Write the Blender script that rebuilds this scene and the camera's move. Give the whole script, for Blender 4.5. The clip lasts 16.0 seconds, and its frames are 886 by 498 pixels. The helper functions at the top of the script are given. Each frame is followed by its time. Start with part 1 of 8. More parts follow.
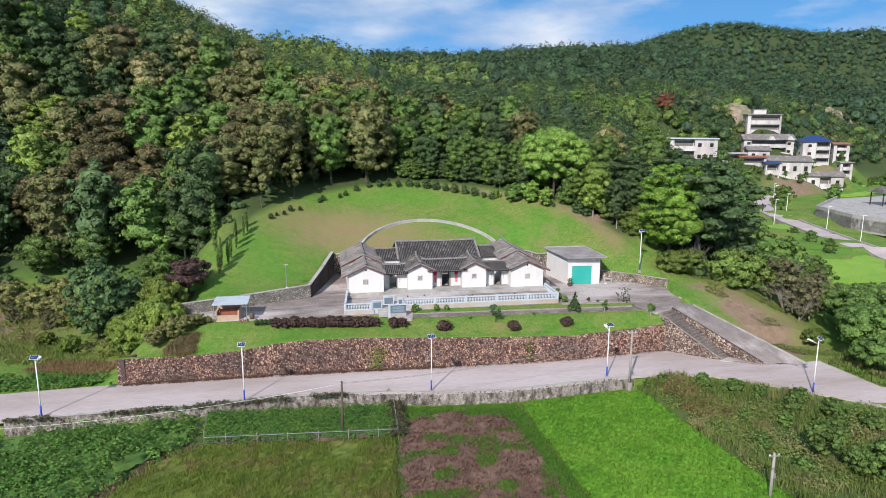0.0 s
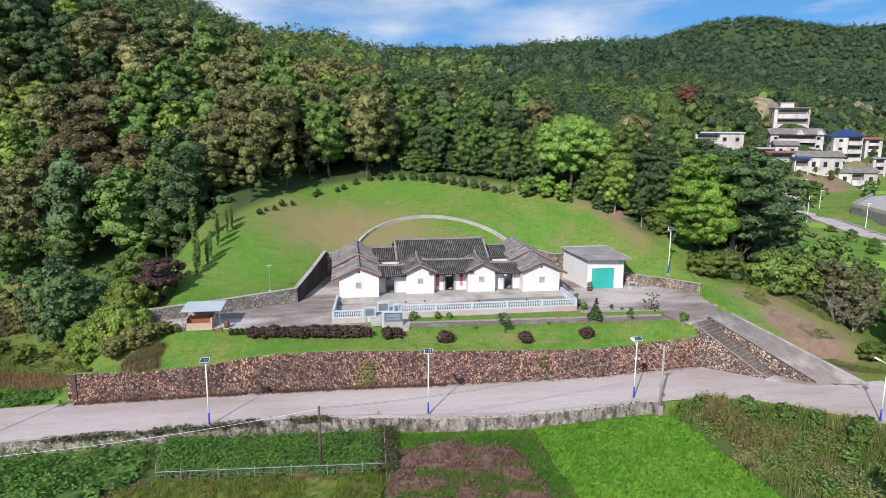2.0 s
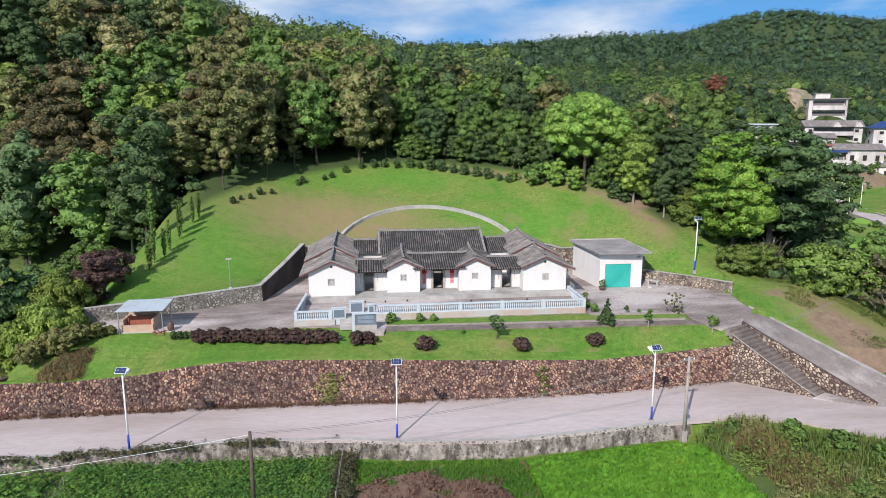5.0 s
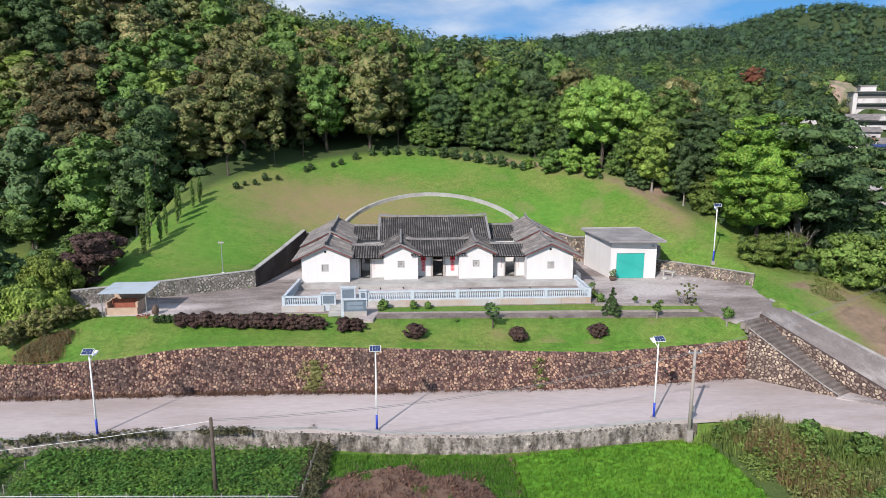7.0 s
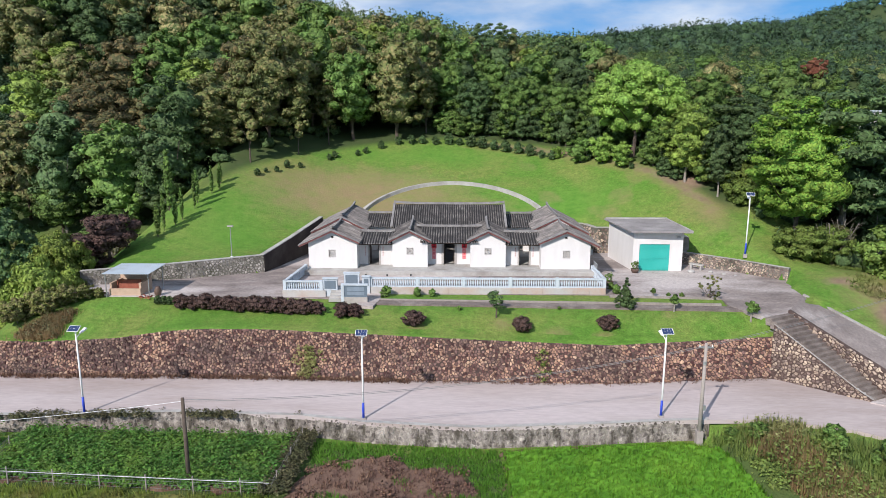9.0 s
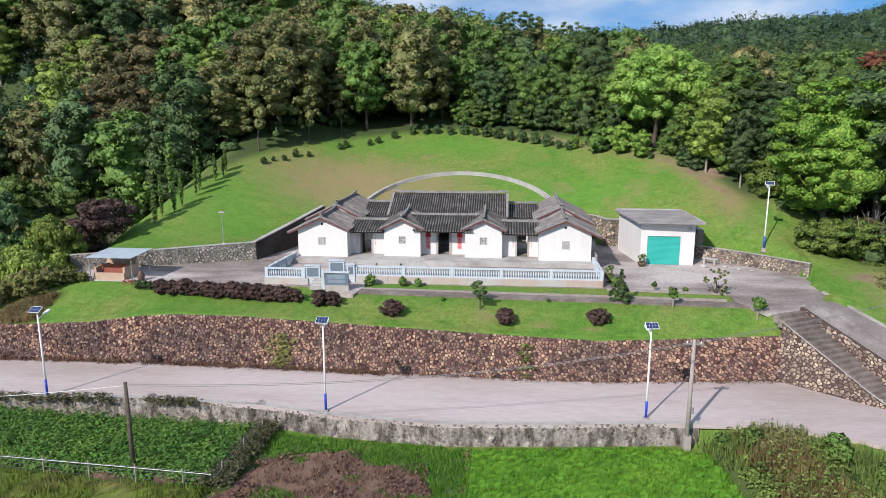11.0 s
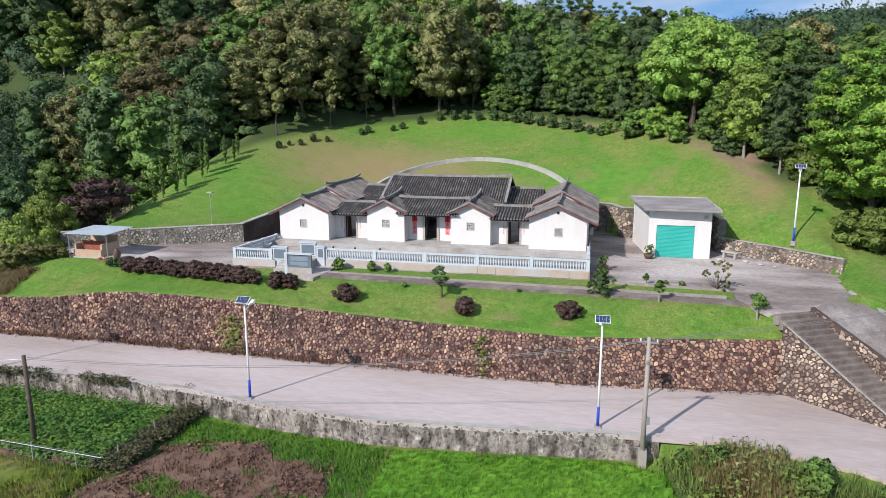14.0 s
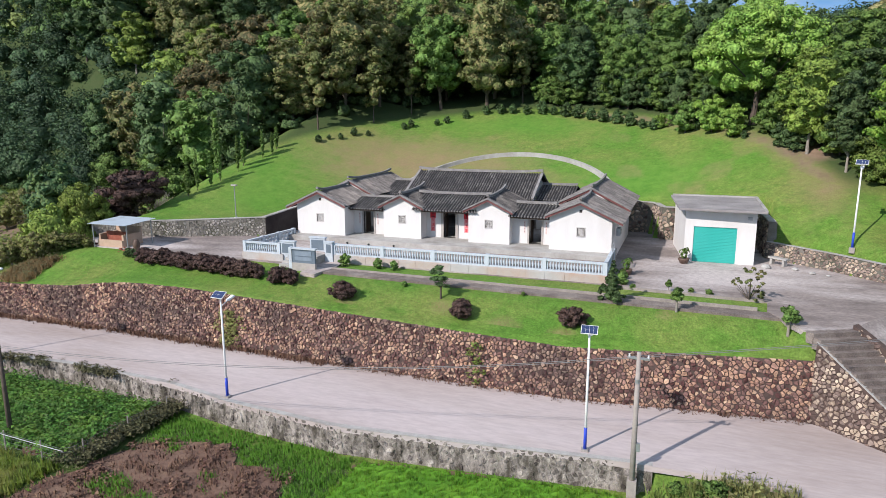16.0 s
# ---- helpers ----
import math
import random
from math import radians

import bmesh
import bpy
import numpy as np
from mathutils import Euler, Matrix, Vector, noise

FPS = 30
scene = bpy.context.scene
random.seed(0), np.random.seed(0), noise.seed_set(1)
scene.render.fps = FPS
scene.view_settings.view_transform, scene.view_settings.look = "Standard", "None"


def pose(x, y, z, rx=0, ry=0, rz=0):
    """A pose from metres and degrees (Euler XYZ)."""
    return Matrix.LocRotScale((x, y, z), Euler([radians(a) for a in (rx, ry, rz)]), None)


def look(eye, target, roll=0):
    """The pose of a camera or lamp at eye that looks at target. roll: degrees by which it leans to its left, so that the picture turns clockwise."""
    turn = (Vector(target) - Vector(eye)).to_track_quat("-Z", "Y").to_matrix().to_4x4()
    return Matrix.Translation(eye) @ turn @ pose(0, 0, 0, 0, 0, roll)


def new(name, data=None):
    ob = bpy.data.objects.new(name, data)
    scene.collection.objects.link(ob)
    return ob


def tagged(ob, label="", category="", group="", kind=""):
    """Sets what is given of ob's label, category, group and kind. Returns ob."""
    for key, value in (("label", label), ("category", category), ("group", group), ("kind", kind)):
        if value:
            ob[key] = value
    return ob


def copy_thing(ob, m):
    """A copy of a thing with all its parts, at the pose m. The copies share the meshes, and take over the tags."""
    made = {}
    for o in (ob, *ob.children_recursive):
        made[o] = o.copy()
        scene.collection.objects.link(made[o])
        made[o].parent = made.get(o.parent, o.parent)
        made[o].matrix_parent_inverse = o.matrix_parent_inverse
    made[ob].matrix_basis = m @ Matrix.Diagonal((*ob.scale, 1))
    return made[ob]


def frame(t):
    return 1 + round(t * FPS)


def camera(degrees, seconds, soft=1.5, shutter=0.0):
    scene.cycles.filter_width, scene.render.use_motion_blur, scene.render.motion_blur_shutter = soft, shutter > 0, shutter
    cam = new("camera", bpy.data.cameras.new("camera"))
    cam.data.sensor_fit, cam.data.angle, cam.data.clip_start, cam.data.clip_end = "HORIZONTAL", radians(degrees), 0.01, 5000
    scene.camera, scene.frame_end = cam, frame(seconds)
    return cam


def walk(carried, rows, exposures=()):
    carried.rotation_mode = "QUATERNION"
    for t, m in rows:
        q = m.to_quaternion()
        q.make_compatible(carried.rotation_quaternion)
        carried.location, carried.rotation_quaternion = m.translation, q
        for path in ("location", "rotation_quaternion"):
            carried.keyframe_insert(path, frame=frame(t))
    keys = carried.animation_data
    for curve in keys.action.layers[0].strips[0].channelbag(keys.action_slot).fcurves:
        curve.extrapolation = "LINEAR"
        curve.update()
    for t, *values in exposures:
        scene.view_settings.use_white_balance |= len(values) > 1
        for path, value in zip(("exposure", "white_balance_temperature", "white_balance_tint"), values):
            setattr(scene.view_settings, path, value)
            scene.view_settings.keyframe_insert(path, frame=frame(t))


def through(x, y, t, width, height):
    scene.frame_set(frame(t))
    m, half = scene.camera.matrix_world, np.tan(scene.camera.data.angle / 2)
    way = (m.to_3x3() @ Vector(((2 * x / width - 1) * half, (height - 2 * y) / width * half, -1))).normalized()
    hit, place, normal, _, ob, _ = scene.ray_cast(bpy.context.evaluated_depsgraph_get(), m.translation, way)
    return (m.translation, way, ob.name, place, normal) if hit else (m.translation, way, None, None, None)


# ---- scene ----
cam = camera(67.4, 16.0, soft=0.88)
# seconds, place, pitch from straight down, lean, heading
PATH = [
    (0.0, -1.570, -0.056, 24.710, 78.971, -0.259, -9.891),
    (0.5, -0.877, 2.312, 24.251, 78.884, -0.320, -9.591),
    (1.0, -0.070, 4.891, 23.798, 78.826, -0.325, -9.241),
    (1.5, 0.792, 7.530, 23.334, 78.800, -0.299, -8.911),
    (2.0, 1.679, 10.102, 22.848, 78.800, -0.256, -8.591),
    (2.5, 2.578, 12.508, 22.339, 78.819, -0.208, -8.334),
    (3.0, 3.489, 14.681, 21.808, 78.844, -0.161, -8.046),
    (3.5, 4.413, 16.581, 21.262, 78.868, -0.119, -7.738),
    (4.0, 5.352, 18.196, 20.707, 78.884, -0.082, -7.355),
    (6.5, 10.288, 22.776, 18.090, 78.795, -0.006, -4.573),
    (7.0, 11.320, 23.286, 17.633, 78.759, -0.008, -3.505),
    (7.5, 12.372, 23.765, 17.199, 78.725, -0.013, -2.460),
    (8.0, 13.448, 24.251, 16.785, 78.696, -0.019, -1.102),
    (8.5, 14.558, 24.770, 16.386, 78.673, -0.024, 0.019),
    (9.0, 15.712, 25.342, 15.996, 78.657, -0.027, 1.156),
    (11.5, 22.388, 29.095, 14.039, 78.623, 0.028, 6.510),
    (12.0, 23.892, 29.981, 13.644, 78.615, 0.052, 7.682),
    (12.5, 25.413, 30.897, 13.260, 78.608, 0.077, 8.738),
    (13.0, 26.920, 31.842, 12.898, 78.603, 0.098, 9.843),
    (13.5, 28.377, 32.819, 12.571, 78.602, 0.114, 11.213),
    (14.0, 29.751, 33.839, 12.289, 78.608, 0.124, 13.146),
    (14.5, 31.015, 34.909, 12.061, 78.619, 0.128, 14.951),
    (15.0, 32.170, 36.033, 11.886, 78.624, 0.134, 16.935),
    (15.5, 33.253, 37.200, 11.750, 78.604, 0.156, 18.855),
    (16.0, 34.365, 38.369, 11.621, 78.519, 0.220, 20.374),
]
walk(cam, [(t, pose(x, y, z, rx, ry, rz)) for t, x, y, z, rx, ry, rz in PATH], exposures=[(0.0, 0.1), (16.0, 0.1)])

# ---- world, sun ----
SUN_FROM = Vector((-0.53, -0.85, 0.727))          # towards the sun, about 36 degrees high
world = bpy.data.worlds.new("sky")
scene.world = world
world.use_nodes = True
wn, wl = world.node_tree.nodes, world.node_tree.links
wn.clear()
w_out = wn.new("ShaderNodeOutputWorld")
w_bg = wn.new("ShaderNodeBackground")
w_sky = wn.new("ShaderNodeTexSky")
w_sky.sky_type, w_sky.sun_disc = "NISHITA", False
w_sky.sun_elevation, w_sky.sun_rotation = radians(36), radians(212)
w_sky.air_density, w_sky.dust_density, w_sky.ozone_density = 1.0, 0.3, 1.2
w_bg.inputs[1].default_value = 0.145
# broken fair-weather cloud over the whole sky
w_tc = wn.new("ShaderNodeTexCoord")
w_map = wn.new("ShaderNodeMapping")
w_map.inputs["Scale"].default_value = (1.0, 1.0, 3.2)
w_n = wn.new("ShaderNodeTexNoise")
w_n.inputs["Scale"].default_value, w_n.inputs["Detail"].default_value, w_n.inputs["Roughness"].default_value = 2.6, 7.0, 0.55
w_r = wn.new("ShaderNodeValToRGB")
w_r.color_ramp.elements[0].position, w_r.color_ramp.elements[1].position = 0.40, 0.56
w_mix = wn.new("ShaderNodeMixRGB")
w_n2 = wn.new("ShaderNodeTexNoise")
w_n2.inputs["Scale"].default_value, w_n2.inputs["Detail"].default_value, w_n2.inputs["Roughness"].default_value = 5.5, 6.0, 0.5
w_tone = wn.new("ShaderNodeMixRGB")
w_tone.inputs[1].default_value, w_tone.inputs[2].default_value = (2.7, 3.5, 5.0, 1), (5.0, 5.5, 6.3, 1)
w_r2 = wn.new("ShaderNodeValToRGB")
w_r2.color_ramp.elements[0].position, w_r2.color_ramp.elements[1].position = 0.36, 0.66
wl.new(w_map.outputs[0], w_n2.inputs["Vector"])
wl.new(w_n2.outputs["Fac"], w_r2.inputs[0])
wl.new(w_r2.outputs[0], w_tone.inputs[0])
wl.new(w_tone.outputs[0], w_mix.inputs[2])
wl.new(w_tc.outputs["Generated"], w_map.inputs["Vector"])
wl.new(w_map.outputs[0], w_n.inputs["Vector"])
wl.new(w_n.outputs["Fac"], w_r.inputs[0])
wl.new(w_r.outputs[0], w_mix.inputs[0])
w_up = wn.new("ShaderNodeVectorMath")
w_up.operation = "ADD"
w_up.inputs[1].default_value = (0, 0, 0.26)
w_nrm = wn.new("ShaderNodeVectorMath")
w_nrm.operation = "NORMALIZE"
wl.new(w_tc.outputs["Generated"], w_up.inputs[0])
wl.new(w_up.outputs[0], w_nrm.inputs[0])
wl.new(w_nrm.outputs[0], w_sky.inputs[0])
w_tint = wn.new("ShaderNodeMixRGB")
w_tint.blend_type, w_tint.inputs[0].default_value, w_tint.inputs[2].default_value = "MULTIPLY", 1.0, (0.52, 0.93, 1.16, 1)
wl.new(w_sky.outputs[0], w_tint.inputs[1])
wl.new(w_tint.outputs[0], w_mix.inputs[1])
wl.new(w_mix.outputs[0], w_bg.inputs[0])
wl.new(w_bg.outputs[0], w_out.inputs[0])

sun = new("sun", bpy.data.lights.new("sun", "SUN"))
sun.data.energy, sun.data.angle, sun.data.color = 4.95, radians(0.6), (1.0, 0.92, 0.88)
sun.matrix_world = look(SUN_FROM * 60 + Vector((15, 85, 0)), (15, 85, 0))

# ---- materials ----
def material(name, a, b=None, scale=3.0, rough=0.8, bump=0.3, fine=0.0, c=None, c_scale=0.35, c_at=0.55, c_soft=0.12, metal=0.0, spec=0.3, rand=0.0, island=0.0, tone=0.0, gap=0.02, sheen=0.0, through=0.0, stretch=(1, 1, 1)):
    """A surface of two mixed colours at scale (per metre), with broader stains of colour c, fine relief and wear."""
    m = bpy.data.materials.new(name)
    m.use_nodes = True
    n, l = m.node_tree.nodes, m.node_tree.links
    p = n["Principled BSDF"]
    p.inputs["Roughness"].default_value, p.inputs["Metallic"].default_value = rough, metal
    p.inputs["Specular IOR Level"].default_value = spec
    b = b or tuple(0.72 * v for v in a)
    tc = n.new("ShaderNodeTexCoord")
    mp = n.new("ShaderNodeMapping")
    mp.inputs["Scale"].default_value = stretch
    l.new(tc.outputs["Object"], mp.inputs["Vector"])
    def noise_node(s, detail=5.0):
        t = n.new("ShaderNodeTexNoise")
        t.inputs["Scale"].default_value, t.inputs["Detail"].default_value, t.inputs["Roughness"].default_value = s, detail, 0.6
        l.new(mp.outputs[0], t.inputs["Vector"])
        return t
    def ramp(t, lo, hi):
        r = n.new("ShaderNodeValToRGB")
        r.color_ramp.elements[0].position, r.color_ramp.elements[1].position = lo, hi
        l.new(t, r.inputs[0])
        return r.outputs[0]
    def mix(f, x, y, how="MIX"):
        q = n.new("ShaderNodeMixRGB")
        q.blend_type = how
        for s, v in zip(q.inputs, (f, x, y)):
            if isinstance(v, tuple):
                s.default_value = (*v, 1)
            elif isinstance(v, float):
                s.default_value = v
            else:
                l.new(v, s)
        return q.outputs[0]
    n1 = noise_node(scale)
    col = mix(ramp(n1.outputs["Fac"], 0.32, 0.68), a, b)
    if c:
        n2 = noise_node(c_scale, 6.0)
        col = mix(ramp(n2.outputs["Fac"], c_at - c_soft, c_at + c_soft), col, c)
    if fine:
        n3 = noise_node(scale * 9, 3.0)
        col = mix(fine, col, ramp(n3.outputs["Fac"], 0.25, 0.8), "OVERLAY")
    for amount, source in ((rand, "object"), (island, "island"), (tone, "tone")):
        if amount:
            if source == "object":
                o = n.new("ShaderNodeObjectInfo").outputs["Random"]
            elif source == "tone":
                ta = n.new("ShaderNodeAttribute")
                ta.attribute_name = "tone"
                o = ta.outputs["Fac"]
            else:
                o = n.new("ShaderNodeNewGeometry").outputs["Random Per Island"]
            h = n.new("ShaderNodeHueSaturation")
            for key, lo, hi in (("Hue", 0.5 - 0.022 * amount, 0.5 + 0.02 * amount), ("Value", 1 - 0.5 * amount, 1 + 0.5 * amount), ("Saturation", 1 + 0.15 * amount, 1 - 0.3 * amount)):
                if key == "Saturation":
                    w = n.new("ShaderNodeMath")
                    w.operation = "PINGPONG"
                    w.inputs[1].default_value = 0.37
                    l.new(o, w.inputs[0])
                    src_value = w.outputs[0]
                else:
                    src_value = o
                q = n.new("ShaderNodeMapRange")
                q.inputs[3].default_value, q.inputs[4].default_value = lo, hi
                l.new(src_value, q.inputs[0])
                l.new(q.outputs[0], h.inputs[key])
            l.new(col, h.inputs["Color"])
            col = h.outputs[0]
    l.new(col, p.inputs["Base Color"])
    if bump:
        bp = n.new("ShaderNodeBump")
        bp.inputs["Strength"].default_value, bp.inputs["Distance"].default_value = bump, gap
        nb = noise_node(scale * 3.0, 6.0)
        l.new(nb.outputs["Fac"], bp.inputs["Height"])
        l.new(bp.outputs[0], p.inputs["Normal"])
    if through:
        tr = n.new("ShaderNodeBsdfTranslucent")
        ms = n.new("ShaderNodeMixShader")
        ms.inputs[0].default_value = through
        l.new(col, tr.inputs[0])
        l.new(p.outputs[0], ms.inputs[1])
        l.new(tr.outputs[0], ms.inputs[2])
        l.new(ms.outputs[0], n["Material Output"].inputs[0])
    return m

M = {}
M["asphalt"] = material("road_concrete", (0.44, 0.38, 0.37), (0.495, 0.44, 0.43), 0.6, 0.9, 0.25, 0.12, c=(0.33, 0.27, 0.245), c_scale=0.3, c_at=0.56, c_soft=0.16, gap=0.01, stretch=(0.22, 1.0, 1))
M["yard"] = material("weathered_concrete", (0.29, 0.245, 0.225), (0.165, 0.138, 0.128), 0.8, 0.92, 0.3, 0.35, c=(0.47, 0.42, 0.40), c_scale=0.16, c_at=0.54, c_soft=0.08, gap=0.012, stretch=(0.4, 1, 1))
M["drive"] = material("worn_gravelly_concrete", (0.265, 0.228, 0.212), (0.19, 0.162, 0.15), 0.8, 0.95, 0.35, 0.3, c=(0.36, 0.325, 0.305), c_scale=0.35, c_at=0.58, c_soft=0.08, gap=0.02, stretch=(1, 0.6, 1))
M["pale_concrete"] = material("pale_concrete", (0.42, 0.41, 0.39), (0.33, 0.32, 0.30), 1.2, 0.88, 0.25, 0.12, c=(0.24, 0.22, 0.2), c_scale=0.5, c_at=0.6)
M["mortar"] = material("wall_mortar", (0.105, 0.072, 0.062), (0.060, 0.043, 0.038), 2.5, 0.95, 0.5, 0.1, gap=0.04)
# near-black colour puts the alley wall's shade into its render
M["stained"] = material("shade_dark_render", (0.045, 0.036, 0.034), (0.03, 0.025, 0.024), 1.2, 0.95, 0.3, 0.1, c=(0.07, 0.06, 0.055), c_scale=0.4)
M["stone"] = material("rubble_stone", (0.395, 0.255, 0.207), (0.225, 0.138, 0.114), 2.2, 0.9, 0.7, 0.4, c=(0.12, 0.088, 0.082), c_scale=0.22, c_at=0.57, island=1.5, gap=0.03)
M["stone_piece"] = material("rubble_stone_piece", (0.395, 0.255, 0.207), (0.225, 0.138, 0.114), 2.2, 0.9, 0.7, 0.4, c=(0.12, 0.088, 0.082), c_scale=0.22, c_at=0.57, rand=1.5, gap=0.03)
M["grey_stone"] = material("grey_rubble", (0.40, 0.375, 0.35), (0.26, 0.24, 0.22), 1.8, 0.9, 0.6, 0.25, c=(0.085, 0.085, 0.065), c_scale=0.45, c_at=0.53, c_soft=0.16, island=0.75, gap=0.03)
M["grey_mortar"] = material("grey_mortar", (0.24, 0.22, 0.20), (0.13, 0.12, 0.10), 1.2, 0.95, 0.6, 0.2, c=(0.07, 0.075, 0.05), c_scale=0.5, c_at=0.54, c_soft=0.16, gap=0.04)
M["pale_stone"] = material("pale_rubble", (0.42, 0.335, 0.275), (0.27, 0.21, 0.175), 1.6, 0.9, 0.7, 0.35, c=(0.15, 0.115, 0.10), c_scale=0.4, c_at=0.57, island=1.2, gap=0.03)
M["stained_grey"] = material("stained_grey_masonry", (0.36, 0.325, 0.295), (0.20, 0.178, 0.158), 3.0, 0.92, 0.8, 0.45, c=(0.075, 0.066, 0.054), c_scale=1.6, c_at=0.53, c_soft=0.09, island=0.9, gap=0.05, stretch=(1, 1, 0.4))
M["worn_step"] = material("worn_step_concrete", (0.20, 0.165, 0.145), (0.12, 0.098, 0.088), 1.6, 0.92, 0.4, 0.4, c=(0.27, 0.235, 0.21), c_scale=0.5, c_at=0.6, gap=0.012)
M["edging"] = material("brownish_edging", (0.34, 0.30, 0.27), (0.24, 0.21, 0.19), 1.5, 0.9, 0.3, 0.2)
M["plaster"] = material("white_plaster", (0.67, 0.655, 0.64), (0.62, 0.605, 0.59), 1.5, 0.85, 0.08, 0.03, c=(0.58, 0.555, 0.535), c_scale=0.4, c_at=0.64, gap=0.01, stretch=(1, 1, 0.3))
M["tile"] = material("grey_roof_tile", (0.115, 0.105, 0.10), (0.055, 0.052, 0.052), 1.6, 0.85, 0.4, 0.15, c=(0.20, 0.185, 0.17), c_scale=0.7, c_at=0.6, island=0.55, gap=0.02)
M["tile_bed"] = material("roof_tile_bed", (0.03, 0.029, 0.029), (0.02, 0.02, 0.02), 3.0, 0.9, 0.4, 0.1, gap=0.02)
M["tile_old"] = material("weathered_roof_tile", (0.20, 0.185, 0.175), (0.12, 0.11, 0.105), 1.6, 0.88, 0.4, 0.15, c=(0.28, 0.25, 0.23), c_scale=0.6, c_at=0.6, island=0.5, gap=0.02)
M["ridge"] = material("ridge_mortar", (0.27, 0.26, 0.25), (0.16, 0.15, 0.15), 2.0, 0.9, 0.4, 0.1, gap=0.02)
M["red_trim"] = material("red_brown_trim", (0.22, 0.085, 0.08), (0.15, 0.06, 0.06), 2.0, 0.8, 0.2)
M["timber"] = material("dark_timber", (0.08, 0.055, 0.04), (0.05, 0.035, 0.028), 3.0, 0.8, 0.3)
M["dark"] = material("dark_interior", (0.03, 0.028, 0.026), None, 2.0, 0.9, 0.1)
M["red_paper"] = material("red_paper", (0.62, 0.03, 0.045), (0.52, 0.025, 0.04), 4.0, 0.7, 0.05)
M["ink"] = material("black_ink", (0.015, 0.012, 0.012), None, 4.0, 0.6, 0.0)
M["grey_frame"] = material("grey_stone_frame", (0.40, 0.37, 0.34), (0.32, 0.3, 0.28), 3.0, 0.8, 0.2)
M["window_grille"] = material("pale_grey_grille", (0.52, 0.50, 0.48), (0.44, 0.42, 0.40), 5.0, 0.8, 0.2)
M["balustrade"] = material("blue_grey_stone", (0.50, 0.555, 0.60), (0.44, 0.49, 0.535), 2.0, 0.75, 0.15, 0.05, c=(0.38, 0.4, 0.41), c_scale=0.5, c_at=0.64)
M["plinth"] = material("greyish_plinth_block", (0.46, 0.445, 0.43), (0.39, 0.38, 0.37), 1.2, 0.85, 0.2, 0.08, c=(0.42, 0.31, 0.25), c_scale=0.35, c_at=0.56)
M["gate"] = material("blue_grey_gate", (0.15, 0.19, 0.23), (0.12, 0.155, 0.19), 2.0, 0.55, 0.1)
M["teal"] = material("teal_shutter", (0.035, 0.40, 0.34), (0.03, 0.36, 0.31), 1.0, 0.5, 0.05, c=(0.05, 0.43, 0.37), c_scale=0.5)
M["slab"] = material("grey_slab_roof", (0.27, 0.25, 0.25), (0.20, 0.185, 0.18), 0.8, 0.9, 0.3, 0.12, c=(0.34, 0.32, 0.31), c_scale=0.3)
M["white_paint"] = material("white_painted_steel", (0.80, 0.80, 0.80), (0.76, 0.76, 0.76), 3.0, 0.4, 0.02)
M["blue_paint"] = material("blue_painted_steel", (0.03, 0.07, 0.50), (0.025, 0.06, 0.44), 3.0, 0.45, 0.02)
M["solar"] = material("solar_cell", (0.03, 0.05, 0.13), (0.02, 0.035, 0.09), 6.0, 0.2, 0.0, spec=0.6)
M["metal"] = material("galvanised_steel", (0.42, 0.43, 0.44), (0.35, 0.36, 0.37), 4.0, 0.45, 0.05, metal=0.6)
M["lamp_glass"] = material("lamp_lens", (0.75, 0.75, 0.70), None, 3.0, 0.2, 0.0)
M["pole"] = material("concrete_pole", (0.36, 0.32, 0.29), (0.29, 0.26, 0.24), 3.0, 0.9, 0.2, 0.1)
M["cable"] = material("grey_cable", (0.25, 0.25, 0.25), None, 3.0, 0.5, 0.0)
M["black_rubber"] = material("black_cable", (0.02, 0.02, 0.02), None, 3.0, 0.5, 0.0)
M["blue_roof"] = material("pale_blue_metal_sheet", (0.52, 0.58, 0.62), (0.46, 0.52, 0.56), 1.0, 0.45, 0.05, c=(0.38, 0.4, 0.4), c_scale=0.6, c_at=0.66)
M["brick"] = material("red_brick", (0.30, 0.105, 0.075), (0.22, 0.075, 0.055), 5.0, 0.9, 0.3, rand=0.35)
M["adobe"] = material("tan_render", (0.50, 0.36, 0.27), (0.42, 0.30, 0.22), 1.5, 0.9, 0.2, 0.08)
M["soil"] = material("dry_soil", (0.16, 0.095, 0.07), (0.10, 0.06, 0.045), 1.6, 0.95, 0.7, 0.2, c=(0.21, 0.135, 0.095), c_scale=0.5, gap=0.06)
M["dead_stalk"] = material("withered_stalks", (0.20, 0.12, 0.085), (0.12, 0.07, 0.055), 2.0, 0.95, 0.2, island=0.8)
M["bark"] = material("bark", (0.12, 0.095, 0.075), (0.07, 0.055, 0.045), 4.0, 0.95, 0.5, gap=0.03)
M["pale_bark"] = material("pale_bark", (0.30, 0.27, 0.23), (0.2, 0.18, 0.155), 4.0, 0.95, 0.4, gap=0.03)
M["terracotta"] = material("glazed_pot", (0.10, 0.065, 0.05), (0.14, 0.09, 0.07), 3.0, 0.5, 0.1)

def leaves(name, a, b, rand=0.5, island=0.22, c=None, c_at=0.6, c_scale=0.12, through=0.36, rough=0.55, tone=0.0):
    return material(name, a, b, 0.5, rough, 0.0, 0.0, c=c, c_at=c_at, c_scale=c_scale, rand=rand, island=island, tone=tone, spec=0.25, through=through)

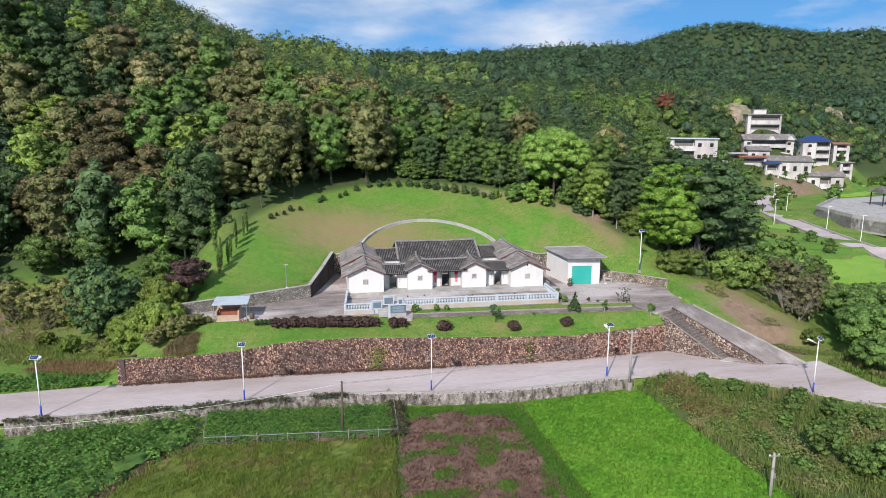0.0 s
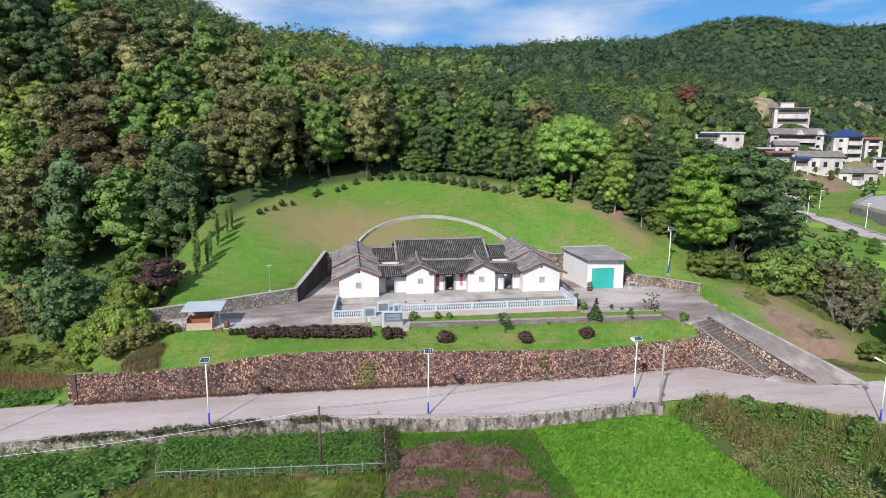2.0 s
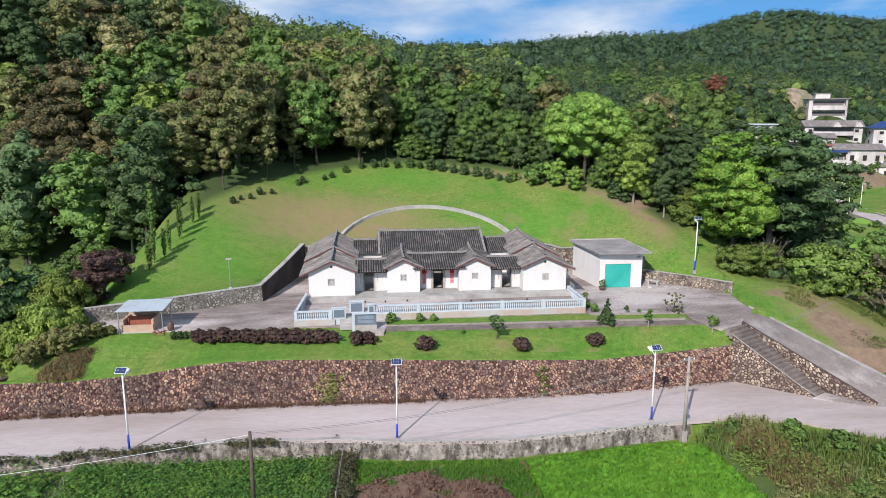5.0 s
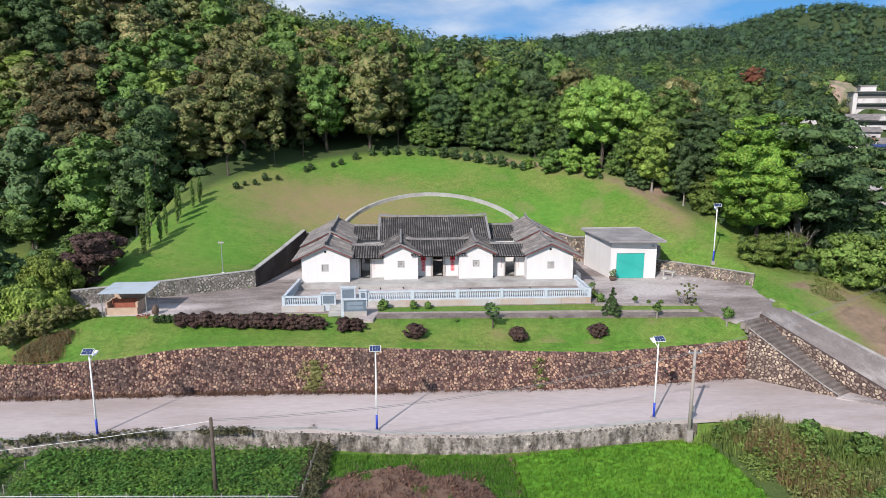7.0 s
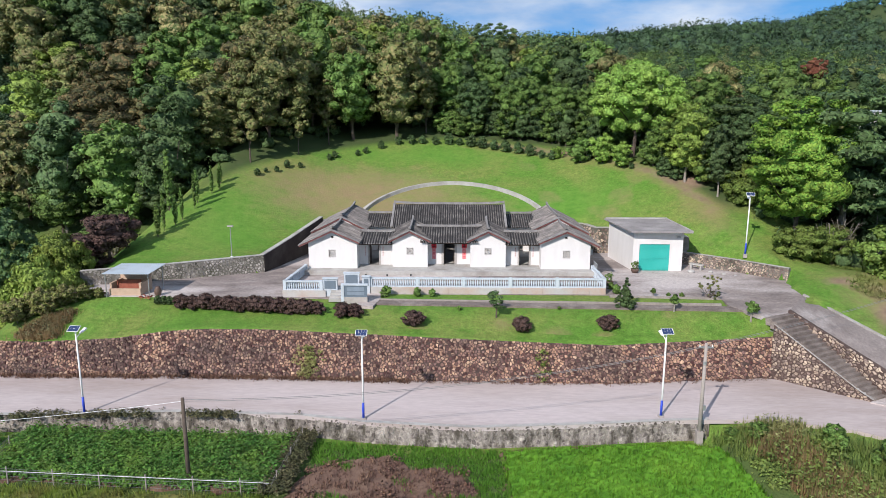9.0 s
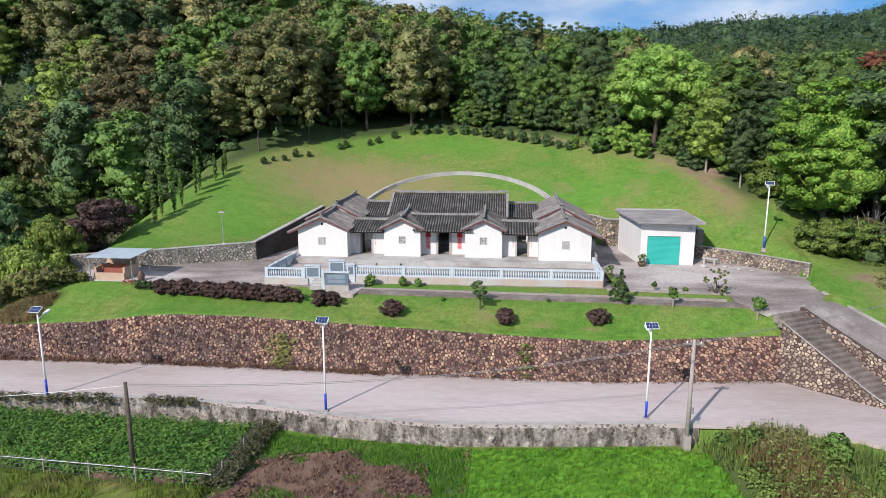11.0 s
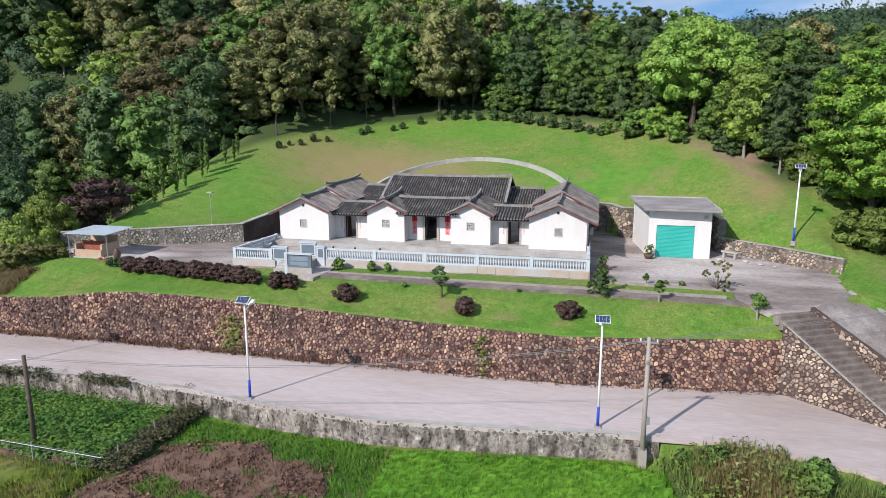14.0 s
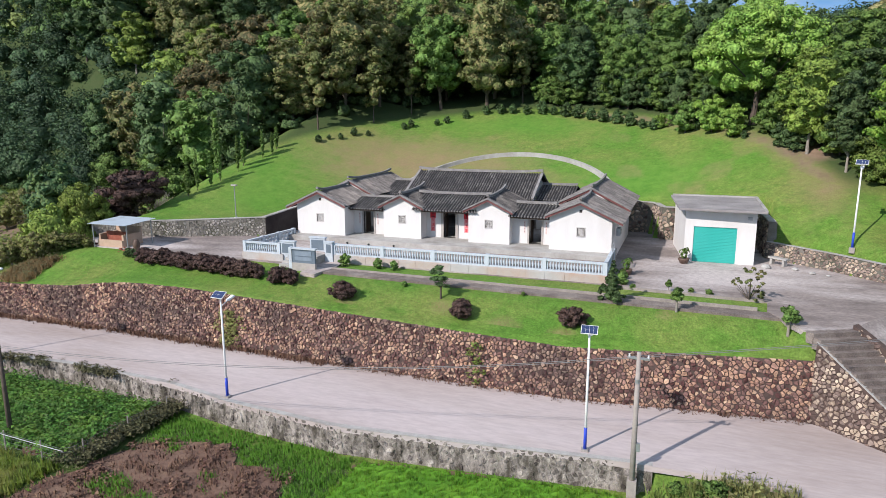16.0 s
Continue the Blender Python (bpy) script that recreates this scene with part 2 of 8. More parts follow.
def foliage(name, a, b, grain=3.2, tip=None, tip_at=0.6, rand=0.34, island=0.35, tones=None, through=0.22, rough=0.6, relief=0.9):
    """Leafage of a crown: two greens, tufts of leaves that differ in tone and stand proud of one another, and tips of another colour."""
    m = bpy.data.materials.new(name)
    m.use_nodes = True
    n, l = m.node_tree.nodes, m.node_tree.links
    p = n["Principled BSDF"]
    p.inputs["Roughness"].default_value, p.inputs["Specular IOR Level"].default_value = rough, 0.22
    tc = n.new("ShaderNodeTexCoord")
    def mix(f, x, y, how="MIX"):
        q = n.new("ShaderNodeMixRGB")
        q.blend_type = how
        for k, v in zip(q.inputs, (f, x, y)):
            if isinstance(v, tuple):
                k.default_value = (*v, 1)
            elif isinstance(v, float):
                k.default_value = v
            else:
                l.new(v, k)
        return q.outputs[0]
    def span(v, lo, hi, a0=0.0, a1=1.0):
        q = n.new("ShaderNodeMapRange")
        q.inputs[1].default_value, q.inputs[2].default_value, q.inputs[3].default_value, q.inputs[4].default_value = lo, hi, a0, a1
        l.new(v, q.inputs[0])
        return q.outputs[0]
    def tweak(col, v, amount):
        h = n.new("ShaderNodeHueSaturation")
        l.new(span(v, 0, 1, 0.5 - 0.022 * amount, 0.5 + 0.018 * amount), h.inputs["Hue"])
        l.new(span(v, 0, 1, 1 - 0.5 * amount, 1 + 0.5 * amount), h.inputs["Value"])
        l.new(col, h.inputs["Color"])
        return h.outputs[0]
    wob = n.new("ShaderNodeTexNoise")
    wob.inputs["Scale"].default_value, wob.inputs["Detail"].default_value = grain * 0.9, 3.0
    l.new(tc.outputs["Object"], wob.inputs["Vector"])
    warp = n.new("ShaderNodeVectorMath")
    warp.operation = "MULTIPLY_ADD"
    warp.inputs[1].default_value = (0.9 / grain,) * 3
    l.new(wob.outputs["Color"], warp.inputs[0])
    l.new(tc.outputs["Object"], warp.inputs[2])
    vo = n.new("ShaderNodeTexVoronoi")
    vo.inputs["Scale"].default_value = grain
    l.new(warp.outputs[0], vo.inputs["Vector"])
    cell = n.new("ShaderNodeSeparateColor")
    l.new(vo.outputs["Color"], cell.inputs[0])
    broad = n.new("ShaderNodeTexNoise")
    broad.inputs["Scale"].default_value, broad.inputs["Detail"].default_value = 0.4, 4.0
    l.new(tc.outputs["Object"], broad.inputs["Vector"])
    if tones:
        ta = n.new("ShaderNodeAttribute")
        ta.attribute_name = "tone"
        r = n.new("ShaderNodeValToRGB")
        r.color_ramp.interpolation = "LINEAR"
        while len(r.color_ramp.elements) < len(tones):
            r.color_ramp.elements.new(0.5)
        for e, (at, c) in zip(r.color_ramp.elements, tones):
            e.position, e.color = at, (*c, 1)
        l.new(ta.outputs["Fac"], r.inputs[0])
        col = r.outputs[0]
    else:
        col = mix(span(broad.outputs["Fac"], 0.35, 0.65), a, b)
    if tip:
        col = mix(span(cell.outputs[1], tip_at - 0.08, tip_at + 0.08), col, tip)
    # random tuft tones; the dark ones paint in shade between leaves
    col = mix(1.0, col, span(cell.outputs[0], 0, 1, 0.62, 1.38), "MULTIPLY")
    if rand:
        col = tweak(col, n.new("ShaderNodeObjectInfo").outputs["Random"], rand)
    if island:
        col = tweak(col, n.new("ShaderNodeNewGeometry").outputs["Random Per Island"], island)
    l.new(col, p.inputs["Base Color"])
    bp = n.new("ShaderNodeBump")
    bp.invert = True
    bp.inputs["Strength"].default_value, bp.inputs["Distance"].default_value = relief, 0.75 / grain
    l.new(vo.outputs["Distance"], bp.inputs["Height"])
    l.new(bp.outputs[0], p.inputs["Normal"])
    tr = n.new("ShaderNodeBsdfTranslucent")
    ms = n.new("ShaderNodeMixShader")
    ms.inputs[0].default_value = through
    l.new(col, tr.inputs[0])
    l.new(p.outputs[0], ms.inputs[1])
    l.new(tr.outputs[0], ms.inputs[2])
    l.new(ms.outputs[0], n["Material Output"].inputs[0])
    return m

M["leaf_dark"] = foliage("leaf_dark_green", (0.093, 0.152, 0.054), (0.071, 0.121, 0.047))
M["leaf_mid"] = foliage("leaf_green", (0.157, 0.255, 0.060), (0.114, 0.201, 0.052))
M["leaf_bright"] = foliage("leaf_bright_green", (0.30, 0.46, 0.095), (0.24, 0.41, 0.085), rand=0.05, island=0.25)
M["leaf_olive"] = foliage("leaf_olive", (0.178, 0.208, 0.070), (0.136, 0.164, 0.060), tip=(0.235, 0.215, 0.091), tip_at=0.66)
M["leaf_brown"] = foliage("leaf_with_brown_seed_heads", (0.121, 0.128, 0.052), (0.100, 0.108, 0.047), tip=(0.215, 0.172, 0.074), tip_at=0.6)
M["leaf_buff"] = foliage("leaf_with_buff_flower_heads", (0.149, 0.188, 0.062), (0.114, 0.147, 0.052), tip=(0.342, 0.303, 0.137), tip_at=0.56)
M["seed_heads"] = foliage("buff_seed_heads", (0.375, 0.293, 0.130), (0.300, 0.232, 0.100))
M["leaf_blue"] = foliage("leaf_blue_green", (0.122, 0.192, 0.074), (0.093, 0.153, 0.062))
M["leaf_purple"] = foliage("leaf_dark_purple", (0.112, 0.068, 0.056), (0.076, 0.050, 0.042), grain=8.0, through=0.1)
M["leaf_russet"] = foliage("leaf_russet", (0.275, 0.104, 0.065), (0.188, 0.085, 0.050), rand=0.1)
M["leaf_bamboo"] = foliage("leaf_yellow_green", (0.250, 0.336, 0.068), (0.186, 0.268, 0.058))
GREENS = ((0.0, (0.044, 0.080, 0.043)), (0.28, (0.064, 0.115, 0.050)), (0.48, (0.115, 0.190, 0.055)), (0.58, (0.052, 0.095, 0.062)), (0.72, (0.095, 0.165, 0.054)), (0.82, (0.200, 0.290, 0.066)), (0.91, (0.185, 0.190, 0.084)), (1.0, (0.190, 0.120, 0.090)))
M["mid_wood"] = foliage("hillside_woodland", (0.1, 0.17, 0.05), (0.1, 0.17, 0.05), grain=1.5, rand=0, island=0.3, tones=GREENS)
M["far_wood"] = foliage("distant_woodland", (0.1, 0.17, 0.05), (0.1, 0.17, 0.05), grain=0.8, rand=0, island=0.3, tones=GREENS)
M["rice"] = leaves("rice_blades", (0.175, 0.345, 0.042), (0.12, 0.27, 0.032), rand=0, island=0.5, c=(0.215, 0.37, 0.05), c_at=0.6, c_scale=0.15, rough=0.5)
M["ripe_rice"] = leaves("ripening_crop", (0.215, 0.285, 0.056), (0.15, 0.215, 0.045), rand=0, island=0.7, c=(0.245, 0.205, 0.075), c_at=0.6, c_scale=0.3)
M["veg"] = leaves("vegetable_leaves", (0.125, 0.25, 0.06), (0.09, 0.19, 0.05), rand=0, island=0.7, c=(0.19, 0.31, 0.07), c_at=0.56, c_scale=0.5)
M["weed"] = leaves("weeds_and_tall_grass", (0.25, 0.32, 0.09), (0.18, 0.25, 0.07), rand=0, island=0.5, c=(0.40, 0.35, 0.18), c_at=0.60, c_scale=0.18)
M["scrub"] = leaves("scrub_grass", (0.20, 0.28, 0.06), (0.15, 0.22, 0.05), rand=0, island=0.4, c=(0.29, 0.22, 0.11), c_at=0.58, c_scale=0.12)
M["dry_grass"] = leaves("dry_grass", (0.33, 0.235, 0.12), (0.24, 0.165, 0.085), rand=0, island=0.4)
M["turf"] = leaves("lawn_grass", (0.14, 0.30, 0.04), (0.105, 0.25, 0.034), rand=0, island=0.3)

# ---- helpers for building ----
class Build:
    """Collects verts and faces of one mesh."""
    def __init__(self):
        self.v, self.f = [], []
    def add(self, vs, fs):
        k = len(self.v)
        self.v += [tuple(p) for p in vs]
        self.f += [tuple(i + k for i in q) for q in fs]
        return self
    def box(self, x0, y0, z0, x1, y1, z1):
        vs = [(x, y, z) for z in (z0, z1) for x, y in ((x0, y0), (x1, y0), (x1, y1), (x0, y1))]
        return self.add(vs, [(3, 2, 1, 0), (4, 5, 6, 7), (0, 1, 5, 4), (1, 2, 6, 5), (2, 3, 7, 6), (3, 0, 4, 7)])
    def prism(self, low, high):
        """Two rings of the same count, joined, with end faces; counter-clockwise from above."""
        k = len(low)
        return self.add(list(low) + list(high), [tuple(reversed(range(k))), tuple(range(k, 2 * k))] + [(i, (i + 1) % k, k + (i + 1) % k, k + i) for i in range(k)])
    def slab(self, poly, z0, z1):
        return self.prism([(x, y, z0) for x, y in poly], [(x, y, z1) for x, y in poly])
    def tube(self, p, q, r, r2=None, n=8):
        p, q = Vector(p), Vector(q)
        r2 = r if r2 is None else r2
        d = (q - p).normalized()
        a = d.orthogonal().normalized()
        b = d.cross(a)
        ring = lambda o, s: [tuple(o + (a * math.cos(2 * math.pi * i / n) + b * math.sin(2 * math.pi * i / n)) * s) for i in range(n)]
        return self.prism(ring(p, r), ring(q, r2))
    def lathe(self, prof, at=(0, 0, 0), n=10):
        x, y, z = at
        k = len(self.v)
        for r, h in prof:
            self.v += [(x + r * math.cos(2 * math.pi * i / n), y + r * math.sin(2 * math.pi * i / n), z + h) for i in range(n)]
        for j in range(len(prof) - 1):
            self.f += [(k + j * n + i, k + j * n + (i + 1) % n, k + (j + 1) * n + (i + 1) % n, k + (j + 1) * n + i) for i in range(n)]
        self.f += [tuple(k + i for i in reversed(range(n))), tuple(k + (len(prof) - 1) * n + i for i in range(n))]
        return self

def part(name, b, mat, parent=None, label="", smooth=False, bevel=0.0):
    """One mesh object of a Build, under a thing or a part."""
    me = bpy.data.meshes.new(name)
    me.from_pydata(b.v, [], b.f)
    me.materials.append(mat)
    if smooth:
        me.polygons.foreach_set("use_smooth", [True] * len(me.polygons))
    me.update()
    ob = new(name, me)
    if parent:
        ob.parent = parent
    if label:
        ob["label"] = label
    if bevel:
        mod = ob.modifiers.new("edges", "BEVEL")
        mod.width, mod.segments, mod.limit_method = bevel, 2, "ANGLE"
    return ob

def thing(name, label, category, group="", kind="", at=None):
    ob = new(name)
    ob.empty_display_size = 0.2
    if at is not None:
        ob.matrix_world = at
    return tagged(ob, label, category, group, kind)

def raw_mesh(name, verts, quads, mat, normals=None, tone=None):
    """A mesh from numpy arrays of vertices and quads or triangles, with soft normals if given."""
    me = bpy.data.meshes.new(name)
    nv, nf, k = len(verts), len(quads), quads.shape[1]
    me.vertices.add(nv)
    me.vertices.foreach_set("co", np.ascontiguousarray(verts, dtype=np.float32).ravel())
    me.loops.add(nf * k)
    me.loops.foreach_set("vertex_index", np.ascontiguousarray(quads, dtype=np.int32).ravel())
    me.polygons.add(nf)
    me.polygons.foreach_set("loop_start", np.arange(0, nf * k, k, dtype=np.int32))
    me.update(calc_edges=True)
    if normals is not None:
        me.polygons.foreach_set("use_smooth", np.ones(nf, dtype=bool))
        me.normals_split_custom_set_from_vertices(normals)
    if tone is not None:
        me.attributes.new("tone", "FLOAT", "POINT").data.foreach_set("value", np.ascontiguousarray(tone, dtype=np.float32))
    me.materials.append(mat)
    return me

def smooth01(a, b, v):
    t = np.clip((v - a) / (b - a), 0, 1)
    return t * t * (3 - 2 * t)

# ---- the lie of the land ----
ROAD_Z, FIELD_Z = -4.95, -6.5
WALL_X = (-25.5, -18, -12, -8, -5, 0, 5, 13, 21, 28, 34, 41.4)
WALL_TOP = (-2.0, -2.1, -1.8, -1.2, -0.98, -0.95, -1.1, -1.35, -1.6, -1.8, -1.7, -1.5)
WALL_Y = (76.1, 76.2, 76.3, 76.3, 76.3, 76.2, 76.1, 75.7, 75.5, 75.4, 76.1, 76.9)
ROAD_FRONT = ((-400, 62), (-90, 66), (-34, 68.3), (-18, 68.9), (-4, 69.8), (4.8, 69.2), (10, 68.2), (17, 67.6), (24, 68.2), (31, 69.0), (38, 69.3), (43, 67.6), (47, 64.8), (51, 61.6), (56, 56.5), (66, 49), (90, 40), (400, -60))
ROAD_BACK = ((-400, 69), (-90, 73), (-37, 75.4), (-25.5, 76.2), (-12, 76.4), (2, 76.3), (17, 75.7), (28, 75.5), (35, 76.2), (41.4, 76.9), (46.9, 72.2), (50, 70.2), (53, 69.8), (59, 70.2), (59.5, 62), (68, 55.5), (92, 46.5), (400, -53))
YARD_BACK = ((-60, 84), (-20, 86.7), (-12, 89.2), (-4.2, 92.4), (-2.6, 98.5), (-0.8, 106.5), (31, 106.5), (32, 103.2), (40.1, 103.0), (40.6, 97.2), (45, 93.6), (48.6, 89.6), (49.2, 86))

def line_y(pts, x):
    return np.interp(x, [p[0] for p in pts], [p[1] for p in pts])

def ramp_s(x, y):
    return ((x - 45.3) * 0.568 - (y - 81.7) * 0.822) / 14.6

ST_A, ST_U, ST_V, ST_N, ST_W, ST_T = Vector((40.8, 77.5, 0)), Vector((0.767, -0.641, 0)), Vector((0.89, 0.456, 0)), 20, 2.7, 0.40

def stair_ab(x, y):
    """Way down the steps and across them."""
    det = ST_U.x * ST_V.y - ST_U.y * ST_V.x
    dx, dy = x - ST_A.x, y - ST_A.y
    return (dx * ST_V.y - dy * ST_V.x) / det, (ST_U.x * dy - ST_U.y * dx) / det

def left_low(x, y):
    z = -5.0 + 0.06 * np.clip(y - 84, 0, 60)
    return z

def valley_n(x, y):
    """Distance up the slope from the foot of the village."""
    return -0.5 * (x - 120) + 0.866 * (y - 215)

def hills(x, y):
    """Wooded slopes behind the lawn, the big hill and the far ranges."""
    g = lambda cx, cy, sx, sy, h: h * np.exp(-0.5 * (((x - cx) / sx) ** 2 + ((y - cy) / sy) ** 2))
    d = np.clip(y - 131, 0, 290)
    base = 11 + 0.075 * d - 0.05 * np.clip(y - 430, 0, 900)
    side = smooth01(-75, 15, x) * 0.85 + 0.15
    q = (x - 58) * 0.866 - (y - 95) * 0.5
    z = base * side
    z = z + g(-101, 271, 54.6, 74.4, 50) * smooth01(95, 165, y) + g(-230, 250, 105, 110, 74) * smooth01(95, 190, y)
    z = z + g(-86, 449, 72, 70.6, 57.5) + g(149, 473, 75, 108, 25.6) * smooth01(170, 260, y)
    w = np.maximum(1 - smooth01(-38, 8, q) * smooth01(520, 330, y), smooth01(-14, 50, valley_n(x, y)))
    z = -5 + (z + 5) * w
    for tx, ty, tz, tr in TERRACES:
        near = smooth01(tr * 1.5, tr * 0.8, np.hypot(x - tx, y - ty))
        z = z + (tz - z) * near
    z = z + g(61, 818, 325, 120, 80.5) + g(300, 653, 110, 90, 38.7) + g(503, 861, 105.7, 130, 80) + g(758, 881, 138.6, 140, 91) + g(1150, 800, 260, 200, 99)
    return z

TERRACES = ((192, 244, -3.6, 9), (205.3, 250, -2.6, 9), (222, 258, 0.6, 6), (192.2, 256, 1.8, 11), (180.4, 250, 2.4, 6), (212.2, 266, 6.6, 10), (176.2, 257, 5.2, 8), (169.5, 262, 6.2, 9), (147, 255, 8.2, 12), (186, 268, 7.8, 8), (241.7, 285, 8.3, 8), (197.2, 278, 9.4, 14), (203.9, 292, 18.6, 12))
def mound(x, y):
    a = 1.8 + 0.37 * (y - 92) - 4.6 * np.exp(-((x - 14) / 25.0) ** 4)
    return np.log(np.exp(np.clip((a - 1.65) * 1.6, -30, 30)) + 1) / 1.6 + 1.45

def ground(x, y):
    x, y = np.asarray(x, float), np.asarray(y, float)
    # treeline curve: lawn inside, wooded hill outside
    edge = np.sqrt(((x - 14.5) / 33.0) ** 2 + (np.clip(y - 90, 0, 999) / 42.0) ** 2)
    hill = hills(x, y)
    low = left_low(x, y)
    m = mound(x, y)
    hill = np.where(y < 131, np.maximum(m, hill * smooth01(105, 131, y)), hill)
    back = m + (hill - m) * smooth01(0.95, 1.35, edge) * smooth01(96, 112, y)
    # left of the lawn the land drops to the plots
    wl_ = smooth01(-30, -17, x - 0.10 * np.clip(y - 96, 0, 30))
    back = low + (back - low) * (wl_ + (1 - wl_) * smooth01(100, 165, y))
    # right of the lawn it drops to the valley
    wr = smooth01(72, 47, x - 0.35 * np.clip(y - 95, 0, 60)) * (1 - 0.0 * y)
    val = -5 + 0.0 * x
    back = np.where(y < 190, val + (back - val) * np.maximum(wr, smooth01(120, 190, y)), back)
    yb0 = line_y(YARD_BACK, x)
    near = smooth01(40.2, 43.5, x) * smooth01(52, 48.5, x)
    back = back + (np.minimum(back, 1.15 + 0.42 * np.clip(y - yb0, 0, 30) + 0.03 * np.clip(y - yb0, 0, 30) ** 2) - back) * near
    z = back
    # yard level in front of the lawn
    yb = line_y(YARD_BACK, x)
    s = ramp_s(x, y)
    yard = -0.08 - (4.85 * np.clip(s, 0, 1) + 0.3 * smooth01(0, 0.1, s)) * smooth01(40.5, 43, x)
    in_x = smooth01(-21.5, -19.0, x)
    yard = low + (yard - low) * in_x
    z = np.where(y < yb + 0.4 + 0.25 * (x > 40.5), yard, z)
    lx = np.interp(y, (92.4, 98.5, 106.5), (-4.2, -2.6, -0.8)) - 0.5
    rx = np.interp(y, (97.2, 103.0), (40.6, 40.1)) + 0.55
    z = np.where((y > 92) & (y < 106.6) & (x > lx) & (x < 10), -0.08, z)
    z = np.where((y > 97) & (y < 103.3) & (x > 30) & (x < rx), -0.08, z)
    # right bank beside the ramp
    side_d = (x - 47.2) * 0.863 + (y - 84.2) * 0.505
    rb = -4.85 * np.clip(s, 0, 1) + 0.05 + 0.16 * np.clip(side_d, 0, 7) - 0.12 * np.clip(x - 60, 0, 30)
    past = np.where(y < 84.3, side_d > 0.15, x > np.interp(y, (84.3, 86.5, 89.8, 90.3), (47.3, 47.7, 48.6, 48.9)))
    z = np.where(past & (y < 97) & (x > 44), rb + (back - rb) * smooth01(89, 97, y), z)
    # front lawn from the yard down to the wall top
    wy = np.interp(x, WALL_X, WALL_Y) + 0.35
    wt = np.interp(x, WALL_X, WALL_TOP) - 0.06
    le = np.interp(x, (0, 8, 41), (82.2, 80.8, 79.3))
    t = np.clip((y - wy) / (le - wy), 0, 1)
    lawn = wt + (-0.18 - wt) * (t * 0.5 + 0.5 * t * t * (3 - 2 * t))
    lawn = low + (lawn - low) * smooth01(-29, -21, x)
    z = np.where((y < 82.2) & (x < 40.6), lawn, z)
    # road shelf
    fr, bk = line_y(ROAD_FRONT, x), line_y(ROAD_BACK, x)
    stair = (x > 41.5) & (x < 52)
    z = np.where(y < np.where(x < -25.5, bk, wy + 0.2) * np.where(stair, 0, 1) + np.where(stair, bk, 0), ROAD_Z - 0.1, z)
    ua, vb = stair_ab(x, y)
    z = np.where((ua > 0.1) & (ua < 8.6) & (vb > -0.35) & (vb < 3.0), np.minimum(z, -0.7 - 4.9 * np.clip(ua, 0, 8) / 8), z)
    z = np.where((vb < 0.95) & (ua > 0.5) & (ua < 9.5) & (y < 77.5) & (x > 41.4), ROAD_Z - 0.1, z)
    z = np.where((ua > 7.4) & (ua < 12.5) & (vb > -0.5) & (vb < 3.4), np.minimum(z, ROAD_Z - 0.12), z)
    # fields below the road
    bank = FIELD_Z + (1.3 * smooth01(9, 1.0, fr - y)) * smooth01(33, 37, x) + 0.25 * smooth01(-2, -16, x)
    z = np.where(y < fr + 0.22 + 0.5 * (x < 33.5), bank, z)
    return z

def axis(lo, hi, step, far, grow=1.13, grow_up=1.05):
    mid = list(np.arange(lo, hi + step, step))
    out, s, v = [], step, mid[-1]
    while v < far:
        s *= grow_up if v < hi + 260 else grow
        v += s
        out.append(v)
    s, v, pre = step, lo, []
    while v > -far:
        s *= grow
        v -= s
        pre.append(v)
    return np.array(pre[::-1] + mid + out)

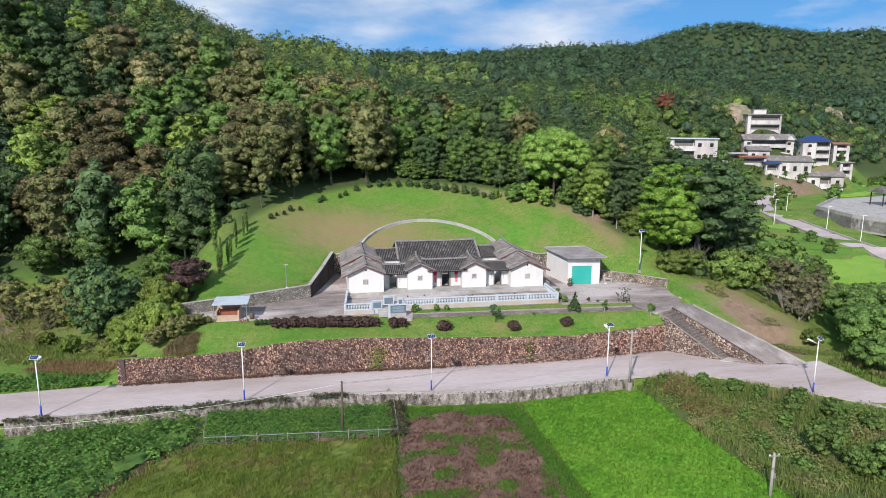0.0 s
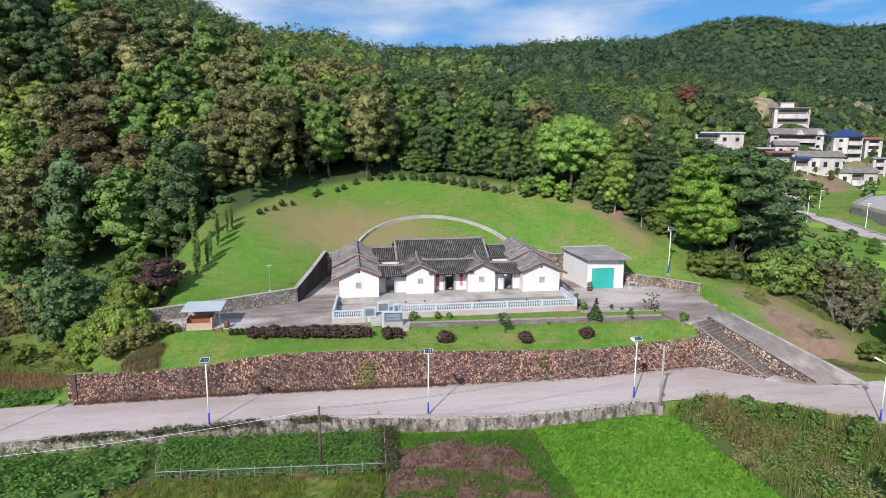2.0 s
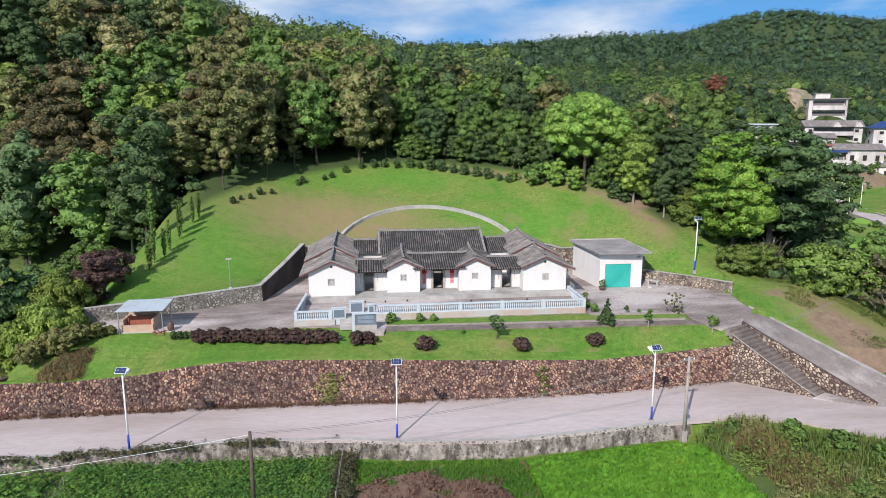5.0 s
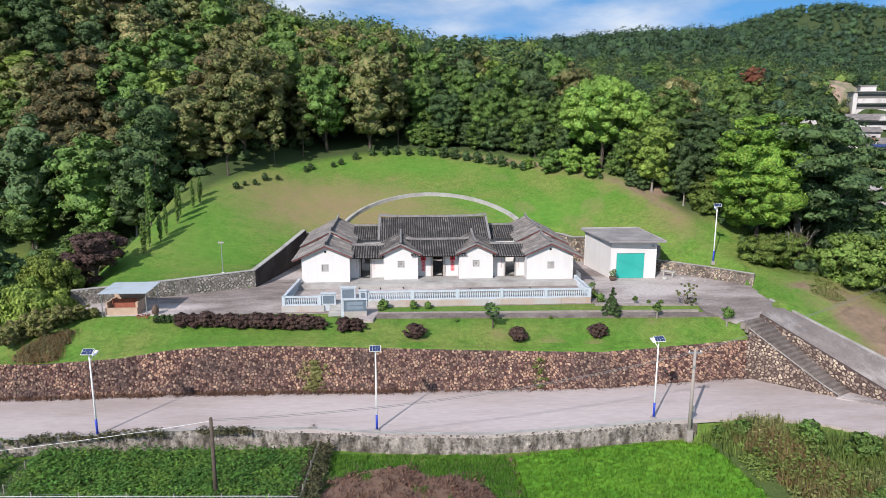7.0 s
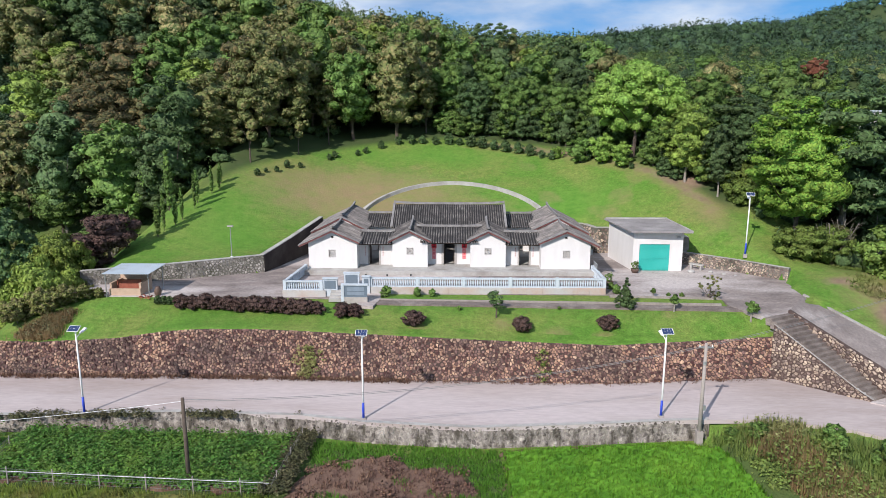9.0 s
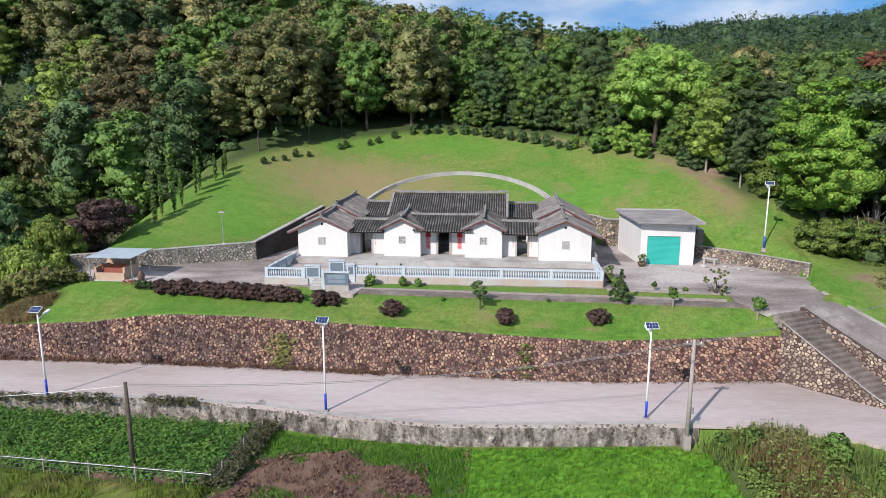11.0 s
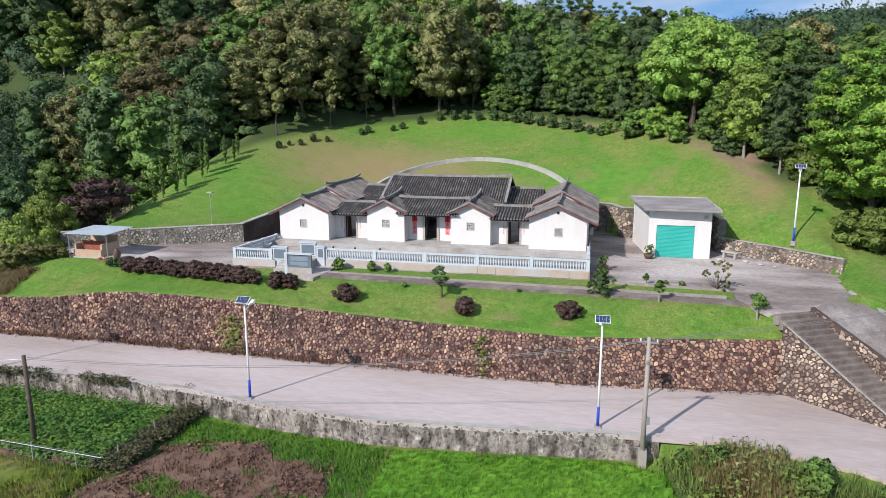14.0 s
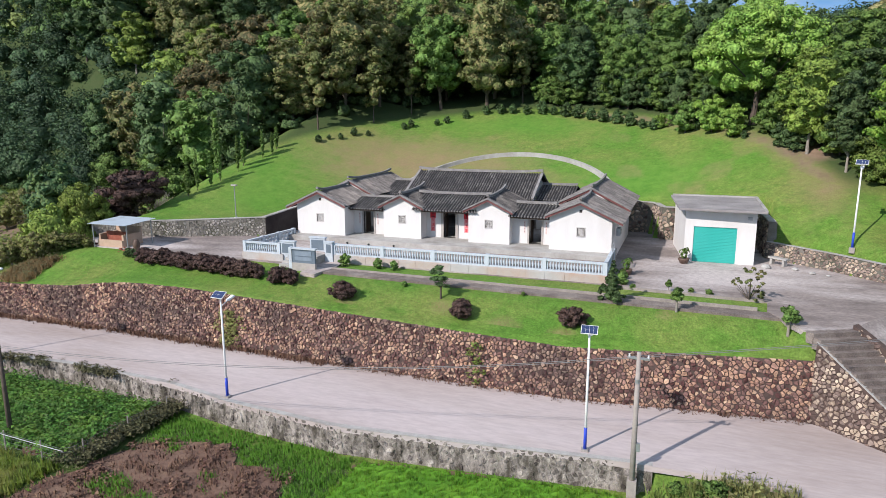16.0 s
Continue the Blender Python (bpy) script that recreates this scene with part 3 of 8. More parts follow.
# ---- ground: one sheet to the horizon ----
def zones(x, y):
    """Weights of woodland floor, dry grass and lush grass."""
    edge = np.sqrt(((x - 14.5) / 33.0) ** 2 + (np.clip(y - 90, 0, 999) / 42.0) ** 2)
    wood = smooth01(1.0, 1.06, edge) * smooth01(92, 96, y)
    wood = wood * (1 - smooth01(-14, -20, x) * smooth01(122, 112, y))
    q = (x - 58) * 0.866 - (y - 95) * 0.5
    wood = np.maximum(wood * (1 - smooth01(2, 14, q) * smooth01(320, 260, y)), smooth01(-6, 4, valley_n(x, y)) * smooth01(100, 120, x))
    wood = wood * (1 - smooth01(38, 42, x) * smooth01(106, 100, y) * smooth01(60, 54, x))
    wood = np.maximum(wood, 0.75 * smooth01(0.8, 1.6, line_y(ROAD_FRONT, x) - y))
    dry = np.exp(-(((x - 2.5) / 16.0) ** 2 + ((y - 114) / 9.5) ** 2) ** 1.4) * 0.92
    dry = np.maximum(dry, 0.5 * np.exp(-((edge - 0.97) / 0.035) ** 2) * smooth01(12, 22, x) * smooth01(96, 104, y))
    dry = np.maximum(dry, 0.72 * np.exp(-(((x - 45.5) / 3.6) ** 2 + ((y - 104) / 6.5) ** 2)))
    blot = np.sin(0.55 * x + 1.3 * np.sin(0.31 * y)) + np.sin(0.48 * y - 0.23 * x + 1.7 * np.sin(0.37 * x + 1.0)) + 0.6 * np.sin(1.1 * x + 0.9 * y)
    dry = np.maximum(dry, 0.42 * smooth01(0.5, 1.7, blot) * smooth01(20, 28, x) * smooth01(96, 102, y) * smooth01(1.0, 0.96, edge))
    dry = np.maximum(dry, 0.9 * np.exp(-(((x - 57) / 3.5) ** 2 + ((y - 80) / 6.0) ** 2)))
    dry = np.maximum(dry, 0.55 * np.exp(-(((x - 15) / 9.5) ** 2 + ((y - 111) / 4.5) ** 2) ** 2))
    dry = np.maximum(dry, 0.75 * np.exp(-(((x - 60) / 7.0) ** 2 + ((y - 82) / 11.0) ** 2)))
    dry = np.maximum(dry, 0.7 * np.exp(-(((x + 46) / 16.0) ** 2 + ((y - 97) / 9.0) ** 2)))
    for cx, cy, r in ((19.6, 78.1, 1.3), (23.8, 76.9, 1.5), (27.6, 76.9, 0.8), (12.6, 77.4, 0.9), (33.4, 79.2, 0.7)):
        dry = np.maximum(dry, 0.75 * np.exp(-((x - cx) ** 2 + 2.5 * (y - cy) ** 2) / r ** 2))
    dry = np.maximum(dry, 0.95 * np.exp(-(((x - 45.2) / 1.6) ** 2 + ((y - 110.5) / 2.0) ** 2)))
    dry = np.maximum(dry, 0.85 * np.exp(-(((x - 55.5) / 5.5) ** 2 + ((y - 83) / 9.0) ** 2)))
    lush = np.exp(-(((x - 29) / 8.0) ** 2 + ((y - 110.5) / 5.0) ** 2)) + 0.9 * np.exp(-(((x + 11) / 5.0) ** 2 + ((y - 102) / 9.0) ** 2)) + 0.8 * np.exp(-(((x - 10) / 14.0) ** 2 + ((y - 127) / 3.0) ** 2))
    soil = np.clip(lush, 0, 1)
    g = lambda cx, cy, rx_, ry_: np.exp(-(((x - cx) / rx_) ** 2 + ((y - cy) / ry_) ** 2))
    bare = 0.95 * g(55.0, 80.5, 3.0, 5.0) + 0.8 * g(58.5, 76, 3.5, 4.0) + 0.9 * g(45.4, 110.3, 1.8, 2.2) + 0.7 * g(51.5, 86.5, 1.5, 1.2)
    bare = np.maximum(bare, 0.9 * g(-50, 100, 9, 5) + 0.8 * g(-36, 106, 10, 5) + 0.7 * g(-60, 107, 14, 7))
    bare = np.maximum(bare, 0.9 * g(188, 243, 16, 7) + 0.7 * g(214, 257, 12, 6))
    bare = np.maximum(bare, 0.6 * np.exp(-((edge - 1.0) / 0.03) ** 2) * smooth01(14, 24, x) * smooth01(100, 106, y))
    return wood, dry, soil, np.clip(bare, 0, 1)

gx = axis(-44, 64, 0.55, 2600)
gy = axis(42, 136, 0.5, 2600)
X, Y = np.meshgrid(gx, gy)
Zg = ground(X, Y)
rng = np.random.default_rng(5)
rough_amt = np.clip((np.abs(X - 14) - 30) / 40, 0, 1) + np.clip((Y - 130) / 60, 0, 1)
Zg = Zg + rough_amt * (0.5 * np.sin(X * 0.31 + Y * 0.17) * np.cos(Y * 0.23) + 0.9 * np.sin(X * 0.07) * np.sin(Y * 0.09 + 1))
nyv, nxv = X.shape
gv = np.stack([X.ravel(), Y.ravel(), Zg.ravel()], 1)
ii = (np.arange(nyv - 1)[:, None] * nxv + np.arange(nxv - 1)[None, :]).ravel()
gq = np.stack([ii, ii + 1, ii + nxv + 1, ii + nxv], 1)

def ground_material():
    m = bpy.data.materials.new("grass_and_woodland_floor")
    m.use_nodes = True
    n, l = m.node_tree.nodes, m.node_tree.links
    p = n["Principled BSDF"]
    p.inputs["Roughness"].default_value, p.inputs["Specular IOR Level"].default_value = 0.9, 0.15
    tc = n.new("ShaderNodeTexCoord")
    at = n.new("ShaderNodeAttribute")
    at.attribute_name = "zone"
    sep = n.new("ShaderNodeSeparateColor")
    l.new(at.outputs["Color"], sep.inputs[0])
    def nz(s, d=6.0, rough=0.6):
        t = n.new("ShaderNodeTexNoise")
        t.inputs["Scale"].default_value, t.inputs["Detail"].default_value, t.inputs["Roughness"].default_value = s, d, rough
        l.new(tc.outputs["Object"], t.inputs["Vector"])
        return t.outputs["Fac"]
    def rp(v, lo, hi):
        r = n.new("ShaderNodeMapRange")
        r.inputs[1].default_value, r.inputs[2].default_value = lo, hi
        l.new(v, r.inputs[0])
        return r.outputs[0]
    def mix(f, a, b, how="MIX"):
        q = n.new("ShaderNodeMixRGB")
        q.blend_type = how
        for s, v in zip(q.inputs, (f, a, b)):
            if isinstance(v, tuple):
                s.default_value = (*v, 1)
            elif isinstance(v, float):
                s.default_value = v
            else:
                l.new(v, s)
        return q.outputs[0]
    def mul(a, b):
        q = n.new("ShaderNodeMath")
        q.operation = "MULTIPLY"
        for s, v in zip(q.inputs, (a, b)):
            if isinstance(v, float):
                s.default_value = v
            else:
                l.new(v, s)
        return q.outputs[0]
    grass = mix(rp(nz(0.35), 0.3, 0.7), (0.088, 0.195, 0.028), (0.122, 0.228, 0.038))
    grass = mix(mul(rp(nz(0.13, 6.0), 0.42, 0.60), 0.75), grass, (0.19, 0.222, 0.06))
    grass = mix(mul(rp(nz(0.6, 8.0, 0.7), 0.5, 0.66), 0.75), grass, (0.075, 0.18, 0.024))
    grass = mix(0.35, grass, rp(nz(2.2, 6.0, 0.7), 0.25, 0.8), "OVERLAY")
    grass = mix(0.45, grass, rp(nz(9.0, 4.0), 0.2, 0.85), "OVERLAY")
    lush = mix(rp(nz(0.9, 7.0, 0.7), 0.35, 0.65), (0.075, 0.195, 0.026), (0.125, 0.26, 0.04))
    grass = mix(mul(sep.outputs[2], 0.85), grass, lush)
    dryc = mix(rp(nz(0.5), 0.3, 0.7), (0.225, 0.205, 0.085), (0.245, 0.180, 0.10))
    dryc = mix(0.2, dryc, rp(nz(6.0, 4.0), 0.2, 0.85), "OVERLAY")
    # ragged border of the dry patches
    edge = n.new("ShaderNodeMath")
    edge.operation = "ADD"
    jag = rp(nz(0.45, 8.0, 0.7), 0.3, 0.7)
    jm = n.new("ShaderNodeMath")
    jm.operation = "MULTIPLY_ADD"
    jm.inputs[1].default_value, jm.inputs[2].default_value = 0.4, -0.2
    l.new(jag, jm.inputs[0])
    l.new(sep.outputs[1], edge.inputs[0])
    l.new(jm.outputs[0], edge.inputs[1])
    col = mix(rp(edge.outputs[0], 0.2, 0.95), grass, dryc)
    floor_c = mix(rp(nz(0.8), 0.3, 0.7), (0.062, 0.082, 0.032), (0.048, 0.078, 0.026))
    col = mix(sep.outputs[0], col, floor_c)
    earth = mix(rp(nz(0.9, 7.0, 0.7), 0.35, 0.65), (0.27, 0.19, 0.135), (0.17, 0.125, 0.085))
    ragged_edge = n.new("ShaderNodeMath")
    ragged_edge.operation = "ADD"
    l.new(at.outputs["Alpha"], ragged_edge.inputs[0])
    l.new(jm.outputs[0], ragged_edge.inputs[1])
    col = mix(rp(ragged_edge.outputs[0], 0.25, 0.7), col, earth)
    l.new(col, p.inputs["Base Color"])
    bp = n.new("ShaderNodeBump")
    bp.inputs["Strength"].default_value, bp.inputs["Distance"].default_value = 0.7, 0.1
    l.new(nz(5.0, 8.0, 0.7), bp.inputs["Height"])
    l.new(bp.outputs[0], p.inputs["Normal"])
    return m

g_me = raw_mesh("ground", gv, gq, ground_material())
g_me.polygons.foreach_set("use_smooth", np.ones(len(gq), dtype=bool))
wood_w, dry_w, soil_w, bare_w = zones(X, Y)
attr = g_me.attributes.new("zone", "FLOAT_COLOR", "POINT")
attr.data.foreach_set("color", np.stack([wood_w.ravel(), dry_w.ravel(), soil_w.ravel(), bare_w.ravel()], 1).astype(np.float32).ravel())
tagged(new("ground", g_me), "rolling ground with mown green lawn and dry patches", "ground", kind="structure")

# ---- road ----
def ribbon(name, front, back, z, thick, mat, label, category, step=2.0, x0=None, x1=None):
    xs = np.arange(x0, x1 + step, step)
    b = Build()
    yf, yk = line_y(front, xs), line_y(back, xs)
    k = 6
    for i, xx in enumerate(xs):
        for j in range(k + 1):
            t = j / k
            b.v.append((xx, yf[i] + (yk[i] - yf[i]) * t, z + 0.05 * math.sin(math.pi * t)))
        b.v.append((xx, yf[i], z - thick))
    w = k + 2
    for i in range(len(xs) - 1):
        for j in range(k):
            a = i * w + j
            b.f.append((a, a + w, a + w + 1, a + 1))
        b.f.append((i * w + k + 1, (i + 1) * w + k + 1, (i + 1) * w, i * w))
    ob = part(name, b, mat, smooth=False)
    return tagged(ob, label, category, kind="structure")

ribbon("road", ROAD_FRONT, ROAD_BACK, ROAD_Z, 0.3, M["asphalt"], "pale grey concrete village road with dusty edges", "road", 1.0, -140, 130)

# ---- paved yard, ramp, steps ----
b = Build()
b.slab([(-19.4, 83.9), (-15.5, 82.8), (0.5, 82.6), (7.0, 82.3), (7.3, 80.2), (8.6, 80.1), (9.0, 82.4), (8.8, 84.2), (29.6, 84.2), (29.6, 83.6), (39.4, 83.0), (39.2, 80.9), (40.7, 77.6), (43.2, 78.8), (43.6, 79.3), (47.2, 84.3), (47.5, 86.5), (48.4, 89.8), (45, 93.6), (40.4, 97.4), (40.1, 103), (31, 106.4), (-0.8, 106.4), (-2.8, 98.5), (-4.3, 92.4), (-12, 89.3), (-19.6, 86.6)], -0.3, 0.0)
tagged(part("pavement", b, M["yard"]), "worn grey-brown concrete yard around the house", "pavement", kind="structure")
b = Build()
n = 26
for i in range(n + 1):
    t = i / n
    z = -4.87 * t + 0.0
    lx, ly = 43.5 + 7.6 * t, 79.2 - 8.9 * t
    rx_, ry_ = 47.2 + 9.2 * t, 84.3 - 15.2 * t
    for k in range(7):
        u = k / 6
        b.v.append((lx + (rx_ - lx) * u, ly + (ry_ - ly) * u, z + 0.05 * math.sin(math.pi * u)))
    b.v += [(rx_, ry_, z - 0.5), (lx, ly, z - 0.5)]
for i in range(n):
    for j in range(8):
        a = i * 9 + j
        b.f.append((a, a + 9, a + 10, a + 1))
ramp = tagged(part("ramp", b, M["drive"]), "sloping worn concrete drive from yard to road", "drive", kind="structure")
b = Build()
for i in range(n):
    t, t2 = i / n, (i + 1) / n
    P = lambda t, o: (47.2 + 9.2 * t + o, 84.3 - 15.2 * t + o * 0.55, -4.87 * t)
    a0, a1, c0, c1 = P(t, 0.0), P(t2, 0.0), P(t, 0.22), P(t2, 0.22)
    up = lambda p, h: (p[0], p[1], p[2] + h)
    b.prism([up(a0, -0.3), up(a1, -0.3), up(c1, -0.3), up(c0, -0.3)], [up(a0, 0.14), up(a1, 0.14), up(c1, 0.14), up(c0, 0.14)])
tagged(part("kerb", b, M["pale_concrete"]), "low concrete kerb along the drive", "kerb", kind="structure")

tagged(part("landing", Build().slab([(46.5, 72.1), (50.0, 69.9), (53.0, 69.5), (51.9, 71.4), (49.8, 74.2)], -5.6, -4.84), M["yard"]), "worn concrete landing at the foot of the steps", "pavement", kind="structure")
# flight of outdoor steps beside the ramp
stairs = thing("stairs", "grey concrete outdoor steps with stone side walls", "stairs", kind="structure")
for i in range(ST_N):
    z1 = -0.02 - i * 0.247
    p = ST_A + ST_U * (i * ST_T)
    q = p + ST_U * (ST_T + 0.06)
    c = [p, q, q + ST_V * ST_W, p + ST_V * ST_W]
    b = Build().prism([(v.x, v.y, z1 - 0.6) for v in c], [(v.x, v.y, z1) for v in c])
    part("step", b, M["worn_step"], stairs)

# ---- rubble walls: every stone has its own edges ----
def clip(poly, px, py, nx, ny):
    """Keep the side of a convex polygon where (p - point) . n <= 0."""
    out = []
    for i in range(len(poly)):
        a, c = poly[i], poly[(i + 1) % len(poly)]
        da, dc = (a[0] - px) * nx + (a[1] - py) * ny, (c[0] - px) * nx + (c[1] - py) * ny
        if da <= 0:
            out.append(a)
        if (da < 0 < dc) or (dc < 0 < da):
            t = da / (da - dc)
            out.append((a[0] + (c[0] - a[0]) * t, a[1] + (c[1] - a[1]) * t))
    return out

def stone_cells(length, height, size, rnd, squash=0.8):
    """Irregular close-fitting stones over a strip: height is a function of the way along it."""
    rows, cols = int(max(height(u) for u in np.linspace(0, length, 40)) / (size * squash)) + 2, int(length / size) + 2
    seeds = {(i, j): ((i + 0.5 * (j % 2) + rnd.uniform(-0.62, 0.62)) * size, (j + 0.3 + rnd.uniform(-0.47, 0.47)) * size * squash) for i in range(-2, cols + 2) for j in range(-2, rows + 2)}
    for key in [q for q in seeds if rnd.random() < 0.24]:
        del seeds[key]
    for i in range(cols):
        for j in range(rows):
            if (i, j) not in seeds:
                continue
            u, v = seeds[i, j]
            h = height(min(max(u, 0), length))
            if not (0 <= u <= length and 0 <= v <= h):
                continue
            poly = [(u - 1.1 * size, v - size), (u + 1.1 * size, v - size), (u + 1.1 * size, v + size), (u - 1.1 * size, v + size)]
            for di in (-2, -1, 0, 1, 2):
                for dj in (-2, -1, 0, 1, 2):
                    o = seeds.get((i + di, j + dj))
                    if (di or dj) and o:
                        nx, ny = o[0] - u, o[1] - v
                        poly = clip(poly, (u + o[0]) / 2, (v + o[1]) / 2, nx, ny)
                        if len(poly) < 3:
                            break
                if len(poly) < 3:
                    break
            poly = clip(poly, 0, 0, 0, -1) if len(poly) >= 3 else poly
            poly = clip(poly, 0, h, 0, 1) if len(poly) >= 3 else poly
            poly = clip(poly, 0, 0, -1, 0) if len(poly) >= 3 else poly
            poly = clip(poly, length, 0, 1, 0) if len(poly) >= 3 else poly
            if len(poly) >= 3:
                cx, cy = sum(p[0] for p in poly) / len(poly), sum(p[1] for p in poly) / len(poly)
                k = rnd.uniform(0.82, 0.97)
                if rnd.random() < 0.03:
                    continue
                yield u, v, [(cx + (p[0] - cx) * k * rnd.uniform(0.82, 1.08), cy + (p[1] - cy) * k * rnd.uniform(0.82, 1.08)) for p in poly], (cx, cy)

def stone_shape(b, poly, c, place, proud):
    """One stone: a rim sunk in the mortar, a shoulder and a domed, tilted face."""
    k = len(poly)
    h = math.sin(c[0] * 91.7 + c[1] * 47.3), math.sin(c[0] * 53.1 - c[1] * 77.9)
    tilt = lambda u, v: 0.42 * (h[0] * (u - c[0]) + h[1] * (v - c[1])) * min(1.0, proud / 0.05)
    vs = [place(u, v, -0.06) for u, v in poly]
    vs += [place(c[0] + (u - c[0]) * 0.8, c[1] + (v - c[1]) * 0.8, proud * 0.8 + tilt(u, v)) for u, v in poly]
    vs.append(place(c[0] + 0.05 * h[1], c[1] + 0.05 * h[0], proud * (1.05 + 0.35 * h[0])))
    fs = [(i, (i + 1) % k, k + (i + 1) % k, k + i) for i in range(k)] + [(k + i, k + (i + 1) % k, 2 * k) for i in range(k)]
    return b.add(vs, fs)

def polyline(pts):
    """Way along a line of (x, y) points: length, and a function that gives place and unit tangent."""
    P = [Vector((*p, 0)) for p in pts]
    L = [0.0]
    for a, c in zip(P, P[1:]):
        L.append(L[-1] + (c - a).length)
    def at(u):
        i = max(0, min(len(P) - 2, int(np.searchsorted(L, u)) - 1))
        t = (u - L[i]) / max(L[i + 1] - L[i], 1e-6)
        d = (P[i + 1] - P[i]).normalized()
        return P[i] + (P[i + 1] - P[i]) * t, d
    return L[-1], at

def rubble_wall(name, label, pts, z0, top, size, mat, thick=0.6, batter=0.08, cap=None, seed=1, proud=0.06, pieces=None, joint="grey_mortar"):
    """A wall that faces the right-hand side of its line. z0 and top: heights along it. pieces: range of the way in which stones are objects of their own."""
    rnd = random.Random(seed)
    length, at = polyline(pts)
    H = lambda u: top(u) - z0(u)
    def place(u, v, o):
        p, d = at(u)
        n = Vector((d.y, -d.x, 0))
        q = p + n * (o - v * batter)
        return (q.x, q.y, z0(u) + v)
    wall = thing(name, label, "wall", kind="structure")
    body = Build()
    n = max(2, int(length / 0.8))
    for i in range(n + 1):
        u = length * i / n
        h = H(u)
        body.v += [place(u, -0.4, 0), place(u, h - 0.03, 0), place(u, h - 0.03, -thick), place(u, -0.4, -thick - 0.2)]
    for i in range(n):
        for j in range(3):
            a = i * 4 + j
            body.f.append((a, a + 4, a + 5, a + 1))
    body.f += [(0, 1, 2, 3), (4 * n + 3, 4 * n + 2, 4 * n + 1, 4 * n)]
    part("mortar_body", body, M[joint], wall, "stained mortar between the stones")
    rest, count = Build(), 0
    singles = []
    for u, v, poly, c in stone_cells(length, H, size, rnd):
        pr = proud * rnd.uniform(0.5, 1.3)
        if pieces and pieces[0] < u < pieces[1] and count < 300:
            count += 1
            singles.append((poly, c, pr))
        else:
            stone_shape(rest, poly, c, place, pr)
    tagged(part("stonework", rest, mat, wall), kind="stuff")
    for poly, c, pr in singles:
        part("stone", stone_shape(Build(), poly, c, place, pr), M["stone_piece"], wall)
    if cap:
        cb = Build()
        m = max(2, int(length / 1.2))
        for i in range(m):
            u0, u1 = length * i / m, length * (i + 1) / m - 0.015
            q = [(u0, 0.05), (u1, 0.05), (u1, -cap[0]), (u0, -cap[0])]
            lo = [place(u, H(u), o) for u, o in q]
            cb.prism(lo, [(x, y, z + cap[1]) for x, y, z in lo])
        part("coping", cb, M["pale_concrete"], wall, "pale concrete coping")
    return wall

xs = (-25.5, -18, -12, -5, 2, 9, 17, 23, 28, 32, 36, 39.5, 41.4)
front_pts = [(x, float(np.interp(x, WALL_X, WALL_Y))) for x in xs]
f_len, f_at = polyline(front_pts)
rubble_wall("wall_front", "high retaining wall of brown rubble stone beside the road", front_pts, lambda u: ROAD_Z - 0.05, lambda u: float(np.interp(f_at(u)[0].x, WALL_X, WALL_TOP)), 0.225, M["stone"], thick=0.45, batter=0.07, seed=3, proud=0.075, pieces=(50.5, 60.5), joint="mortar")
# turf rolled over the top of the front wall
tv = Build()
tn = 140
for i in range(tn + 1):
    u = f_len * i / tn
    p, d = f_at(u)
    zt = float(np.interp(p.x, WALL_X, WALL_TOP))
    face = 0.07 * (zt - ROAD_Z)
    for o, lift in ((face + 0.02, -0.10), (face + 0.06, -0.02), (face + 0.5, 0.02), (face + 1.3, None)):
        q = (p.x - d.y * o, p.y + d.x * o)
        tv.v.append((*q, zt + lift if lift is not None else float(ground(*q)) + 0.0))
for i in range(tn):
    for j in range(3):
        a = i * 4 + j
        tv.f.append((a, a + 4, a + 5, a + 1))
verge_ob = part("lawn_verge", tv, bpy.data.materials["grass_and_woodland_floor"], smooth=True)
verge_ob.data.attributes.new("zone", "FLOAT_COLOR", "POINT").data.foreach_set("color", np.tile(np.array([0, 0.1, 0, 0], dtype=np.float32), len(tv.v)))
tagged(verge_ob, "grass edge of the lawn above the wall", "grass", kind="structure")
# end of the front wall at the plots
rubble_wall("wall_front_end", "end of the rubble retaining wall beside the plots", [(-23.9, 84.0), (-25.4, 76.2)], lambda u: ROAD_Z - 0.05, lambda u: -3.4 + 1.4 * u / 8.0, 0.27, M["stone"], thick=0.6, batter=0.05, seed=4, joint="mortar")
# side walls of the steps
rubble_wall("wall_steps_outer", "sloping pale rubble side wall of the steps", [(41.25, 76.95), (46.9, 72.3)], lambda u: ROAD_Z - 0.05, lambda u: -0.42 - 4.38 * min(u / 7.1, 1), 0.25, M["pale_stone"], thick=0.4, cap=(0.3, 0.05), batter=0.02, seed=5, joint="mortar")
rubble_wall("wall_steps_inner", "sloping pale rubble wall between steps and drive", [(43.3, 78.95), (50.95, 70.0)], lambda u: max(-5.3, -1.3 - 4.87 * u / 11.8), lambda u: 0.22 - 4.87 * u / 11.8, 0.27, M["pale_stone"], thick=0.4, batter=0.0, seed=6, joint="mortar")
# low field wall under the road
lw = [(-34, 68.1), (-18, 68.7), (-4, 69.6), (4.6, 69.15), (10, 68.1), (17, 67.5), (24, 68.1), (31.6, 68.95), (33.6, 69.05)]
lw_len, lw_at = polyline(lw)
rubble_wall("wall_field", "low mossy rubble wall holding the road above the fields", lw, lambda u: FIELD_Z - 0.1, lambda u: ROAD_Z - 0.02, 0.27, M["stained_grey"], thick=0.55, batter=0.08, seed=8, proud=0.03, joint="stained_grey", cap=(0.3, 0.035))
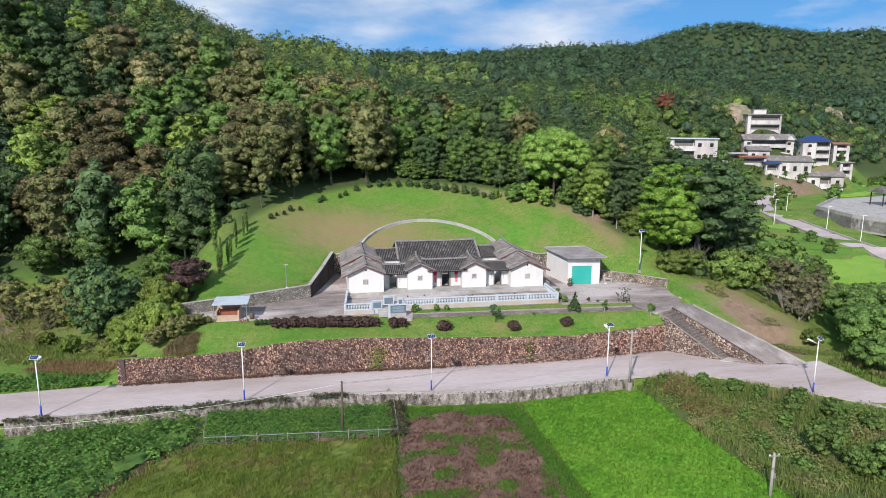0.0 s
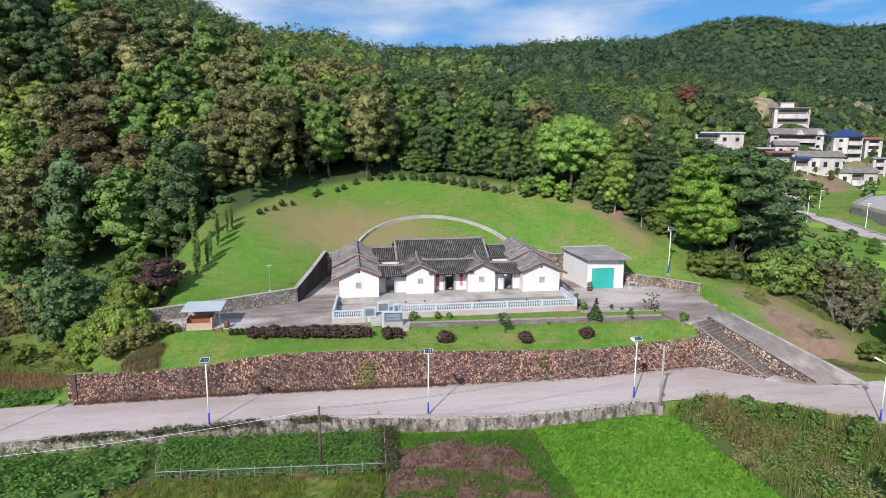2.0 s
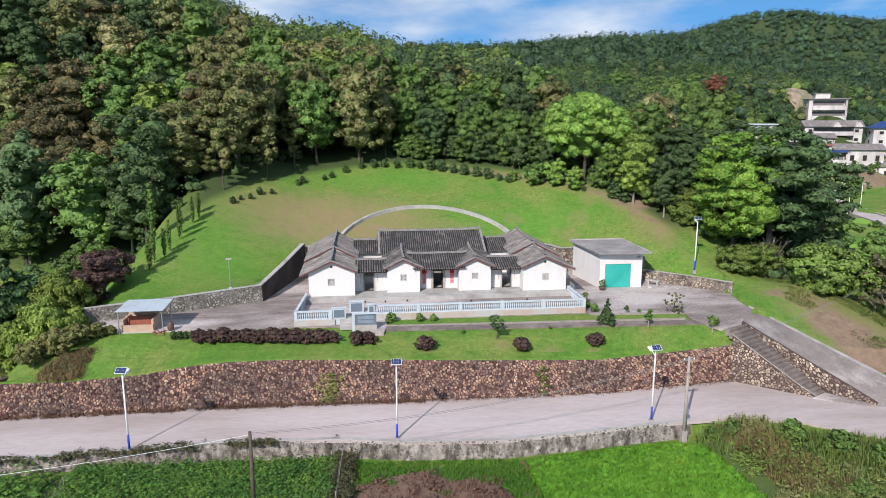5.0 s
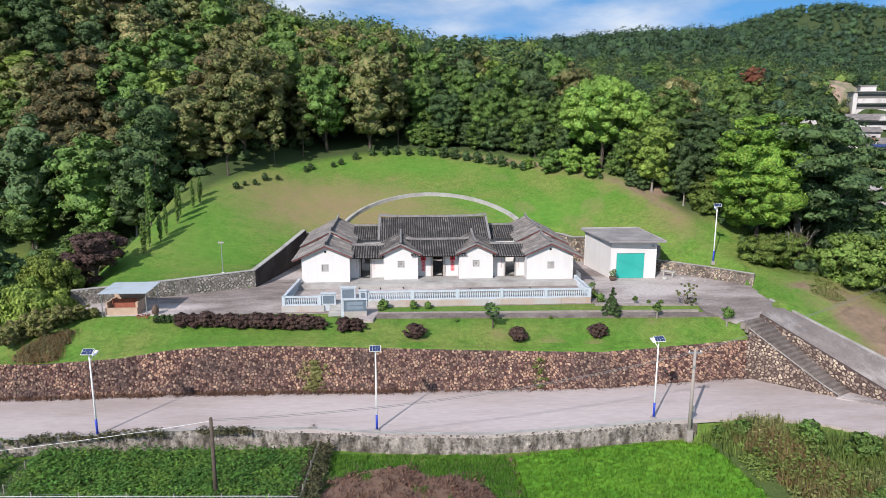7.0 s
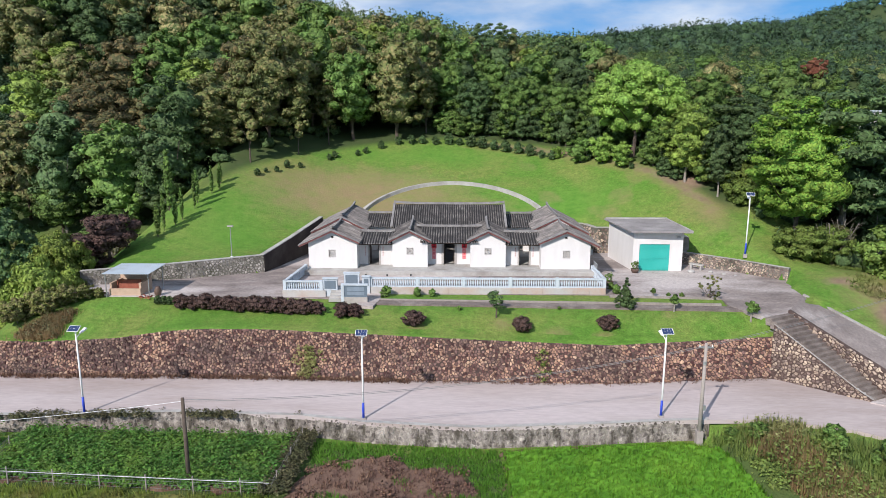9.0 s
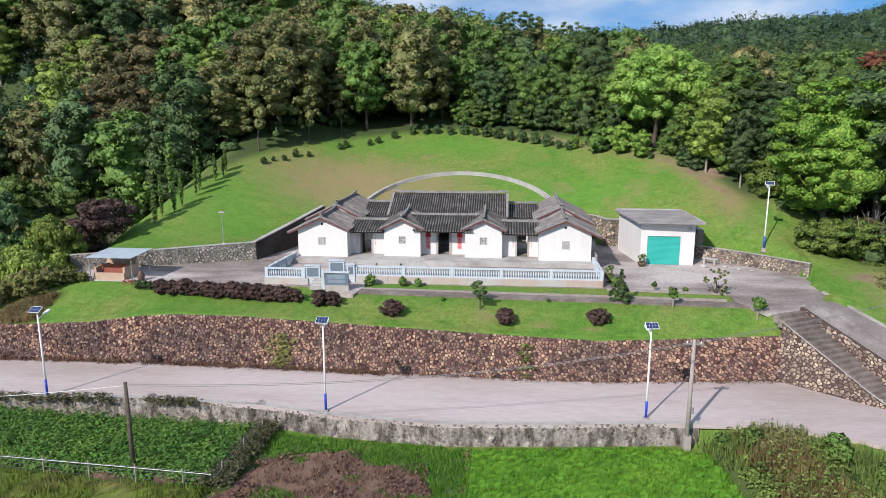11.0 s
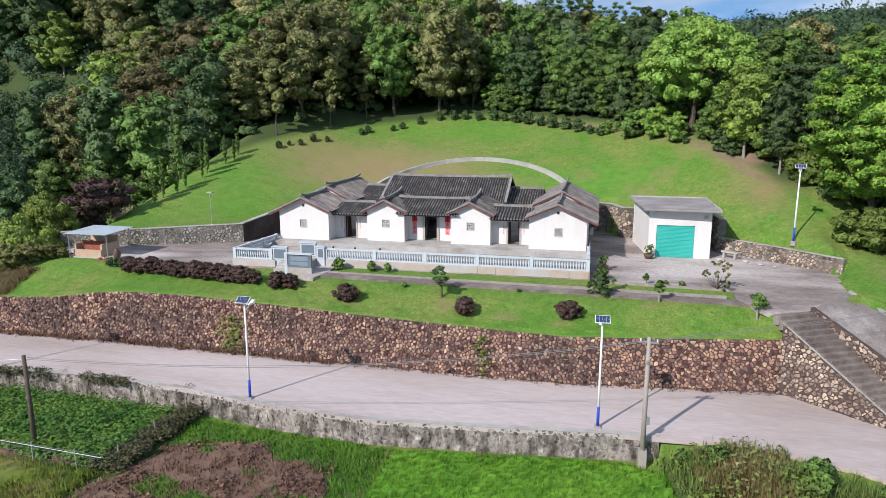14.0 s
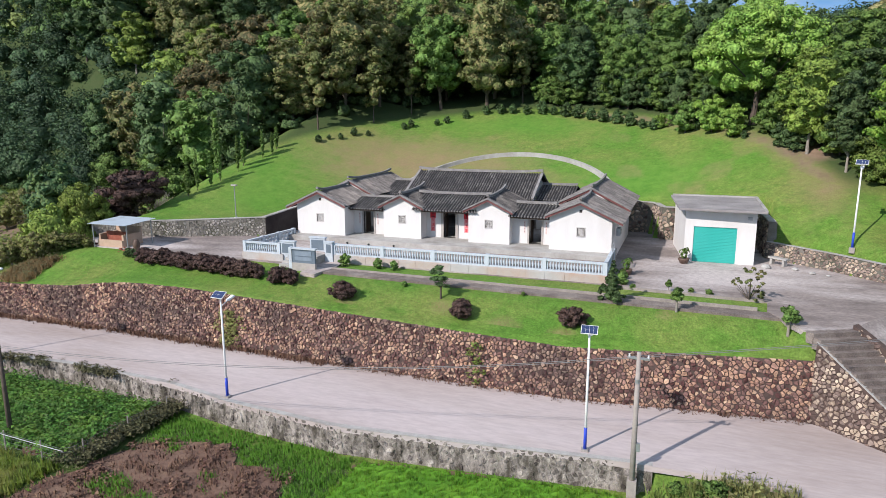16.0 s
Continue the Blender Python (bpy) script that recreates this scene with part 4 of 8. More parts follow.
# walls of the yard
lft = [(-20.3, 86.5), (-12, 89.2), (-4.2, 92.4)]
rubble_wall("wall_yard_left", "grey rubble wall holding the lawn above the yard", lft, lambda u: -0.1, lambda u: 1.35 + 0.45 * u / 17.5, 0.27, M["grey_stone"], thick=0.5, batter=0.04, seed=9, proud=0.03, cap=(0.45, 0.06))
al_len, al_at = polyline([(-4.2, 92.4), (-2.6, 98.5), (-0.8, 106.4)])
# the face away from the sun is darkened by its material
alley = thing("wall_alley", "tall render wall rising beside the house, coloured dark for its shade", "wall", kind="structure")
ab, ac_ = Build(), Build()
for k in range(16):
    u0, u1 = al_len * k / 16, al_len * (k + 1) / 16
    q = []
    for u, o in ((u0, 0.0), (u1, 0.0), (u1, -0.5), (u0, -0.5)):
        p, d = al_at(min(u, al_len - 0.01))
        q.append((p.x + d.y * o, p.y - d.x * o, 1.8 + 1.9 * u / 14.5))
    ab.prism([(x, y, -0.2) for x, y, z in q], q)
    ac_.prism([(x, y, z) for x, y, z in q], [(x, y, z + 0.09) for x, y, z in q])
part("render_face", ab, M["stained"], alley)
part("coping", ac_, M["pale_concrete"], alley, "pale concrete coping")
rubble_wall("wall_back", "rubble retaining wall behind the house", [(-0.8, 106.4), (31, 106.4), (32, 103.1), (40.2, 103.0), (40.5, 97.3)], lambda u: -0.1, lambda u: 3.3 if u < 30 else 3.0, 0.36, M["pale_stone"], thick=0.6, batter=0.03, seed=11, cap=(0.5, 0.08))
rubble_wall("wall_yard_right", "low rubble wall along the grass slope", [(40.5, 97.2), (44.6, 93.8), (48.5, 89.8)], lambda u: -0.1, lambda u: 1.35 - 0.1 * u / 11, 0.24, M["pale_stone"], thick=0.45, batter=0.03, seed=12, cap=(0.3, 0.05))
# curved wall on the lawn behind the house
arc = [(15.2 - 12.4 * math.cos(a), 105.0 + 13.0 * math.sin(a)) for a in np.linspace(0.05, math.pi - 0.05, 40)]
arc_len, arc_at = polyline(arc)
def arc_z(u):
    p = arc_at(u)[0]
    return float(ground(p.x, p.y))
aw = Build()
for i in range(80):
    u0, u1 = arc_len * i / 80, arc_len * (i + 1) / 80 - 0.01
    q = []
    for u, o in ((u0, 0.22), (u1, 0.22), (u1, -0.22), (u0, -0.22)):
        p, d = arc_at(u)
        q.append((p.x + d.y * o, p.y - d.x * o, arc_z(u)))
    aw.prism([(x, y, z - 0.5) for x, y, z in q], [(x, y, z + 0.42) for x, y, z in q])
tagged(part("wall_lawn_arc", aw, M["pale_concrete"]), "curved low grey masonry wall set in the lawn", "wall", kind="structure")

# ---- the old house ----
FLOOR = 1.02
house = thing("house", "white walled courtyard house with grey tiled gable roofs", "house")
HX = 15.0

def wall_box(x0, y0, x1, y1, z0, z1, openings=(), name="wall", mat=None):
    """A wall that runs along x (or y), with real openings (from, to, bottom, top) through it."""
    b = Build()
    along_x = (x1 - x0) >= (y1 - y0)
    lo, hi = (x0, x1) if along_x else (y0, y1)
    cuts = sorted({lo, hi, *[o[0] for o in openings], *[o[1] for o in openings]})
    for a, c in zip(cuts, cuts[1:]):
        spans, z = [], z0
        for o in sorted((o for o in openings if o[0] <= a and o[1] >= c), key=lambda o: o[2]):
            if o[2] > z:
                spans.append((z, o[2]))
            z = o[3]
        if z < z1:
            spans.append((z, z1))
        for s0, s1 in spans:
            b.box(*((a, y0, s0, c, y1, s1) if along_x else (x0, a, s0, x1, c, s1)))
    return part(name, b, mat or M["plaster"], house)

def gable(xc, half, y0, y1, z_eave, z_apex):
    b = Build()
    tri = lambda y: [(xc - half, y, z_eave), (xc + half, y, z_eave), (xc, y, z_apex)]
    b.prism([(x, y1, z) for x, y, z in tri(0)], [(x, y0, z) for x, y, z in tri(0)])
    return part("gable", b, M["plaster"], house)

def roof_slope(parent, e0, e1, r0, r1, mat, pitch=0.25, rad=0.075, segs=0.55):
    """One roof plane with a tiled bed and rounded rows of tiles from eave e0-e1 to ridge r0-r1."""
    e0, e1, r0, r1 = (Vector(p) for p in (e0, e1, r0, r1))
    nrm = (e1 - e0).cross(r0 - e0).normalized()
    if nrm.z < 0:
        nrm = -nrm
    bed = Build()
    q = [e0, e1, r1, r0]
    if (e1 - e0).cross(r0 - e0).z < 0:
        q = [e1, e0, r0, r1]
    bed.prism([tuple(p - nrm * 0.10) for p in q], [tuple(p) for p in q])
    roof = part("roof", bed, M["tile_bed"], parent)
    rows = Build()
    n = max(2, int((e1 - e0).length / pitch))
    rnd = random.Random(int(abs(e0.x * 31 + e0.y * 7 + e0.z * 3)))
    for i in range(n + 1):
        t = i / n
        a, c = e0 + (e1 - e0) * t, r0 + (r1 - r0) * t
        d = c - a
        k = max(1, int(d.length / segs))
        side = d.cross(nrm).normalized()
        dn = d.normalized()
        for j in range(k):
            s0, s1 = a + d * (j / k) - dn * (0.06 if j == 0 else 0.0), a + d * ((j + 1) / k)
            off = side * rnd.uniform(-0.012, 0.012)
            ra, rb = rad * rnd.uniform(1.0, 1.12), rad * rnd.uniform(0.82, 0.95)
            prof = ((-1, 0.0), (-0.72, 0.72), (0, 1.02), (0.72, 0.72), (1, 0.0))
            vs = [s0 + off + side * (x * ra) + nrm * (y * ra) for x, y in prof] + [s1 + off + side * (x * rb) + nrm * (y * rb) for x, y in prof]
            rows.add(vs, [(m, m + 1, m + 6, m + 5) for m in range(4)] + [(4, 3, 2, 1, 0)])
    tagged(part("tilework", rows, mat, roof), "rounded rows of overlapping clay tiles", kind="stuff")
    if mat is M["tile"]:
        ends = Build()
        for i in range(n + 1):
            a, c = e0 + (e1 - e0) * (i / n), r0 + (r1 - r0) * (i / n)
            dn = (c - a).normalized()
            ends.tube(a - dn * 0.075 + nrm * 0.02, a - dn * 0.055 + nrm * 0.02, rad * 1.05, rad * 1.05, 7)
        tagged(part("eave_tiles", ends, M["ridge"], roof), "pale round tile ends along the eave", kind="stuff")
    return roof

def ridge_beam(parent, a, c, w=0.22, h=0.2, lift=0.25):
    """A mortared ridge with slightly lifted ends."""
    a, c = Vector(a), Vector(c)
    d = c - a
    s = Vector((-d.y, d.x, 0)).normalized() * (w / 2)
    b = Build()
    n = 10
    up = lambda t: lift * (abs(2 * t - 1) ** 4)
    for i in range(n + 1):
        t = i / n
        p = a + d * t + Vector((0, 0, up(t)))
        b.v += [tuple(p - s), tuple(p + s), tuple(p + s * 0.8 + Vector((0, 0, h))), tuple(p - s * 0.8 + Vector((0, 0, h)))]
    for i in range(n):
        for j in range(4):
            b.f.append((i * 4 + j, i * 4 + (j + 1) % 4, i * 4 + 4 + (j + 1) % 4, i * 4 + 4 + j))
    b.f += [(3, 2, 1, 0), (4 * n, 4 * n + 1, 4 * n + 2, 4 * n + 3)]
    return part("ridge", b, M["ridge"], parent, "pale mortared ridge")

def verge(parent, eave, apex, y, drop=0.16):
    """Sloping trim along a gable's edge: a mortared verge over a red-brown board."""
    for nm, mat, z0, z1, y0, y1 in (("verge", M["ridge"], 0.02, 0.15, -0.06, 0.26), ("bargeboard", M["red_trim"], -0.17, 0.01, 0.0, 0.06)):
        b = Build()
        (ex, ez), (ax, az) = eave, apex
        lo = [(ex, y + y0, ez + z0), (ax, y + y0, az + z0), (ax, y + y1, az + z0), (ex, y + y1, ez + z0)]
        hi = [(x, yy, z + z1 - z0) for x, yy, z in lo]
        b.prism(lo, hi)
        part(nm, b, mat, parent)

def double_roof(xc, half_l, half_r, y0, y1, z_l, z_r, z0, z1, mat, front=True):
    """A gable roof with its ridge along y from (y0, z0) to (y1, z1)."""
    sl = roof_slope(house, (xc - half_l, y0, z_l), (xc - half_l, y1, z_l + (z1 - z0)), (xc, y0, z0), (xc, y1, z1), mat)
    sr = roof_slope(house, (xc + half_r, y1, z_r + (z1 - z0)), (xc + half_r, y0, z_r), (xc, y1, z1), (xc, y0, z0), mat)
    ridge_beam(sl, (xc, y0 - 0.05, z0 + 0.02), (xc, y1, z1 + 0.02))
    if front:
        verge(sl, (xc - half_l, z_l), (xc, z0), y0)
        verge(sr, (xc + half_r, z_r), (xc, z0), y0)

def window(x, y, z, w, h, fancy=False):
    """A pale grille set in the wall."""
    b = Build()
    b.box(x - w / 2 - 0.06, y - 0.03, z - 0.06, x + w / 2 + 0.06, y + 0.02, z)
    b.box(x - w / 2 - 0.06, y - 0.03, z + h, x + w / 2 + 0.06, y + 0.02, z + h + 0.06)
    b.box(x - w / 2 - 0.06, y - 0.03, z, x - w / 2, y + 0.02, z + h)
    b.box(x + w / 2, y - 0.03, z, x + w / 2 + 0.06, y + 0.02, z + h)
    win = part("window", b, M["window_grille"], house)
    part("pane", Build().box(x - w / 2, y + 0.1, z, x + w / 2, y + 0.12, z + h), M["grey_frame"], win, "dusty grey panel behind the grille")
    if fancy:
        g = Build()
        for k in range(5):
            a = k / 4
            g.box(x - w / 2 + a * w - 0.022, y + 0.03, z, x - w / 2 + a * w + 0.022, y + 0.07, z + h)
            g.box(x - w / 2, y + 0.02, z + a * h - 0.022, x + w / 2, y + 0.06, z + a * h + 0.022)
        for a in range(12):
            t0, t1 = 2 * math.pi * a / 12, 2 * math.pi * (a + 1) / 12
            r = 0.42 * w
            g.tube((x + r * math.cos(t0), y + 0.02, z + h / 2 + r * math.sin(t0)), (x + r * math.cos(t1), y + 0.02, z + h / 2 + r * math.sin(t1)), 0.03, n=5)
        part("lattice", g, M["window_grille"], win)
    else:
        for k in range(1, 7):
            g = Build().box(x - w / 2 + k * w / 7 - 0.028, y + 0.02, z, x - w / 2 + k * w / 7 + 0.028, y + 0.08, z + h)
            part("bar", g, M["window_grille"], win)
    return win

T = 0.34
for sgn in (-1, 1):
    mx = (lambda x: x) if sgn < 0 else (lambda x: 2 * HX - x)
    rng2 = lambda a, c: (min(mx(a), mx(c)), max(mx(a), mx(c)))
    # outer wing: front gable wall, long side walls, two roofs in steps
    wx0, wx1 = rng2(1.0, 5.85)
    win_x = mx(3.35)
    wall_box(wx0, 90.0, wx1, 90.0 + T, FLOOR - 0.3, 3.72, ((win_x - 0.31, win_x + 0.31, 2.2, 2.86),))
    gable(mx(3.42), 2.425, 90.0, 90.0 + T, 3.72, 4.80)
    ow0, ow1 = rng2(1.0, 1.0 + T)
    wall_box(ow0, 90.0 + T, ow1, 104.6, -0.1, 3.62)
    iw0, iw1 = rng2(5.85 - T, 5.85)
    wall_box(iw0, 90.0 + T, iw1, 104.6, FLOOR - 0.3, 3.75)
    wall_box(wx0, 104.6, wx1, 104.6 + T, 0.0, 3.8)
    gable(mx(3.42), 2.425, 104.6, 104.6 + T, 3.8, 5.3)
    gable(mx(3.42), 2.425, 95.4, 95.4 + T, 3.7, 5.28)
    hl, hr = (3.28, 2.72) if sgn < 0 else (2.72, 3.28)
    zl, zr = (3.40, 3.72) if sgn < 0 else (3.72, 3.40)
    double_roof(mx(3.42), hl, hr, 89.55, 95.6, zl, zr, 4.90, 4.95, M["tile_old"])
    double_roof(mx(3.42), hl, hr, 95.3, 105.1, zl + 0.35, zr + 0.3, 5.36, 5.40, M["tile_old"])
    window(win_x, 90.0, 2.2, 0.62, 0.66)
    part("vent", Build().box(mx(3.42) - 0.11, 89.985, 4.08, mx(3.42) + 0.11, 90.02, 4.30), M["dark"], house, "small dark vent")
    # inner gable block
    gx0, gx1 = rng2(9.3, 12.85)
    cx = mx(11.08)
    wall_box(gx0, 90.75, gx1, 90.75 + T, FLOOR - 0.3, 3.80, ((cx - 0.3, cx + 0.3, 2.35, 2.95),))
    gable(cx, 1.775, 90.75, 90.75 + T, 3.80, 4.62)
    for e in (9.3, 12.85):
        s0, s1 = rng2(e, e + (T if e < 10 else -T))
        wall_box(s0, 90.75 + T, s1, 95.6, FLOOR - 0.3, 3.8)
    wall_box(gx0, 95.6, gx1, 95.6 + T, FLOOR - 0.3, 3.8)
    double_roof(cx, 2.12, 2.12, 90.35, 96.0, 3.72, 3.72, 4.74, 5.02, M["tile"])
    window(cx, 90.75, 2.35, 0.6, 0.6, fancy=True)
    # linking bay with a side door
    bx0, bx1 = rng2(5.85, 9.3)
    dx0, dx1 = rng2(6.85, 7.85)
    wall_box(bx0, 91.75, bx1, 91.75 + T, FLOOR - 0.3, 3.55, ((dx0, dx1, FLOOR, 3.05),))
    dr = part("door_frame", Build().box(dx0 - 0.16, 91.70, FLOOR, dx0, 92.0, 3.2).box(dx1, 91.70, FLOOR, dx1 + 0.16, 92.0, 3.2).box(dx0, 91.70, 3.05, dx1, 92.0, 3.2), M["grey_frame"], house, "pale grey stone door frame")
    leaf = Build()
    hinge = dx0 + 0.02
    leaf.box(hinge, 92.1, FLOOR + 0.02, hinge + 0.05, 93.0, 3.0)
    part("door", leaf, M["timber"], house, "dark timber door standing open")
    e0, e1 = rng2(5.9, 9.35)
    sl = roof_slope(house, (e0, 90.75, 3.42), (e1, 90.75, 3.42), (e0, 93.3, 4.14), (e1, 93.3, 4.14), M["tile"])
    roof_slope(house, (e1, 95.8, 3.42), (e0, 95.8, 3.42), (e1, 93.3, 4.14), (e0, 93.3, 4.14), M["tile"])
    ridge_beam(sl, (e0, 93.3, 4.18), (e1, 93.3, 4.18), lift=0.06)
    fas = Build().box(e0, 90.86, 3.22, e1, 90.94, 3.36)
    for k in range(7):
        xx = e0 + 0.25 + k * (e1 - e0 - 0.5) / 6
        part("rafter", Build().box(xx - 0.04, 90.95, 3.22, xx + 0.04, 91.75, 3.33), M["timber"], sl)
    part("eave_board", fas, M["timber"], sl, "dark eave timbers")
    # roof that links wing and main hall
    e0, e1 = rng2(5.6, 8.9)
    sl = roof_slope(house, (e0, 98.6, 3.85), (e1, 98.6, 3.85), (e0, 101.8, 4.85), (e1, 101.8, 4.85), M["tile"])
    roof_slope(house, (e1, 105.0, 3.85), (e0, 105.0, 3.85), (e1, 101.8, 4.85), (e0, 101.8, 4.85), M["tile"])
    ridge_beam(sl, (e0, 101.8, 4.9), (e1, 101.8, 4.9), lift=0.05)
    l0, l1 = rng2(5.85, 8.9)
    wall_box(l0, 99.0, l1, 99.0 + T, FLOOR - 0.3, 3.9, ((l0 + 1.0, l1 - 0.9, FLOOR, 3.1),))

# entrance bay
wall_box(12.85, 92.1, 17.15, 92.1 + T, FLOOR - 0.3, 3.75, ((14.45, 15.55, FLOOR, 3.25),))
part("door_frame", Build().box(14.22, 92.02, FLOOR, 14.45, 92.35, 3.5).box(15.55, 92.02, FLOOR, 15.78, 92.35, 3.5).box(14.45, 92.02, 3.25, 15.55, 92.35, 3.5), M["grey_frame"], house, "grey stone entrance frame")
part("door", Build().box(14.47, 92.5, FLOOR + 0.02, 14.53, 93.05, 3.2).box(14.50, 92.6, FLOOR + 0.3, 14.545, 92.95, 1.9), M["timber"], house, "dark timber door leaf standing open")
part("door", Build().box(15.47, 92.5, FLOOR + 0.02, 15.53, 93.05, 3.2).box(15.455, 92.6, FLOOR + 0.3, 15.50, 92.95, 1.9), M["timber"], house, "dark timber door leaf standing open")
part("lintel_board", Build().box(14.35, 91.99, 3.34, 15.65, 92.03, 3.58), M["red_trim"], house, "red-brown lintel board")
sl = roof_slope(house, (12.2, 90.5, 3.62), (17.8, 90.5, 3.62), (12.2, 93.5, 4.66), (17.8, 93.5, 4.66), M["tile"])
roof_slope(house, (17.8, 96.4, 3.62), (12.2, 96.4, 3.62), (17.8, 93.5, 4.66), (12.2, 93.5, 4.66), M["tile"])
ridge_beam(sl, (11.6, 93.5, 4.70), (18.4, 93.5, 4.70), lift=0.08)
fas = Build().box(12.9, 90.62, 3.42, 17.1, 90.7, 3.56)
for k in range(10):
    xx = 13.1 + k * 0.42
    part("rafter", Build().box(xx - 0.04, 90.72, 3.40, xx + 0.04, 92.1, 3.52), M["timber"], sl)
part("eave_board", fas, M["timber"], sl, "dark eave timbers")
# main hall
for x0, x1, y0, y1 in ((8.95, 20.85, 97.6, 97.6 + T), (8.95, 20.85, 104.4, 104.4 + T)):
    wall_box(x0, y0, x1, y1, FLOOR - 0.3, 4.15, ((12.0, 18.0, FLOOR, 3.7),) if y0 < 100 else ())
for x0 in (8.95, 20.51):
    wall_box(x0, 97.6 + T, x0 + T, 104.4, FLOOR - 0.3, 4.15)
    b = Build()
    tri = [(97.6, 4.15), (104.74, 4.15), (101.05, 5.98)]
    b.prism([(x0, y, z) for y, z in tri], [(x0 + T, y, z) for y, z in tri])
    part("gable", b, M["plaster"], house)
sl = roof_slope(house, (8.62, 96.9, 4.05), (21.15, 96.9, 4.05), (8.62, 101.05, 6.02), (21.15, 101.05, 6.02), M["tile"])
roof_slope(house, (21.15, 105.2, 4.05), (8.62, 105.2, 4.05), (21.15, 101.05, 6.02), (8.62, 101.05, 6.02), M["tile"])
ridge_beam(sl, (8.55, 101.05, 6.05), (21.22, 101.05, 6.05), w=0.3, h=0.22, lift=0.18)
for xx in (8.62, 21.15):
    for ya, yb2 in ((96.9, 101.05), (105.2, 101.05)):
        b = Build()
        lo = [(xx - 0.13, ya, 4.07), (xx + 0.13, ya, 4.07), (xx + 0.13, yb2, 6.04), (xx - 0.13, yb2, 6.04)]
        if ya > yb2:
            lo = lo[::-1]
        b.prism(lo, [(x, y, z + 0.12) for x, y, z in lo])
        part("verge", b, M["ridge"], sl)
part("house_floor", Build().box(1.2, 92.2, 0.4, 28.8, 104.8, FLOOR), M["pale_concrete"], house, "grey courtyard and room floor")

M["pink_paper"] = material("sun_faded_red_paper", (0.68, 0.30, 0.31), (0.6, 0.24, 0.26), 4.0, 0.8, 0.05)
M["faded_paper"] = material("faded_paper", (0.66, 0.52, 0.50), (0.6, 0.44, 0.42), 4.0, 0.8, 0.05)
# paper couplets beside the doors, with dark strokes
def couplet(x, y, z0, z1, w, marks, lab, paper="red_paper", ink="ink"):
    t = thing("door_couplet", lab, "couplet")
    part("paper", Build().box(x - w / 2, y - 0.012, z0, x + w / 2, y, z1), M[paper], t)
    for k in range(marks):
        zc = z1 - (k + 0.5) * (z1 - z0) / marks
        m = Build()
        s = min(w * 0.36, (z1 - z0) / marks * 0.36)
        m.box(x - s, y - 0.016, zc + s * 0.5, x + s, y - 0.013, zc + s * 0.75)
        m.box(x - s * 0.8, y - 0.016, zc - s * 0.1, x + s * 0.8, y - 0.013, zc + s * 0.15)
        m.box(x - s, y - 0.016, zc - s * 0.8, x + s, y - 0.013, zc - s * 0.55)
        m.box(x - s * 0.12, y - 0.0165, zc - s * 0.8, x + s * 0.12, y - 0.0128, zc + s)
        part("stroke", m, M[ink], t)
    return t

for xx in (13.45, 16.55):
    t = couplet(xx, 92.1, 1.55, 2.72, 0.42, 3, "red and pink paper door couplet with brush strokes", "pink_paper", "red_paper")
    part("heading", Build().box(xx - 0.26, 92.084, 2.72, xx + 0.26, 92.1, 3.3), M["red_paper"], t, "red paper heading")
    part("stroke", Build().box(xx - 0.16, 92.079, 2.82, xx + 0.16, 92.083, 2.88).box(xx - 0.03, 92.0785, 2.8, xx + 0.03, 92.0835, 3.22).box(xx - 0.17, 92.079, 3.1, xx + 0.17, 92.083, 3.16), M["ink"], t)
for xx in (6.45, 8.25, 21.75, 23.55):
    couplet(xx, 91.75, 1.9, 2.9, 0.11, 4, "narrow faded paper strip beside side door", "faded_paper")
lint = thing("door_banner", "red paper banner over the entrance", "banner")
part("paper", Build().box(14.2, 91.96, 3.4, 15.8, 91.98, 3.62), M["red_paper"], lint)

# ---- raised forecourt with balustrade ----
court = thing("forecourt", "raised stone forecourt in front of the house", "terrace", kind="structure")
part("platform", Build().slab([(0.1, 82.9), (4.0, 82.9), (4.0, 84.3), (29.4, 84.3), (29.4, 90.2), (29.1, 92.0), (0.9, 92.0), (0.6, 90.2)], -0.2, 0.58), M["plinth"], court, "greyish plinth blocks")
part("court_paving", Build().slab([(0.2, 83.0), (3.9, 83.0), (3.9, 84.4), (29.3, 84.4), (29.3, 88.7), (0.5, 88.7)], 0.58, 0.62), M["yard"], court, "stained concrete court paving")
part("porch", Build().slab([(0.8, 88.7), (29.2, 88.7), (29.2, 92.3), (0.8, 92.3)], 0.3, FLOOR), M["pale_concrete"], court, "pale concrete porch", bevel=0.02)
for k in range(15):
    part("plinth_block", Build().box(7.9 + k * 1.43, 84.25, -0.12, 7.9 + k * 1.43 + 1.41, 84.32, 0.5), M["plinth"], court)

